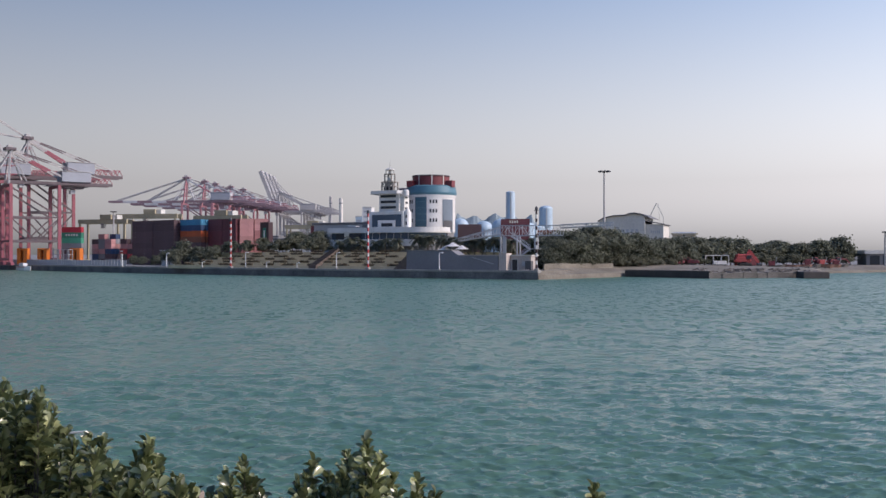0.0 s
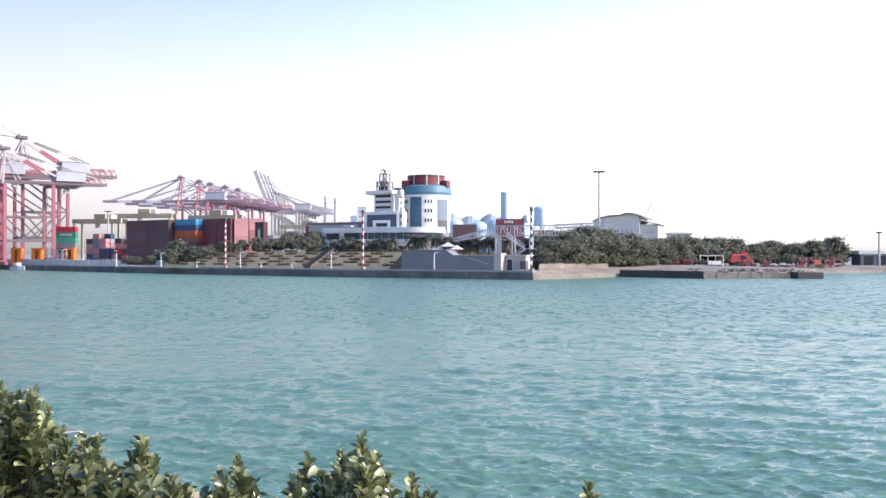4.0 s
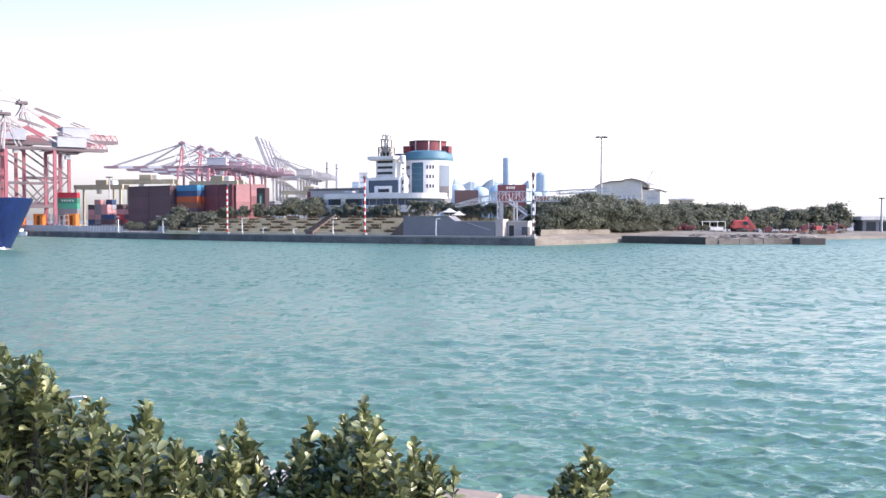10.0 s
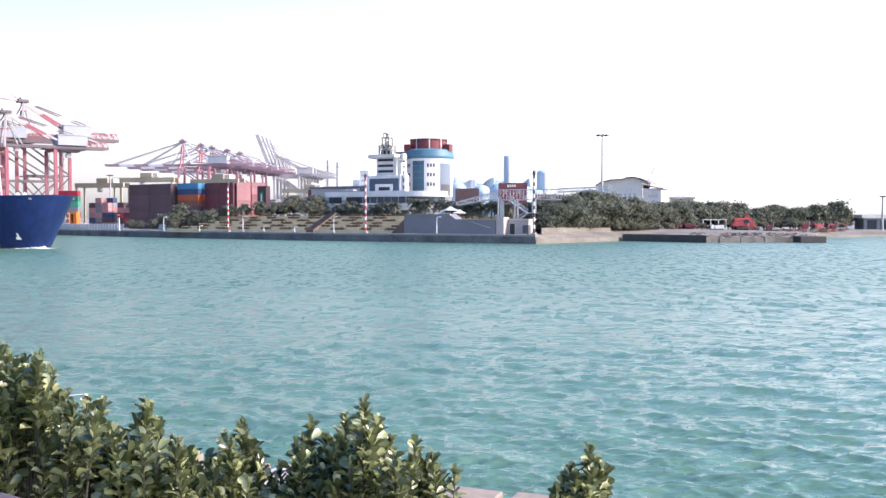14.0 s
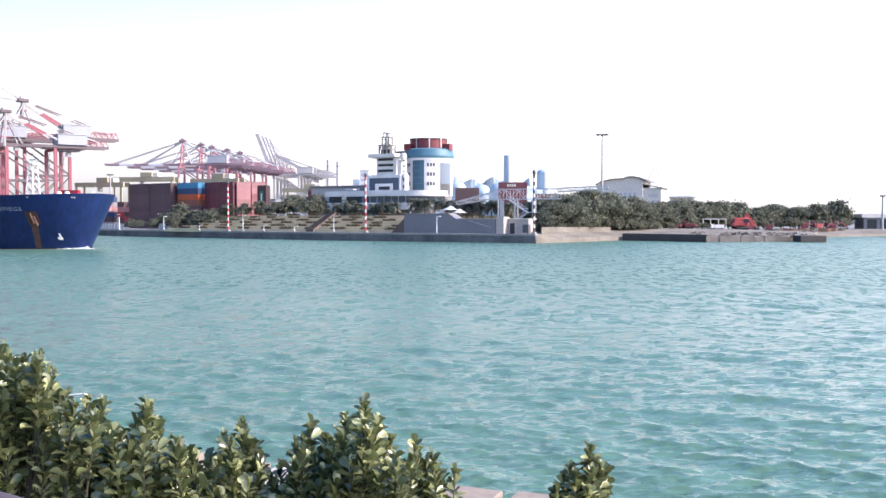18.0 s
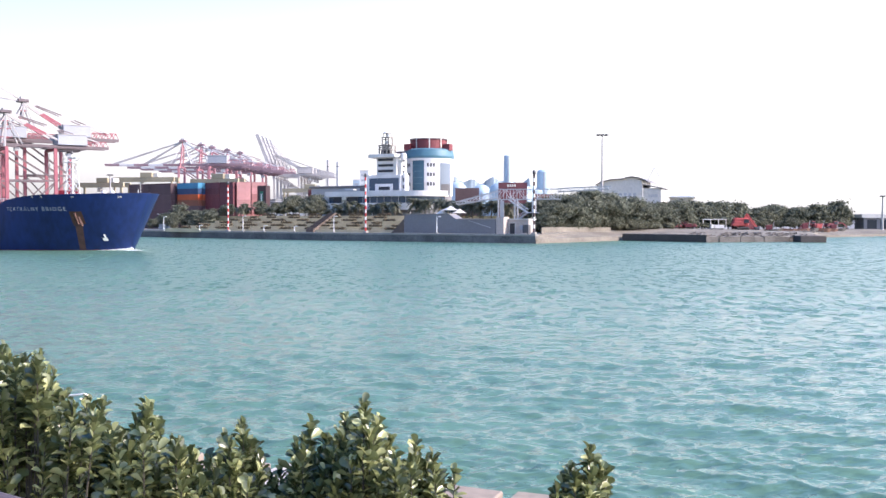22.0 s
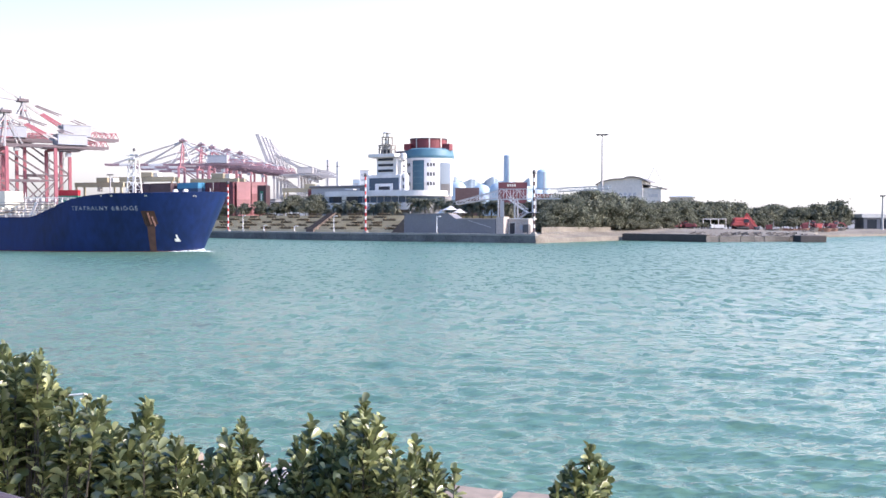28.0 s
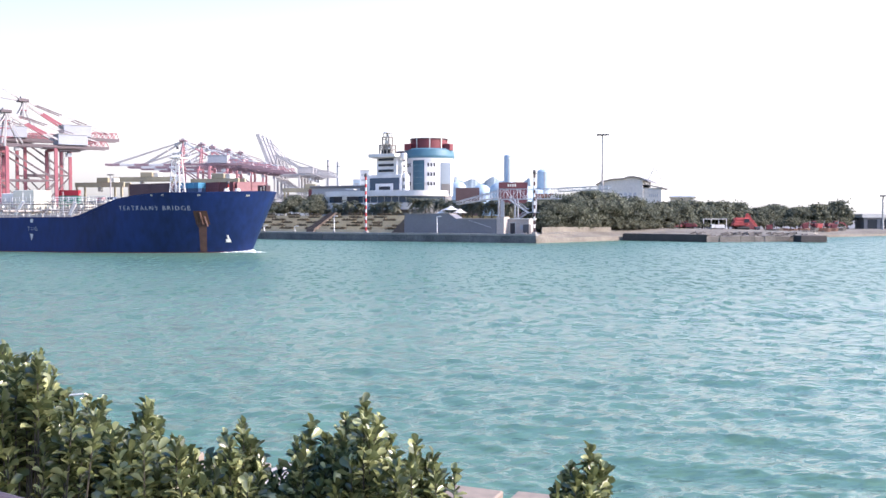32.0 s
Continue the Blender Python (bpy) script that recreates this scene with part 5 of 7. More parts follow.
        if i in (0, 3, 4, 6):
            part("wheelhouse", boxed(-2.8, -0.6, -0.8, 0.8, 1.2, 2.9 + 0.4 * (i % 2), bevel=0.1), M["excavator" if i == 4 else "crown_red"], bt)
            part("boat_mast", bar((-0.2, 0, 1.2), (0.4, 0, 4.4), 0.14), M["galv"], bt)
    rubble = bmesh.new()
    for _ in range(160):
        x, s = rng.uniform(84, 150), rng.uniform(0.25, 0.9)
        y = (309 + rng.uniform(0, 30)) if x < 120 else 352 + (x - 125) * 1.1 + rng.uniform(0, 16)
        z = 1.75 if x < 120 and y < 322 else 2.2
        beam(rubble, (x - s, y, z - 0.1), (x + s, y + rng.uniform(-0.5, 0.5), z + rng.uniform(0, 0.5)), s, s * rng.uniform(0.5, 1.0))
    solid("rubble", rubble, M["dirty_slab"], Matrix(), "broken concrete rubble strewn along the shore", "rubble", kind="stuff")
    far = thing("far_shed", pose(186, 430, 2.6, 0, 0, -5), "long low grey shed at the end of the shore", "shed")
    part("wall", boxed(0, 30, 0, 12, 0, 5.0), M["grey_wall"], far)
    part("roof", boxed(-1, 31, -1, 13, 5.0, 6.6), M["shed"], far)
    for i in range(5):
        part("opening", boxed(1.5 + 5.6 * i, 5.6 + 5.6 * i, -0.06, 0.1, 0.2, 4.2), M["dark_glass"], far)
    high_mast(pose(183, 405, 2.6), 14.0, 0.7, "thin grey mast at the end of the shore")


M["brown_hull"] = mat("brown_hull", (0.22, 0.12, 0.09), 0.8, vary=0.3, size=2)
make_right_shore()


# ---------------------------------------------------------------- the far works beyond
def make_far():
    def tank(x, y, r, z, dome, colour, label):
        t = thing("storage_tank", pose(x, y, 2.6), label, "tank", "far storage tanks")
        part("shell", lathe(bmesh.new(), [(r, 0), (r, z)], 40), M[colour], t, smooth=False)
        prof = [(r * 1.01, z)] + [(r * math.cos(radians(a)), z + dome * math.sin(radians(a))) for a in (15, 30, 45, 60, 75)] + [(0.4, z + dome)]
        part("dome", lathe(bmesh.new(), prof, 40), M[colour], t)
        for i in range(3):
            part("ring", lathe(bmesh.new(), [(r * 1.012, z * (0.3 + 0.25 * i)), (r * 1.012, z * (0.3 + 0.25 * i) + 0.5)], 40), M["tank_white"], t)
        part("ladder", boxed(-0.5, 0.5, -r - 0.5, -r, 0, z), M["galv"], t)
    blue = "pale blue domed storage tank in the far works"
    tank(12, 820, 7.5, 29, 6, "tank_blue", blue)
    tank(26, 840, 6, 22, 5, "tank_blue", blue)
    tank(34, 860, 8, 27, 7, "tank_blue", blue)
    tank(48, 830, 8.5, 28, 7, "tank_blue", blue)
    tank(58, 850, 7, 26, 5, "tank_blue", blue)
    tank(60.2, 900, 4.2, 61.5, 1.2, "tank_white", "tall pale cylindrical tower tank")
    tank(70, 860, 9, 30, 3, "tank_blue", blue)
    tank(82, 870, 9, 28, 3, "tank_blue", blue)
    tank(89.8, 870, 6.0, 45, 3.0, "tank_blue", "tall pale blue domed tank")
    for x, w, z in ((-54.7, 6.0, 35.5), (-59.2, 4.4, 29.5)):
        s = thing("works_block", pose(x, 640, 2.6, 0, 0, -4), "pale flat-roofed works block behind the hall", "building", "works blocks")
        part("wall", boxed(0, w, 0, 14, 0, z), M["white" if z > 32 else "tank_white"], s)
        part("parapet", boxed(-0.2, w + 0.2, -0.2, 14.2, z, z + 0.6), M["offwhite"], s)
        for k in range(3):
            part("window", boxed(0.8, w - 0.8, -0.06, 0.05, z - 3.2 - 3.4 * k, z - 2.0 - 3.4 * k), M["grey_panel"], s)
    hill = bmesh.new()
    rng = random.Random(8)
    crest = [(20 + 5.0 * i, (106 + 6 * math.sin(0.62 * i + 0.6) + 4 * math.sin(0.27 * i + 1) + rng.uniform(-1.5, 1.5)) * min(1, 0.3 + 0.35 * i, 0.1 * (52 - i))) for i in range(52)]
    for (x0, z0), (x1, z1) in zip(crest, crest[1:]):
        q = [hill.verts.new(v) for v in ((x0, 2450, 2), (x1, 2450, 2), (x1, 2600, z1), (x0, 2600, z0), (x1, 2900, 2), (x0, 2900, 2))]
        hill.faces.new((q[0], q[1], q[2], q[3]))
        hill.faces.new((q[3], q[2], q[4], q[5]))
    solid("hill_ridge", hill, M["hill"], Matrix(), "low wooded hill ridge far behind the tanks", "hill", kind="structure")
    for x, r in ((-118, 1.6), (-107.5, 2.3)):
        c = thing("chimney", pose(x, 1000, 2.6), "thin grey works chimney", "chimney", "far chimneys")
        part("flue", bar((0, 0, 0), (0, 0, 64 if x < -110 else 62), 2 * r, 1.7 * r, 12), M["shed" if x > -110 else "crane_grey"], c)
        part("rim", lathe(bmesh.new(), [(r * 0.8, 56), (r * 0.9, 57), (r * 0.8, 58)], 12), M["steel"], c)
        if x < -110:
            part("guy_frame", bar((-2.6, 0, 0), (-2.2, 0, 44), 0.5), M["crane_grey"], c)
    for x, y, w, h, key in ((-130, 700, 34, 15, "shed"), (-150, 760, 20, 18, "crane_grey"), (-92, 640, 26, 12, "shed"), (-60, 640, 22, 20, "shed"),
                            (-205, 690, 40, 17, "shed"), (-250, 700, 50, 14, "offwhite"), (-120, 900, 50, 26, "grey_panel")):
        s = thing("far_store", pose(x, y, 2.6, 0, 0, -12), "long plain store in the far yard", "warehouse", "far stores")
        part("wall", boxed(0, w, 0, 20, 0, h), M[key], s)
        part("roof", boxed(-0.8, w + 0.8, -0.8, 20.8, h, h + 1.2), M["roof_grey"], s)
        for i in range(int(w / 6)):
            part("door", boxed(1 + 6 * i, 5 + 6 * i, -0.08, 0.1, 0, h * 0.45), M["steel"], s)


make_far()


# ---------------------------------------------------------------- yard clutter on the quay to the far side
def orange_gate(m):
    g = thing("lashing_frame", m, "tall orange steel lashing frame with a dark slot", "frame", "orange frames on the quay")
    for x in (-1.7, 1.7):
        part("upright", boxed(x - 0.9, x + 0.9, -1.5, 1.5, 0, 7.0, bevel=0.1), M["orange"], g)
    part("top", boxed(-2.6, 2.6, -1.5, 1.5, 7.0, 8.0, bevel=0.1), M["orange"], g)
    part("sill", boxed(-2.6, 2.6, -1.4, 1.4, 0, 1.4), M["orange"], g)
    part("back_panel", boxed(-0.85, 0.85, 0.6, 1.2, 1.4, 7.0), M["steel"], g)


for x, y in ((-206.5, 475), (-196.5, 475), (-177, 466)):
    orange_gate(pose(x, y, 2.6, 0, 0, -12))


def make_yard_clutter():
    f = thing("yard_fence", Matrix(), "grey slatted yard fence behind the quay", "fence")
    pts = [(-236, 505), (-170, 440), (-135, 412)]
    for (x0, y0), (x1, y1) in zip(pts, pts[1:]):
        a, b = Vector((x0, y0)), Vector((x1, y1))
        n = int((b - a).length / 2.2)
        for i in range(n):
            p, q = a.lerp(b, i / n), a.lerp(b, (i + 0.75) / n)
            part("slat", bar((p.x, p.y, 3.9), (q.x, q.y, 3.9), 2.4, 0.12), M["grey_panel"], f)
            part("post", boxed(p.x - 0.25, p.x - 0.05, p.y - 0.1, p.y + 0.1, 2.6, 5.4), M["galv"], f)
    tr = thing("gangway_frame", pose(-182.5, 461, 2.6, 0, 0, -12), "grey steel gangway frame beside the orange frames", "frame")
    for x in (-4, -1.3, 1.3, 4):
        part("post", bar((x, 0, 0), (x, 0, 7.2), 0.35), M["galv"], tr)
        part("back_post", bar((x, 3, 0), (x, 3, 7.2), 0.35), M["galv"], tr)
    for z in (2.4, 4.8, 7.2):
        part("shelf", boxed(-4.2, 4.2, -0.2, 3.2, z, z + 0.25), M["crane_grey"], tr)
    part("red_base", boxed(-5, 5, -2.0, -0.4, 0, 0.9), M["pole_red"], tr)
    bt = thing("launch", pose(-196, 452, 0.2, 0, 0, -44), "small white launch moored under the quay", "boat")
    bm = bmesh.new()
    prism(bm, [(-6, -1.5), (3.5, -1.6), (6.5, 0), (3.5, 1.6), (-6, 1.5)], 0.0, 2.0)
    part("hull", bm, M["white"], bt)
    part("cabin", boxed(-3.5, 1.0, -1.1, 1.1, 2.0, 3.4, bevel=0.2), M["white"], bt)
    part("rubbing_strake", boxed(-6.1, 3.6, -1.72, 1.72, 1.5, 1.75), M["pole_red"], bt)
    hut = thing("gate_hut", quay(-196, 45, 2.6), "small pale gate hut by the hedge", "hut")
    part("wall", boxed(-4, 3, 0, 4, 0, 6.6), M["offwhite"], hut)
    part("roof", boxed(-4.4, 3.4, -0.4, 4.4, 6.6, 6.9), M["white"], hut)
    part("window", boxed(-2, 0, -0.05, 0.05, 4.4, 5.7), M["dark_glass"], hut)
    dk = thing("green_sign_tower", quay(-156, 62, 2.6), "dark steel cabinet with a tall green sign", "sign")
    part("cabinet", boxed(-2.4, 2.4, 0, 3, 8.0, 19.0, bevel=0.1), M["pole_black"], dk)
    for x in (-1.9, 1.9):
        part("leg", boxed(x - 0.3, x + 0.3, 1, 1.6, 0, 8.0), M["pole_black"], dk)
    part("sign_panel", boxed(-0.9, 0.9, -0.08, 0.0, 9.0, 16.5), M["box_green"], dk)
    part("legend", boxed(-0.35, 0.35, -0.12, -0.08, 10.0, 15.5), M["offwhite"], dk)
    par = thing("parasol_terrace", quay(-45.5, 30, 7.2), "white tensile canopy over a terrace", "canopy")
    for i, (a, h, r) in enumerate(((0, 4.6, 3.2), (3.6, 3.6, 2.8), (-3.2, 3.3, 2.6))):
        part("post", bar((a, 0, 0), (a, 0, h - 0.3), 0.15, 0.15, 6), M["galv"], par)
        part("canopy", lathe(bmesh.new(), [(r, h - 1.4), (r * 0.55, h - 0.9), (0.25, h)], 8), M["white"], par).location = (a, 0, 0)


make_yard_clutter()


# ---------------------------------------------------------------- trees and palms
def crown_mesh(name, rng, lobes, count, size, material):
    """Leaf clumps on the shells of uneven lobes, with gaps between them."""
    verts, faces = [], []
    for _ in range(count):
        cx, cy, cz, r = rng.choice(lobes)
        d = Vector((rng.gauss(0, 1), rng.gauss(0, 1), rng.gauss(0.15, 0.9))).normalized()
        c = Vector((cx, cy, cz)) + Vector((d.x * 1.15, d.y * 1.15, d.z * 0.6)) * r * min(1.9, abs(rng.gauss(0.85, 0.5)))
        n = (d * 0.9 + Vector((rng.uniform(-0.8, 0.8), rng.uniform(-0.8, 0.8), rng.uniform(-0.2, 1.0)))).normalized()
        u = n.cross(Vector((rng.uniform(-1, 1), rng.uniform(-1, 1), rng.uniform(-1, 1)))).normalized()
        v = n.cross(u)
        s = size * rng.choice((0.5, 0.7, 0.9, 1.2, 1.7))
        i = len(verts)
        verts += [c + u * s * 1.3, c + v * s * 0.6 - n * s * 0.15, c - u * s, c - v * s * 0.6 - n * s * 0.12]
        faces += [(i, i + 1, i + 2), (i, i + 2, i + 3)]
    me = bpy.data.meshes.new(name)
    me.from_pydata([tuple(v) for v in verts], [], faces)
    me.materials.append(material)
    return me


def tree(seed, high, wide, material, label, group, leaves=4500, size=0.32):
    rng = random.Random(seed)
    t = thing("tree", Matrix(), label, "tree", group)
    bm = bmesh.new()
    beam(bm, (0, 0, -0.3), (0.15, 0.1, high * 0.4), 0.5, 0.34, 8)
    lobes = []
    n = 9
    for i in range(n):
        a = 6.28 * i / n + rng.uniform(-0.3, 0.3)
        reach = wide * 0.5 * rng.uniform(0.35, 0.9)
        p = Vector((math.cos(a) * reach, math.sin(a) * reach, high * rng.uniform(0.42, 0.8)))
        beam(bm, (0.1, 0.05, high * 0.36), p, 0.24, 0.07, 6)
        lobes.append((*p, wide * rng.uniform(0.12, 0.24)))
    for _ in range(26):
        a, up = rng.uniform(0, 6.28), rng.random() ** 0.7
        reach = wide * 0.48 * rng.uniform(0.55, 1.0) * math.sqrt(max(0.05, 1 - up * up * 0.85))
        lobes.append((math.cos(a) * reach, math.sin(a) * reach, high * (0.22 + 0.68 * up), wide * rng.choice((0.06, 0.08, 0.1, 0.14, 0.18))))
    part("trunk", bm, M["bark"], t)
    part("crown", crown_mesh("crown", rng, lobes, leaves, size, M[material]), None, t)
    return t


def palm(seed, high, spread):
    rng = random.Random(seed)
    t = thing("palm", Matrix(), "palm with a ragged dark crown along the garden edge", "palm", "palms of the garden")
    bm = bmesh.new()
    prev = Vector((0, 0, -0.2))
    for i in range(5):
        nxt = Vector((0.05 * i * i * 0.4, 0.02 * i, high * (i + 1) / 5))
        beam(bm, prev, nxt, 0.42 - 0.04 * i, 0.38 - 0.04 * i, 8)
        prev = nxt
    part("trunk", bm, M["bark"], t)
    for i in range(30):
        a, lift = 6.28 * i / 15 + rng.uniform(-0.2, 0.2), rng.uniform(-0.5, 1.3)
        verts, faces = [], []
        spine = [prev + Vector((math.cos(a) * s * spread, math.sin(a) * s * spread, spread * (lift * s - 0.95 * s * s))) for s in (0, 0.25, 0.5, 0.75, 1.0)]
        side = Vector((-math.sin(a), math.cos(a), 0))
        for k in range(17):
            f = 0.06 + 0.94 * k / 16 * 0.98
            q = f * 4
            h = min(3, int(q))
            p = spine[h].lerp(spine[h + 1], q - h)
            reach = spread * (0.10 + 0.26 * math.sin(math.pi * min(1.0, f * 0.86 + 0.12)))
            along = (spine[h + 1] - spine[h]).normalized()
            for sgn in (-1, 1):
                tip = p + side * sgn * reach * rng.uniform(0.8, 1.1) + along * reach * 0.7 - Vector((0, 0, reach * rng.uniform(0.35, 0.8)))
                n = len(verts)
                verts += [p - along * 0.09 * spread * 0.5, p + along * 0.09 * spread * 0.5, tip]
                faces.append((n, n + 1, n + 2))
        me = bpy.data.meshes.new("frond")
        me.from_pydata([tuple(v) for v in verts], [], faces)
        me.materials.append(M["palm_leaf"])
        part("frond", me, None, t)
    return t


def plant_all():
    rng = random.Random(21)
    grove = "dark green broadleaf tree in the shore grove"
    kinds = [tree(s, 11.0, 10.5, "tree_leaf", grove, "shore grove", 8800, 0.27) for s in (1, 2, 3, 4)]
    belt = [tree(s, 11.0, 10.5, "tree_leaf", "dull green tree in the belt along the shore", "shore belt", 3600, 0.42) for s in (11, 12, 13)]
    dry = [tree(s, 8.0, 9.0, "tree_leaf_dry", "grey-green scrubby tree at the grove's edge", "shore grove") for s in (7, 8)]
    used = set()

    def put(kind, x, y, z, size):
        m = pose(x, y, z, 0, 0, rng.uniform(0, 360)) @ Matrix.Diagonal((size, size, size * rng.uniform(0.92, 1.08), 1))
        if kind not in used:
            used.add(kind)
            kind.matrix_world = m
        else:
            ob = copy_thing(kind, m)
            ob.matrix_world = m

    # the near grove beside the corner: x, y, height
    for x, y, h in ((33, 321, 8), (37, 326, 10.5), (42, 331, 12.5), (46, 337, 13.8), (51, 340, 14.2), (53, 350, 14.8), (58, 346, 13.5), (63, 356, 13.4), (68, 358, 12.4), (73, 362, 11.2),
                    (36, 338, 11), (41, 342, 13), (47, 350, 13.8), (60, 364, 13.6), (67, 372, 12.6), (80, 368, 11), (86, 374, 10.6), (92, 378, 11), (76, 374, 11), (84, 382, 11.4), (55, 362, 14)):
        put(rng.choice(kinds), x, y, 2.4, h / 11.0 * 1.05)
    for x, y, h in ((34, 317, 3.4), (39, 323, 4.0), (44, 328, 4.6), (48, 333, 5.0), (36, 322, 3.2), (42, 327, 3.6), (52, 338, 4.6), (61, 347, 5.0), (67, 351, 4.6), (74, 357, 4.8), (57, 345, 4.4), (64, 350, 4.6), (70, 353, 4.2), (78, 360, 4.4), (85, 366, 3.8)):
        put(rng.choice(dry), x, y, 2.4, h / 8.0)
    # the far belt along the right shore
    for i in range(40):
        t = i / 39
        x, y = 97 + 84 * t, 412 + 28 * t + rng.uniform(-5, 5)
        h = 11.6 - 2.7 * t + rng.uniform(-0.7, 0.7) + (2.6 if 0.86 < t < 0.95 else 0)
        put(rng.choice(belt + dry[:1]), x, y, 2.5, h / 11.0 * 1.08)
    for i in range(30):
        t = (i + 0.5) / 30
        put(rng.choice(dry), 95 + 84 * t, 403 + 28 * t + rng.uniform(-3, 3), 2.5, rng.uniform(3.6, 5.2) / 8.0)
    # garden trees round the hall and beside the container block
    for a, b, h in ((-166, 40, 9), (-160, 46, 6), (-153, 48, 5.5), (-147, 50, 6.5), (-140, 52, 8), (-133, 52, 10), (-128, 56, 9), (-124, 54, 7), (-137, 60, 10), (-146, 62, 8), (-118, 58, 5), (-171, 36, 5), (-178, 32, 4), (-184, 42, 10.5), (-190, 40, 8), (-176, 44, 9), (-181, 34, 7), (-188, 30, 5), (-196, 30, 4.5), (-203, 32, 4.5), (-172, 49, 5.0), (-168, 52, 5.5), (-163, 49, 4.6), (-157, 52, 5.6), (-151, 54, 5.0), (-145, 49, 4.6), (-141, 56, 6.0), (-122, 57, 7.5), (-126, 60, 10), (-119, 55, 6), (-130, 64, 9), (-26.5, 40, 5.6), (-23, 41, 6.2), (-20.5, 43, 6.0), (-17, 42, 9.4), (-13, 42, 9.6)):
        p = CORNER + QE * a + QN * b
        put(rng.choice(belt + dry), p.x, p.y, (2.6 if a < -158 and b < 46 or a > -19 else 7.2 if a > -30 else 8.0), h / 11.0)
    palms = [palm(s, 4.2, 2.9) for s in (31, 32, 33)]
    for a, b, z, s in ((-112, 57, 8.4, 1.0), (-106, 56, 8.4, 1.15), (-101, 56, 8.4, 0.95), (-95, 57, 8.4, 0.9), (-90, 56, 8.4, 1.05), (-85, 57, 8.4, 1.1),
                       (-72, 52, 8.4, 1.35), (-67, 50, 8.4, 1.3), (-60, 48, 8.4, 1.2), (-55, 44, 8.2, 1.15), (-49, 40, 7.2, 1.15), (-45, 38, 7.2, 1.1), (-40, 36, 7.2, 1.2),
                       (-36, 34, 7.2, 1.15), (-31, 33, 7.2, 1.2), (-27, 32, 7.2, 1.1), (-23.5, 31, 7.2, 1.0), (-152, 44, 8.0, 0.8), (-138, 46, 8.3, 0.75), (-125, 48, 8.4, 0.75)):
        p = CORNER + QE * a + QN * b
        put(rng.choice(palms), p.x, p.y, z, s)


plant_all()


# ---------------------------------------------------------------- the tanker
LEN, HALF = 182.0, 16.1


def rail_height(x):
    """The hull's top edge: forecastle, sloping shoulder, main deck."""
    knots = ((-19.0, 13.5), (-24.5, 13.05), (-29.5, 12.2), (-34.5, 10.1), (-39.5, 8.1))
    if x >= -19.0:
        return 13.5 + 0.5 * ((x + 19.0) / 19.0) ** 2
    for (x0, z0), (x1, z1) in zip(knots, knots[1:]):
        if x >= x1:
            return z1 + (z0 - z1) * (x - x1) / (x0 - x1)
    return 8.1


def half_beam(x, z):
    s = min(1.0, max(-0.4, z / 14.0))
    stem = -0.75 - 5.35 * (1 - s)
    run = 34.0 - 8.0 * max(0, s)
    p, q = 1.75 + 0.3 * s, 1.45 + 0.55 * s
    f = min(1.0, max(0.0, (stem - x) / run))
    b = HALF * (1 - (1 - f) ** p) ** (1 / q)
    aft = x + LEN
    if aft < 34:
        b *= max(0.0, 1 - (1 - aft / 34.0) ** 2.4 * (0.85 - 0.5 * max(0, s)))
    return b


def stem_at(z):
    return -0.75 - 5.35 * (1 - min(1.0, max(-0.4, z / 14.0)))


def hull_mesh():
    us = np.concatenate([np.linspace(0, 1, 30) ** 1.7 * 46.0, np.linspace(48, 178, 34), [180, LEN]])
    levels = [-3.0, -1.5, 0.0, 0.45, 1.5, 3.0, 4.5, 6.0, 7.2, 8.1]
    bm = bmesh.new()
    rows = []
    for side in (-1, 1):
        grid = []
        for u in us:
            col = []
            top = rail_height(-u)
            zs = levels + [8.1 + (top - 8.1) * k / 4 for k in (1, 2, 3, 4)]
            for z in zs:
                x = stem_at(z) - u * (1 + stem_at(z) / LEN)
                col.append(bm.verts.new((x, side * half_beam(x, z), z)))
            grid.append(col)
        rows.append(grid)
        for i in range(len(us) - 1):
            for j in range(len(grid[0]) - 1):
                quad = (grid[i][j], grid[i + 1][j], grid[i + 1][j + 1], grid[i][j + 1])
                f = bm.faces.new(quad)
                f.material_index = 1 if j < 3 else 0
                f.smooth = True
    a, b = rows[0][-1], rows[1][-1]
    for j in range(len(a) - 1):
        bm.faces.new((a[j], b[j], b[j + 1], a[j + 1]))
    bmesh.ops.remove_doubles(bm, verts=bm.verts, dist=0.002)
    bad = [f for f in bm.faces if f.calc_area() < 1e-6]
    bmesh.ops.delete(bm, geom=bad, context="FACES")
    return bm


def text_mesh(words, size):
    """Flat letters from the built-in font, as a mesh."""
    cu = bpy.data.curves.new("letters", "FONT")
    cu.body, cu.size, cu.space_character, cu.offset = words, size, 1.36, -0.012 * size
    ob = new("letters", cu)
    bpy.context.view_layer.update()
    me = bpy.data.meshes.new_from_object(ob.evaluated_get(bpy.context.evaluated_depsgraph_get()))
    bpy.data.objects.remove(ob)
    bpy.data.curves.remove(cu)
    return me


def on_hull(me, x0, z0, stretch=1.0):
    """Lays a flat mesh on the starboard side; it reads towards the bow."""
    bm = bmesh.new()
    bm.from_mesh(me)
    bmesh.ops.triangulate(bm, faces=bm.faces)
    bmesh.ops.subdivide_edges(bm, edges=[e for e in bm.edges if e.calc_length() > 0.5], cuts=1)
    for v in bm.verts:
        x, z = x0 + v.co.x * stretch, z0 + v.co.y
        v.co = Vector((x, -half_beam(x, z) - 0.05, z))
    bpy.data.meshes.remove(me)
    return bm


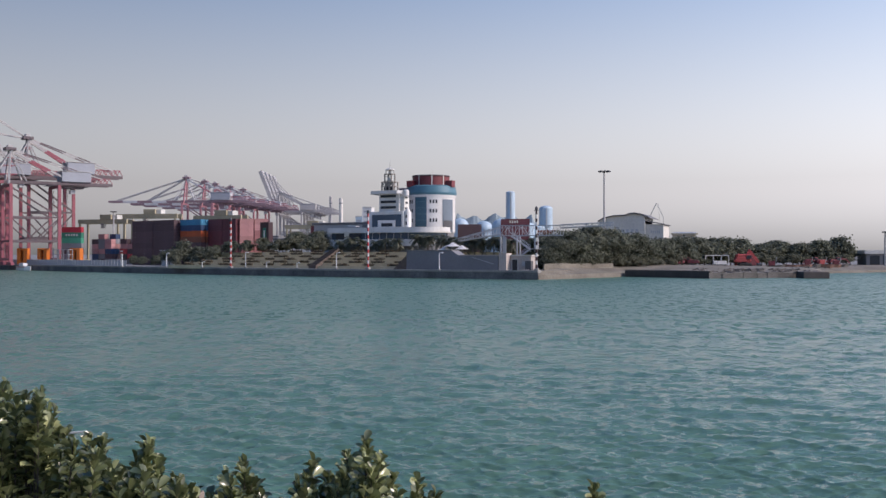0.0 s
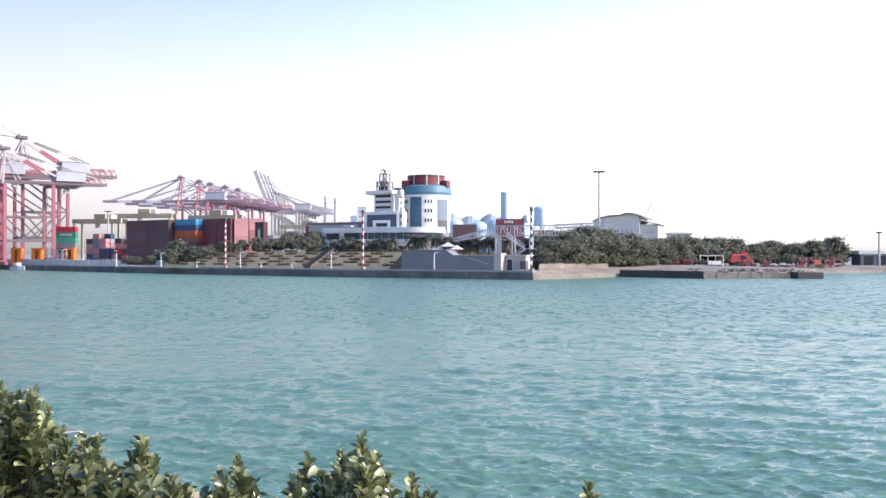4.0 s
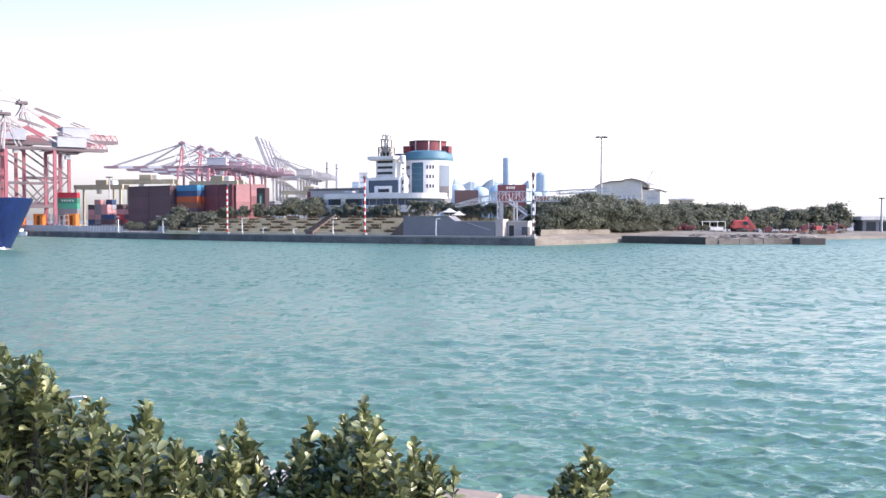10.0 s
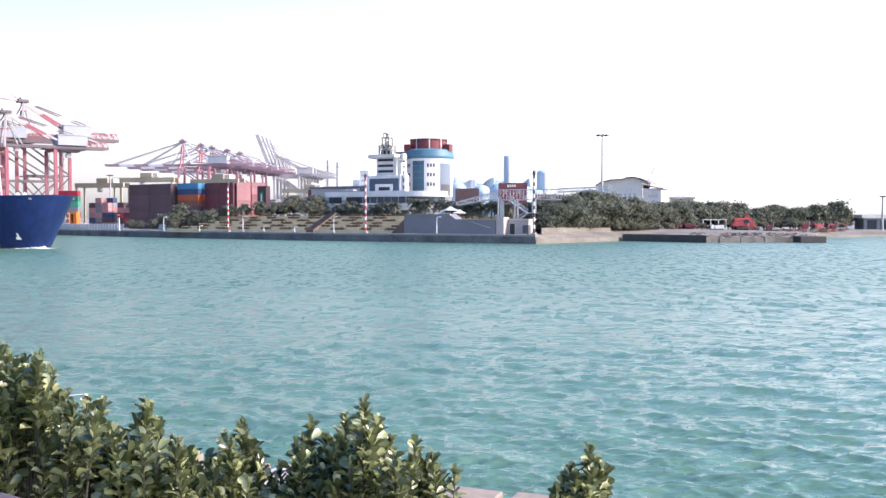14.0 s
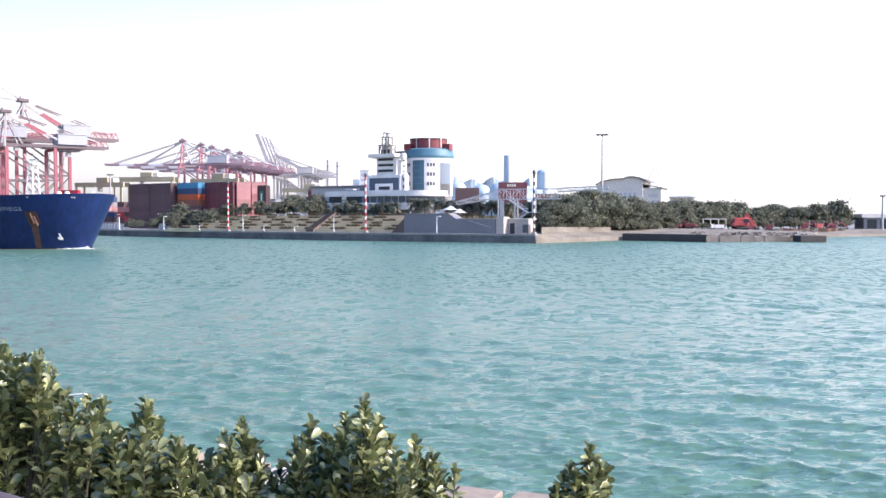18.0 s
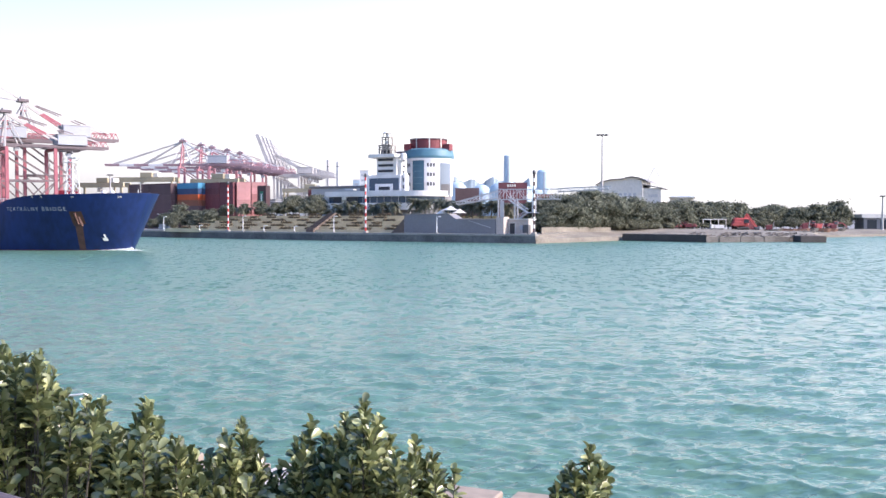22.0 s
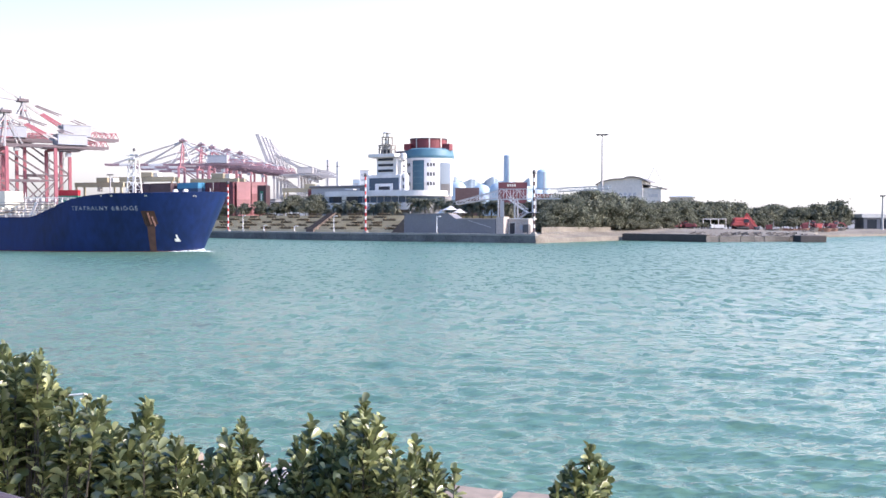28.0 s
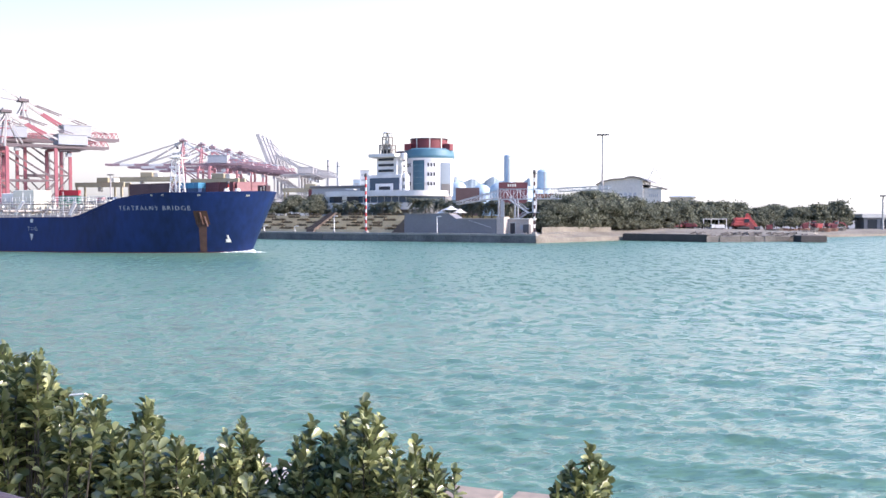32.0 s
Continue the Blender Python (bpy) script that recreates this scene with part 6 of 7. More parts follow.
def patch(x0, x1, z0, z1, off=0.04, taper=1.0, n=6, slant=0.0):
    """A thin patch that follows the starboard side."""
    bm = bmesh.new()
    rows = []
    for j in range(n + 1):
        z = z0 + (z1 - z0) * j / n
        mid, w = (x0 + x1) / 2 + slant * (z - z1), (x1 - x0) / 2 * (taper + (1 - taper) * j / n)
        rows.append([bm.verts.new((x, -half_beam(x, z) - off, z)) for x in (mid - w, mid, mid + w)])
    for lo, hi in zip(rows, rows[1:]):
        for i in range(2):
            bm.faces.new((lo[i], lo[i + 1], hi[i + 1], hi[i]))
    return bm


def make_ship():
    ship = thing("tanker", Matrix(), "blue-hulled product tanker under way with a white foremast", "ship")
    part("hull", hull_mesh(), [M["hull"], M["boot"]], ship, "deep blue hull with red boot topping")
    deck = bmesh.new()
    us = [2.6, 5, 8, 12, 16, 20, 24]
    up = [deck.verts.new((-u, s * half_beam(-u, 12.4) * 0.985, 12.3)) for s in (-1, 1) for u in us]
    for i in range(len(us) - 1):
        deck.faces.new((up[i], up[i + 1], up[len(us) + i + 1], up[len(us) + i]))
    part("forecastle_deck", deck, M["ship_deck"], ship)
    deck = bmesh.new()
    us = [24, 30, 38, 50, 80, 120, 150, 165, 176, 181]
    low = [deck.verts.new((-u, s * half_beam(-u, 7.9) * 0.99, 7.85)) for s in (-1, 1) for u in us]
    for i in range(len(us) - 1):
        deck.faces.new((low[i], low[i + 1], low[len(us) + i + 1], low[len(us) + i]))
    part("main_deck", deck, M["ship_deck"], ship)
    part("forecastle_bulkhead", boxed(-24.2, -23.9, -14.5, 14.5, 7.8, 12.3), M["ship_white"], ship)
    # the rail cap along the hull's top edge
    cap = bmesh.new()
    xs = [-0.85 - 1.6 * i for i in range(36)]
    ring = []
    for s, run in ((-1, xs[::-1]), (1, xs)):
        for x in run:
            z = rail_height(x)
            y = s * half_beam(x, z)
            ring.append([cap.verts.new((x, y + s * dy, z + dz)) for dy, dz in ((0.09, -0.06), (0.09, 0.1), (-0.14, 0.1), (-0.14, -0.06))])
    for p, q in zip(ring, ring[1:]):
        for k in range(4):
            cap.faces.new((p[k], p[(k + 1) % 4], q[(k + 1) % 4], q[k]))
    part("rail_cap", cap, M["hull"], ship)
    part("name_lettering", on_hull(text_mesh("TEATRALNY BRIDGE", 1.34), -29.6, 9.75, 1.0), M["ship_grey"], ship, "white painted ship's name")
    part("tug_mark", on_hull(text_mesh("TUG", 1.15), -54.4, 5.2), M["ship_grey"], ship, "white tug mark")
    sq = part("tug_square", patch(-53.6, -52.9, 7.0, 7.8), M["ship_grey"], ship)
    part("tug_arrow", patch(-53.7, -52.8, 3.0, 4.4, taper=0.15), M["ship_grey"], ship)
    part("bulb_mark", patch(-8.9, -8.1, 2.6, 3.3), M["ship_white"], ship, "white bulbous bow mark")
    part("bulb_mark_stem", patch(-8.5, -8.2, 3.3, 4.2), M["ship_white"], ship)
    # anchor in its pocket with the rust that runs from it
    ax = -12.0
    part("anchor_pocket", patch(ax - 1.3, ax + 1.3, 6.6, 9.6, 0.03), M["anchor_iron"], ship)
    part("rust_stain", patch(ax - 0.75, ax + 0.75, 0.5, 7.2, 0.035, 0.8, slant=0.2), M["rust"], ship, "rust streak below the anchor")
    anc = bmesh.new()
    yb = lambda z: -half_beam(ax, z) - 0.35
    beam(anc, (ax, yb(9.2), 9.2), (ax, yb(6.2), 6.2), 0.5, 0.4)
    beam(anc, (ax - 1.3, yb(6.4), 6.4), (ax + 1.3, yb(6.4), 6.4), 0.5, 0.45)
    for s in (-1, 1):
        beam(anc, (ax + s * 1.2, yb(6.4), 6.3), (ax + s * 1.0, yb(8.2) - 0.1, 8.3), 0.5, 0.3)
    part("anchor", anc, M["rust"], ship, "rusty stockless anchor")
    part("hawse_lip", patch(ax - 1.6, ax + 1.6, 9.6, 9.95, 0.12), M["hull"], ship)
    for x in (-3.2, -11.5, -19.0, -21.5):
        part("fairlead", patch(x - 0.24, x + 0.24, 12.82, 13.14, 0.06), M["ship_cream"], ship)
        part("fairlead_hole", patch(x - 0.15, x + 0.13, 12.86, 13.04, 0.09), M["steel"], ship)
    # foremast: a white lattice tower with a platform
    for dx, dy in ((-1.7, -1.5), (1.7, -1.5), (-1.7, 1.5), (1.7, 1.5)):
        part("mast_leg", bar((-25.4 + dx, dy, 8.0), (-25.4 + dx * 0.5, dy * 0.45, 22.0), 0.34, 0.26, 8), M["ship_white"], ship)
    lat = bmesh.new()
    for i in range(4):
        z0, z1 = 12.5 + 2.37 * i, 12.5 + 2.37 * (i + 1)
        t0, t1 = 0.84 - 0.34 * i / 4, 0.84 - 0.34 * (i + 1) / 4
        for sy in (-1.5, 1.5):
            beam(lat, (-25.4 - 1.7 * t0, sy * t0, z0), (-25.4 + 1.7 * t1, sy * t1, z1), 0.14)
            beam(lat, (-25.4 + 1.7 * t0, sy * t0, z0), (-25.4 - 1.7 * t1, sy * t1, z1), 0.14)
            beam(lat, (-25.4 - 1.7 * t1, sy * t1, z1), (-25.4 + 1.7 * t1, sy * t1, z1), 0.14)
    part("mast_lattice", lat, M["ship_white"], ship)
    part("mast_platform", boxed(-27.0, -23.8, -1.3, 1.3, 21.9, 22.1), M["ship_white"], ship)
    part("mast_rail", bar((-27.0, -1.3, 23.0), (-23.8, -1.3, 23.0), 0.1), M["ship_white"], ship)
    part("mast_pole", bar((-25.4, 0, 22.0), (-25.4, 0, 24.6), 0.3, 0.16, 8), M["ship_white"], ship)
    part("mast_lamp", lathe(bmesh.new(), [(0.25, 24.0), (0.35, 24.2), (0.25, 24.7)], 10), M["steel"], ship).location = (-25.0, -0.4, 0)
    for x, y in ((-8, -3.5), (-8, 3.5), (-13, 0)):
        w = part("windlass", boxed(x - 1.3, x + 1.3, y - 1.6, y + 1.6, 12.3, 13.6, bevel=0.3), M["ship_cream"], ship)
        part("windlass_drum", bar((x, y - 2.2, 13.2), (x, y + 2.2, 13.2), 1.5, 1.5, 14), M["ship_deck"], w)
    for x, y in ((-4.5, -2.4), (-4.5, 2.4), (-15, -8), (-16.4, -8)):
        part("bollard", lathe(bmesh.new(), [(0.35, 12.3), (0.3, 13.3), (0.45, 13.4), (0.45, 13.6)], 10), M["steel"], ship).location = (x, y, 0)
    part("bow_post", bar((-3.4, 0, 12.3), (-3.4, 0, 15.0), 0.22, 0.14, 8), M["ship_white"], ship)
    part("jack_staff", bar((-2.6, 0, 13.2), (-2.6, 0, 16.2), 0.1, 0.06, 6), M["ship_white"], ship)
    for x in (-6.2, -9.0):
        part("mushroom_vent", lathe(bmesh.new(), [(0.3, 12.3), (0.3, 13.9), (0.65, 14.0), (0.5, 14.5), (0.1, 14.6)], 12), M["ship_white"], ship).location = (x, -5.5, 0)
    # cargo deck: pipe runs, crossovers, walkways, rails and small houses
    for y, z, w in ((-3.2, 9.3, 0.5), (-1.9, 9.3, 0.6), (-0.4, 9.3, 0.6), (1.2, 9.3, 0.5), (-5.0, 9.0, 0.35), (2.8, 10.8, 0.3), (-6.2, 10.4, 0.3), (-7.6, 11.3, 0.35), (-8.3, 11.3, 0.3), (-9.0, 11.2, 0.3), (-8.0, 9.9, 0.45), (-9.6, 9.8, 0.35)):
        part("deck_pipe", bar((-26, y, z), (-150, y, z), w, w, 10), M["pipe"], ship)
    walkb = bmesh.new()
    box(walkb, -150, -25, 3.4, 5.0, 11.9, 12.05)
    box(walkb, -150, -38, -10.2, -9.3, 11.75, 11.88)
    part("walkway", walkb, M["galv"], ship)
    for i in range(42):
        x = -26 - 3 * i
        part("pipe_rack", boxed(x - 0.12, x + 0.12, -6.6, 5.2, 8.6, 8.9), M["ship_cream"], ship)
        post = bmesh.new()
        for y in (-6.5, -3.8, 2.2, 5.0):
            beam(post, (x, y, 7.85), (x, y, 11.9 if y > 0 else 8.7), 0.16)
        beam(post, (x, -9.9, 7.85), (x, -9.9, 11.75), 0.16)
        beam(post, (x, -7.4, 7.85), (x, -7.4, 11.6), 0.14)
        part("rack_post", post, M["ship_cream"], ship)
    for y in (3.4, 5.0):
        for z in (12.6, 13.1):
            part("walkway_rail", bar((-25, y, z), (-150, y, z), 0.08), M["ship_white"], ship)
        st = bmesh.new()
        for i in range(62):
            beam(st, (-25 - 2 * i, y, 12.0), (-25 - 2 * i, y, 13.1), 0.08)
        part("walkway_stanchions", st, M["ship_white"], ship)
    st = bmesh.new()
    for i in range(72):
        x = -40.5 - 1.9 * i
        y = -half_beam(x, 8.0) + 0.15
        beam(st, (x, y, 8.0), (x, y, 9.1), 0.08)
    part("side_stanchions", st, M["ship_white"], ship)
    for z in (8.4, 8.75, 9.1):
        part("side_rail", bar((-40.5, -HALF + 0.2, z), (-150, -HALF + 0.2, z), 0.06), M["ship_white"], ship)
    rng = random.Random(9)
    for i, (x, y, w, d, h) in enumerate(((-29, -7, 3, 3, 3.1), (-33, 6, 3.5, 3, 3.0), (-44, 8, 4, 4, 2.6), (-36, -9.5, 1.6, 1.6, 2.2), (-58, 7, 5, 4, 3.6), (-70, 8, 5, 4, 3.0), (-69, 2, 6.5, 6, 7.0), (-77, 6, 6, 5, 6.4), (-50, 7, 3, 3, 4.6))):
        part("deck_house", boxed(x - w / 2, x + w / 2, y - d / 2, y + d / 2, 7.85, 7.85 + h, bevel=0.08), M["ship_white" if i % 2 else "ship_cream"], ship)
    for x in (-31, -38.5, -46, -53.5, -61, -68.5):
        for y in (-8.6, 8.6):
            v = part("tank_vent", bar((x, y, 7.85), (x, y, 10.6), 0.35, 0.35, 8), M["ship_white"], ship)
            part("vent_head", boxed(x - 0.45, x + 0.45, y - 0.45, y + 0.45, 10.3, 11.0, bevel=0.1), M["ship_white"], v)
        part("hatch", lathe(bmesh.new(), [(0.9, 7.85), (0.9, 8.6), (0.7, 8.8)], 14), M["ship_cream"], ship).location = (x + 3, -10.5, 0)
    for i in range(5):
        x = -56 - 2.2 * i
        part("crossover_pipe", bar((x, -12.5, 9.6), (x, 12.5, 9.6), 0.5, 0.5, 10), M["pipe"], ship)
        part("valve", boxed(x - 0.45, x + 0.45, -7.6, -6.8, 9.2, 10.6, bevel=0.1), M["ship_cream"], ship)
    for i in range(10):
        x = -41 - 4.2 * i
        part("coaming_panel", boxed(x - 3.6, x, -12.3, -12.1, 8.0, 8.7), M["pipe"], ship)
        part("pipe_loop", bar((x - 1.2, -11.2, 8.0), (x - 0.4, -9.6, 10.4), 0.3, 0.3, 8), M["pipe"], ship)
    for x, z0, x1, z1 in ((-63, 8.6, -60.4, 12.0), (-47.5, 8.4, -45.5, 11.6)):
        part("deck_stair", bar((x, -10.6, z0), (x1, -10.6, z1), 0.7, 0.25), M["ship_white"], ship)
    for i in range(14):
        x = -40 - 3.1 * i
        part("davit_post", bar((x, -10.3 + (i % 3), 8.0), (x, -10.3 + (i % 3), 12.6 + 0.5 * (i % 4)), 0.14, 0.12, 6), M["ship_white"], ship)
    for y in (-9.3, -10.2):
        part("side_walkway_rail", bar((-38, y, 12.9), (-150, y, 12.9), 0.07), M["ship_white"], ship)
    st = bmesh.new()
    for i in range(56):
        beam(st, (-38 - 2 * i, -10.2, 11.8), (-38 - 2 * i, -10.2, 12.9), 0.07)
    part("side_walkway_stanchions", st, M["ship_white"], ship)
    for s, tip in ((-1, -28.6), (1, -22.6)):
        part("mast_arm", bar((-25.4 + s * 0.9, 0, 22.1), (tip, 0, 24.6 if s < 0 else 23.0), 0.22, 0.12, 6), M["ship_white"], ship)
    part("radar_bar", boxed(-26.6, -24.0, -0.15, 0.15, 22.9, 23.3, bevel=0.05), M["galv"], ship)
    # the hull pushes a curl of broken water along its stem and side
    rng = random.Random(3)
    curl = bmesh.new()
    for i in range(170):
        u = rng.random() ** 1.8
        x = -5.4 - 7 * u + rng.uniform(-0.4, 0.5)
        y = -half_beam(x, 0.1) - rng.uniform(0.0, 0.6 + 1.5 * u)
        r = rng.uniform(0.06, 0.19) * (1.2 - 0.8 * u)
        made = bmesh.ops.create_icosphere(curl, subdivisions=1, radius=r)["verts"]
        bmesh.ops.scale(curl, vec=(1.9, 1.2, rng.uniform(0.6, 1.2)), verts=made)
        bmesh.ops.translate(curl, vec=(x, y, 0.2 + rng.uniform(0, 0.6) * (1 - u) ** 2), verts=made)
    for i in range(120):
        x = -6.2 + 4.0 * rng.random() ** 1.5
        r = rng.uniform(0.05, 0.16)
        made = bmesh.ops.create_icosphere(curl, subdivisions=1, radius=r)["verts"]
        bmesh.ops.scale(curl, vec=(2.4, 1.5, 0.5), verts=made)
        bmesh.ops.translate(curl, vec=(x, rng.uniform(-2.6, 1.2), 0.28), verts=made)
    part("bow_wave", curl, M["foam"], ship, "white broken water at the bow")
    trail = bmesh.new()
    for i in range(60):
        x = -18 - 70 * rng.random()
        y = -half_beam(x, 0.0) - rng.uniform(0.05, 0.55)
        r = rng.uniform(0.06, 0.2)
        made = bmesh.ops.create_icosphere(trail, subdivisions=1, radius=r)["verts"]
        bmesh.ops.scale(trail, vec=(3.4, 1.2, 0.5), verts=made)
        bmesh.ops.translate(trail, vec=(x, y, 0.22), verts=made)
    part("side_foam", trail, M["foam"], ship, "thin broken foam along the waterline")
    return ship


tanker = make_ship()


# ---------------------------------------------------------------- the near bank, sea wall, railing and shrubs
WALL_EDGE = [(-40, 27.4), (-5.96, 12.36), (-2.65, 10.9), (0.66, 9.44), (6, 7.1), (20, 2.5)]


def make_bank():
    bm = bmesh.new()
    n = 48
    edge = []
    for i in range(n + 1):
        t = i / n * (len(WALL_EDGE) - 1)
        k = min(int(t), len(WALL_EDGE) - 2)
        edge.append(Vector(WALL_EDGE[k]).lerp(Vector(WALL_EDGE[k + 1]), t - k))
    grid = []
    for s, z in ((0.0, 6.35), (0.3, 6.35), (0.45, 6.25), (0.6, 6.05), (0.75, 5.75), (0.9, 5.35), (1.0, 5.0)):
        row = []
        for p in edge:
            q = Vector((p.x, 1.2)).lerp(p - Vector((0, 0.7)), s)
            row.append(bm.verts.new((q.x, q.y, z + 0.06 * noise.noise((q.x * 2, q.y * 2, 0)))))
        grid.append(row)
    rear = [bm.verts.new((p.x, -60, 6.35)) for p in edge]
    grid.insert(0, rear)
    for lo, hi in zip(grid, grid[1:]):
        for i in range(n):
            bm.faces.new((lo[i], lo[i + 1], hi[i + 1], hi[i]))
    solid("bank", bm, M["earth"], Matrix(), "bare earth bank under the shrubs", "ground", kind="structure")
    wall = bmesh.new()
    for a, b in zip(WALL_EDGE, WALL_EDGE[1:]):
        a, b = Vector(a), Vector(b)
        d = (b - a).normalized()
        o = Vector((-d.y, d.x))
        prism(wall, [(p.x, p.y) for p in (a - o * 1.0, b - o * 1.0, b, a)], -4, 5.22)
    ob = solid("sea_wall", wall, M["wall_brown"], Matrix(), "brown concrete sea wall below the shrubs", "sea wall", kind="structure")
    rng = random.Random(2)
    for a, b in zip(WALL_EDGE[1:4], WALL_EDGE[2:5]):
        a, b = Vector(a), Vector(b)
        d = (b - a).normalized()
        turn = math.degrees(math.atan2(d.y, d.x))
        count = int((b - a).length / 0.75)
        for i in range(count):
            p = a.lerp(b, (i + 0.5) / count)
            bm = boxed(-0.36, 0.36, -0.95, 0.05, 0, 0.07 + rng.uniform(0, 0.03), bevel=0.015)
            bmesh.ops.transform(bm, matrix=pose(p.x, p.y, 5.222, rng.uniform(-1, 1), rng.uniform(-1, 1), turn + rng.uniform(-1, 1)), verts=bm.verts)
            part("coping_stone", bm, M["stone" if rng.random() < 0.12 else "wall_brown"], ob)


make_bank()

post = thing("pipe_post", pose(-3.56, 7.6, 5.0), "slim white steel post with a flat lamp head", "post")
part("pole", bar((0, 0, 0), (0, 0, 2.88), 0.042, 0.042, 12), M["post_white"], post)
part("lamp_head", boxed(-0.12, 0.03, -0.035, 0.035, 2.865, 2.885, bevel=0.004), M["post_white"], post)
part("lamp_wedge", prism(bmesh.new(), [(-0.12, -0.03), (-0.05, -0.03), (-0.05, 0.03), (-0.12, 0.03)], 2.845, 2.866), M["galv"], post)
part("clip", boxed(-0.03, 0.03, -0.03, 0.03, 2.70, 2.76, bevel=0.005), M["galv"], post)

rail = thing("handrail", pose(0, 0, 0), "dark brown painted tube handrail sloping down the bank", "railing")
part("tube", bar((-2.4, 2.2, 7.735), (-0.45, 2.2, 7.19), 0.048, 0.048, 12), M["rail_brown"], rail)
for x in (-2.2, -0.7):
    part("baluster", bar((x, 2.2, 6.3), (x, 2.2, 7.72 - (x + 2.4) * 0.28), 0.04, 0.04, 10), M["rail_brown"], rail)


rod = thing("garden_stake", pose(-1.60, 4.05, 6.25), "thin white bent stake standing among the shrub leaves", "stake")
part("upright", bar((0, 0, 0), (0, 0, 1.0), 0.009, 0.009, 8), M["post_white"], rod)
part("bent_tip", bar((0, 0, 0.998), (0.105, -0.02, 1.012), 0.01, 0.008, 8), M["post_white"], rod)


def leaf_mesh(name, length, width, curl, fold):
    """A spoon-shaped leaf along +y, folded on its midrib and curled back."""
    prof = ((0.0, 0.08), (0.2, 0.30), (0.42, 0.72), (0.66, 1.0), (0.86, 0.92), (0.96, 0.58), (1.0, 0.16))
    verts, faces = [], []
    for t, w in prof:
        y, z = t * length, curl * length * (t * t) * -0.5 + 0.1 * length * t
        verts += [(-w * width / 2, y, z + fold * w * width), (0, y, z), (w * width / 2, y, z + fold * w * width)]
    for k in range(len(prof) - 1):
        j = 3 * k
        faces += [(j, j + 1, j + 4, j + 3), (j + 1, j + 2, j + 5, j + 4)]
    me = bpy.data.meshes.new(name)
    me.from_pydata(verts, [], faces)
    me.materials.append(M["shrub_leaf"])
    for p in me.polygons:
        p.use_smooth = True
    return me


LEAVES = [leaf_mesh("leaf", 0.062, 0.036, 0.45, 0.3), leaf_mesh("leaf", 0.058, 0.033, 0.15, 0.38), leaf_mesh("leaf", 0.060, 0.038, 0.7, 0.22),
          leaf_mesh("leaf", 0.044, 0.022, -0.1, 0.4), leaf_mesh("leaf", 0.052, 0.031, 0.55, 0.3)]


def shrub(seed, tops, near, far, shoots, label, singles=210, deep=0.34):
    """A shrub whose shoots end under a rising and falling top line; leaves stand in whorls round each shoot."""
    rng = random.Random(seed)
    x0, x1 = tops[0][0], tops[-1][0]
    cx = (x0 + x1) / 2
    y_mid = (near + far) / 2
    ob = thing("shrub", pose(cx, y_mid, 6.2), label, "shrub", "shrubs on the bank")
    inv = Matrix.Translation((-cx, -y_mid, -6.2))

    def top(x):
        for (a, za), (b, zb) in zip(tops, tops[1:]):
            if x <= b:
                return za + (zb - za) * (x - a) / (b - a)
        return tops[-1][1]

    twigs, verts, faces, made = bmesh.new(), [], [], 0
    tips = [(x, z, True) for x, z in tops[1:-1]] + [(None, None, False)] * shoots
    for x, z, fixed in tips:
        y = rng.uniform(near, far)
        if fixed:
            y = near * 0.35 + far * 0.65
        else:
            x = rng.uniform(x0, x1)
            z = top(x) - rng.random() * deep - 0.012
        k = y / 3.6                                   # the top line holds at 3.6 m from the eye
        tip = Vector((x * k, y, 8.0 + (z - 8.0) * k))
        base = Vector((cx * k + (tip.x - cx * k) * 0.55, y + rng.uniform(-0.1, 0.1), 6.2))
        lean = (tip - base).normalized()
        low = tip - lean * rng.uniform(0.17, 0.27) - Vector((0, 0, 0.02))
        beam(twigs, base, low, 0.007, 0.006, 5)
        beam(twigs, low, tip, 0.007, 0.004, 5)
        count = rng.randint(32, 42)
        spin = rng.uniform(0, 6.28)
        for i in range(count):
            t = i / (count - 1)
            p = low.lerp(tip, 0.12 + 0.88 * t ** 0.8)
            a = spin + i * 2.4
            rise = radians(rng.uniform(-5, 55) + 38 * t ** 2)
            way = (Vector((math.cos(a), math.sin(a), 0)) * math.cos(rise) + (lean * 0.8 + Vector((0, 0, 0.2))) * math.sin(rise)).normalized()
            side = way.cross(Vector((0, 0, 1)) if abs(way.z) < 0.95 else Vector((1, 0, 0))).normalized()
            up = side.cross(way)
            roll = Matrix.Rotation(rng.gauss(0, 0.55), 3, "Y")
            size = rng.uniform(0.6, 1.0)
            m = Matrix.Translation(p) @ (Matrix((side, way, up)).transposed() @ roll).to_4x4() @ Matrix.Diagonal((size, size, size, 1))
            me = rng.choice(LEAVES)
            if made < singles and t > 0.45 and y < (near + far) / 2 + 0.1:
                leaf = part("leaf", me, None, ob)
                leaf.matrix_local = inv @ m
                made += 1
            else:
                n = len(verts)
                mm = inv @ m
                verts += [tuple(mm @ v.co) for v in me.vertices]
                faces += [tuple(n + q for q in poly.vertices) for poly in me.polygons]
    bmesh.ops.transform(twigs, matrix=inv, verts=twigs.verts)
    part("stem", twigs, M["twig"], ob)["kind"] = "stuff"
    me = bpy.data.meshes.new("foliage")
    me.from_pydata(verts, [], faces)
    me.materials.append(M["shrub_leaf"])
    for p in me.polygons:
        p.use_smooth = True
    part("foliage", me, None, ob)["kind"] = "stuff"
    return ob


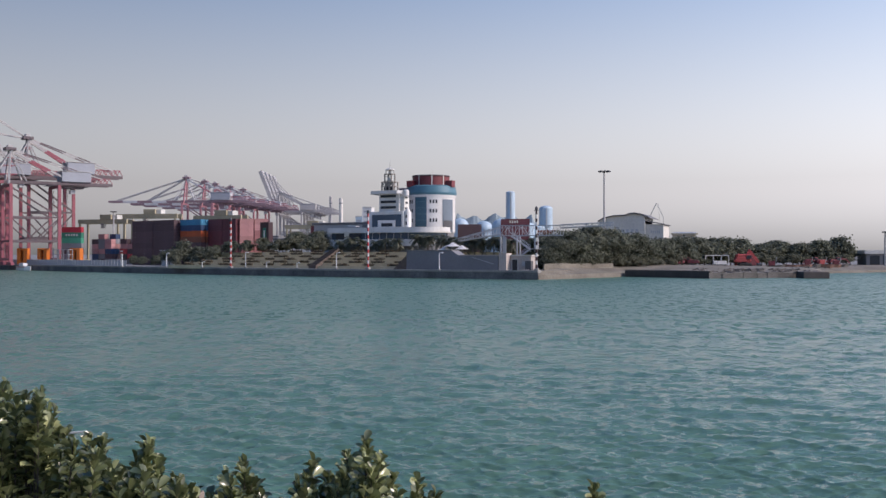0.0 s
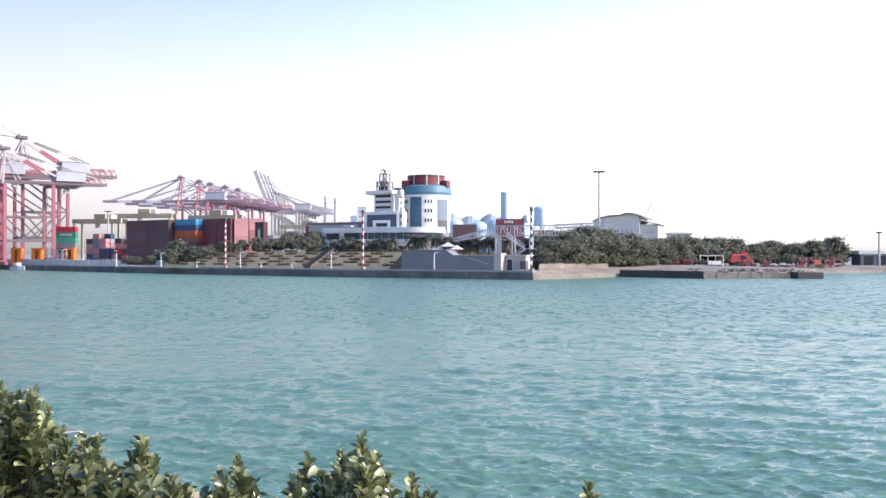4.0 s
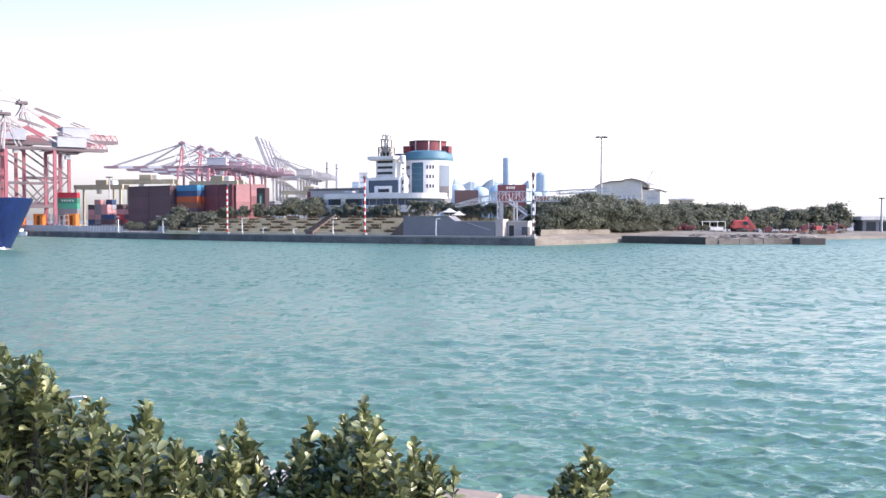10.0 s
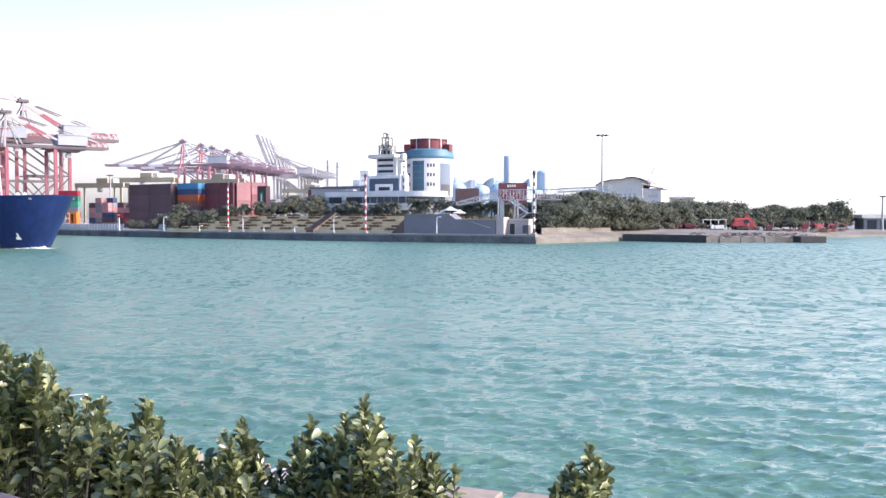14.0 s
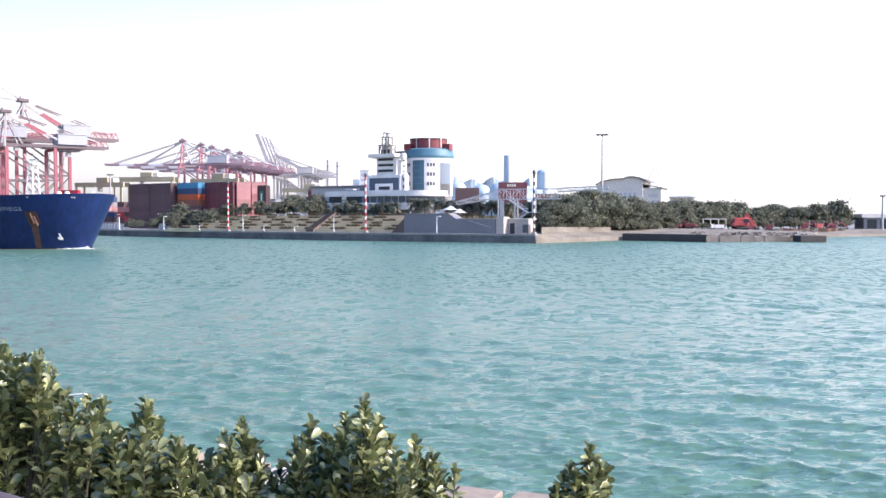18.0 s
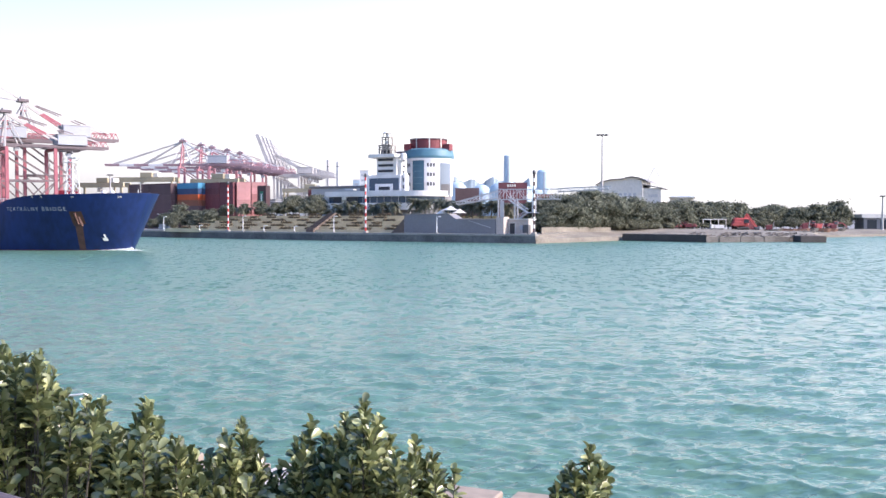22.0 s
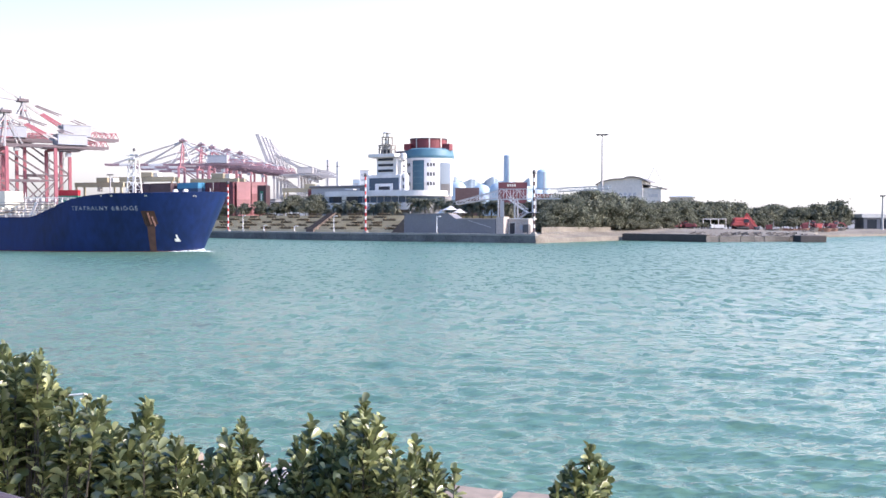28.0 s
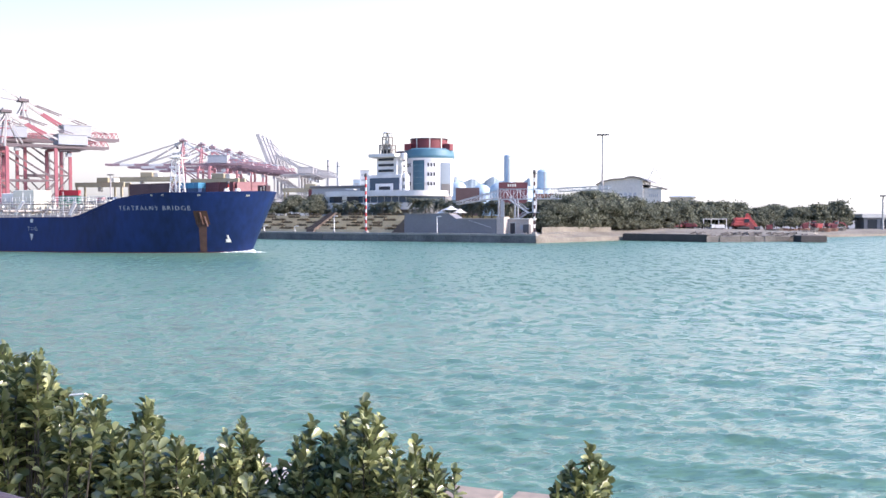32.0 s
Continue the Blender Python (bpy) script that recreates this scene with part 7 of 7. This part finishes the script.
shrub(1, [(-2.0, 7.56), (-1.83, 7.53), (-1.64, 7.50), (-1.556, 7.455), (-1.504, 7.478), (-1.452, 7.40), (-1.41, 7.345), (-1.326, 7.305), (-1.268, 7.30), (-1.215, 7.18)], 3.2, 4.2, 440,
      "large glossy green shrub with spoon-shaped leaves on the bank", 280, 0.62)
shrub(2, [(-1.26, 7.19), (-1.149, 7.225), (-1.107, 7.29), (-1.065, 7.21), (-1.0125, 7.15), (-0.94, 7.12), (-0.87, 7.09), (-0.82, 7.02)], 3.2, 4.0, 190, "bushy green shrub with pale lit leaf tips", 240)
shrub(3, [(-0.866, 7.06), (-0.814, 7.165), (-0.751, 7.222), (-0.699, 7.14), (-0.64, 7.05)], 3.3, 3.95, 62, "small dense green shrub beside the railing gap", 220)
shrub(4, [(-0.64, 7.05), (-0.552, 7.15), (-0.494, 7.215), (-0.437, 7.17), (-0.40, 7.12)], 3.3, 3.95, 60, "leafy green shrub with upright shoots", 200)
shrub(5, [(-0.425, 7.15), (-0.364, 7.243), (-0.301, 7.302), (-0.249, 7.23), (-0.197, 7.165), (-0.165, 7.06)], 3.3, 4.0, 120, "tall rounded dark green shrub", 260)
shrub(6, [(-0.165, 7.06), (-0.1025, 7.148), (-0.04, 7.095), (-0.008, 7.015), (0.044, 7.035), (0.095, 6.95)], 3.4, 3.8, 30, "sparse young green shrub with open shoots", 160, 0.2)
shrub(7, [(0.40, 6.99), (0.473, 7.055), (0.546, 7.115), (0.609, 7.055), (0.655, 6.97)], 3.4, 3.8, 34, "single round green shrub standing apart", 200, 0.24)


# ---------------------------------------------------------------- what moves
def motions():
    sail = []
    for i in range(17):
        t = 2.0 * i
        s = (t - 20.0) / 10.0
        x = -79.78 + 35.12 * s - 1.163 * s * s
        y = 244.48 - 18.46 * s + 2.88 * s * s
        psi = math.degrees(0.4853 - 0.0775 * s - 0.0474 * s * s)
        sail.append((t, pose(x * 0.97, y * 0.97, -0.3, 0, 0, -psi)))
    walk(tanker, sail)
    walk(water, [(0, pose(0, 0, 0)), (16, pose(-3.0, -9.0, 0)), (32, pose(-6, -18, 0))])


motions()
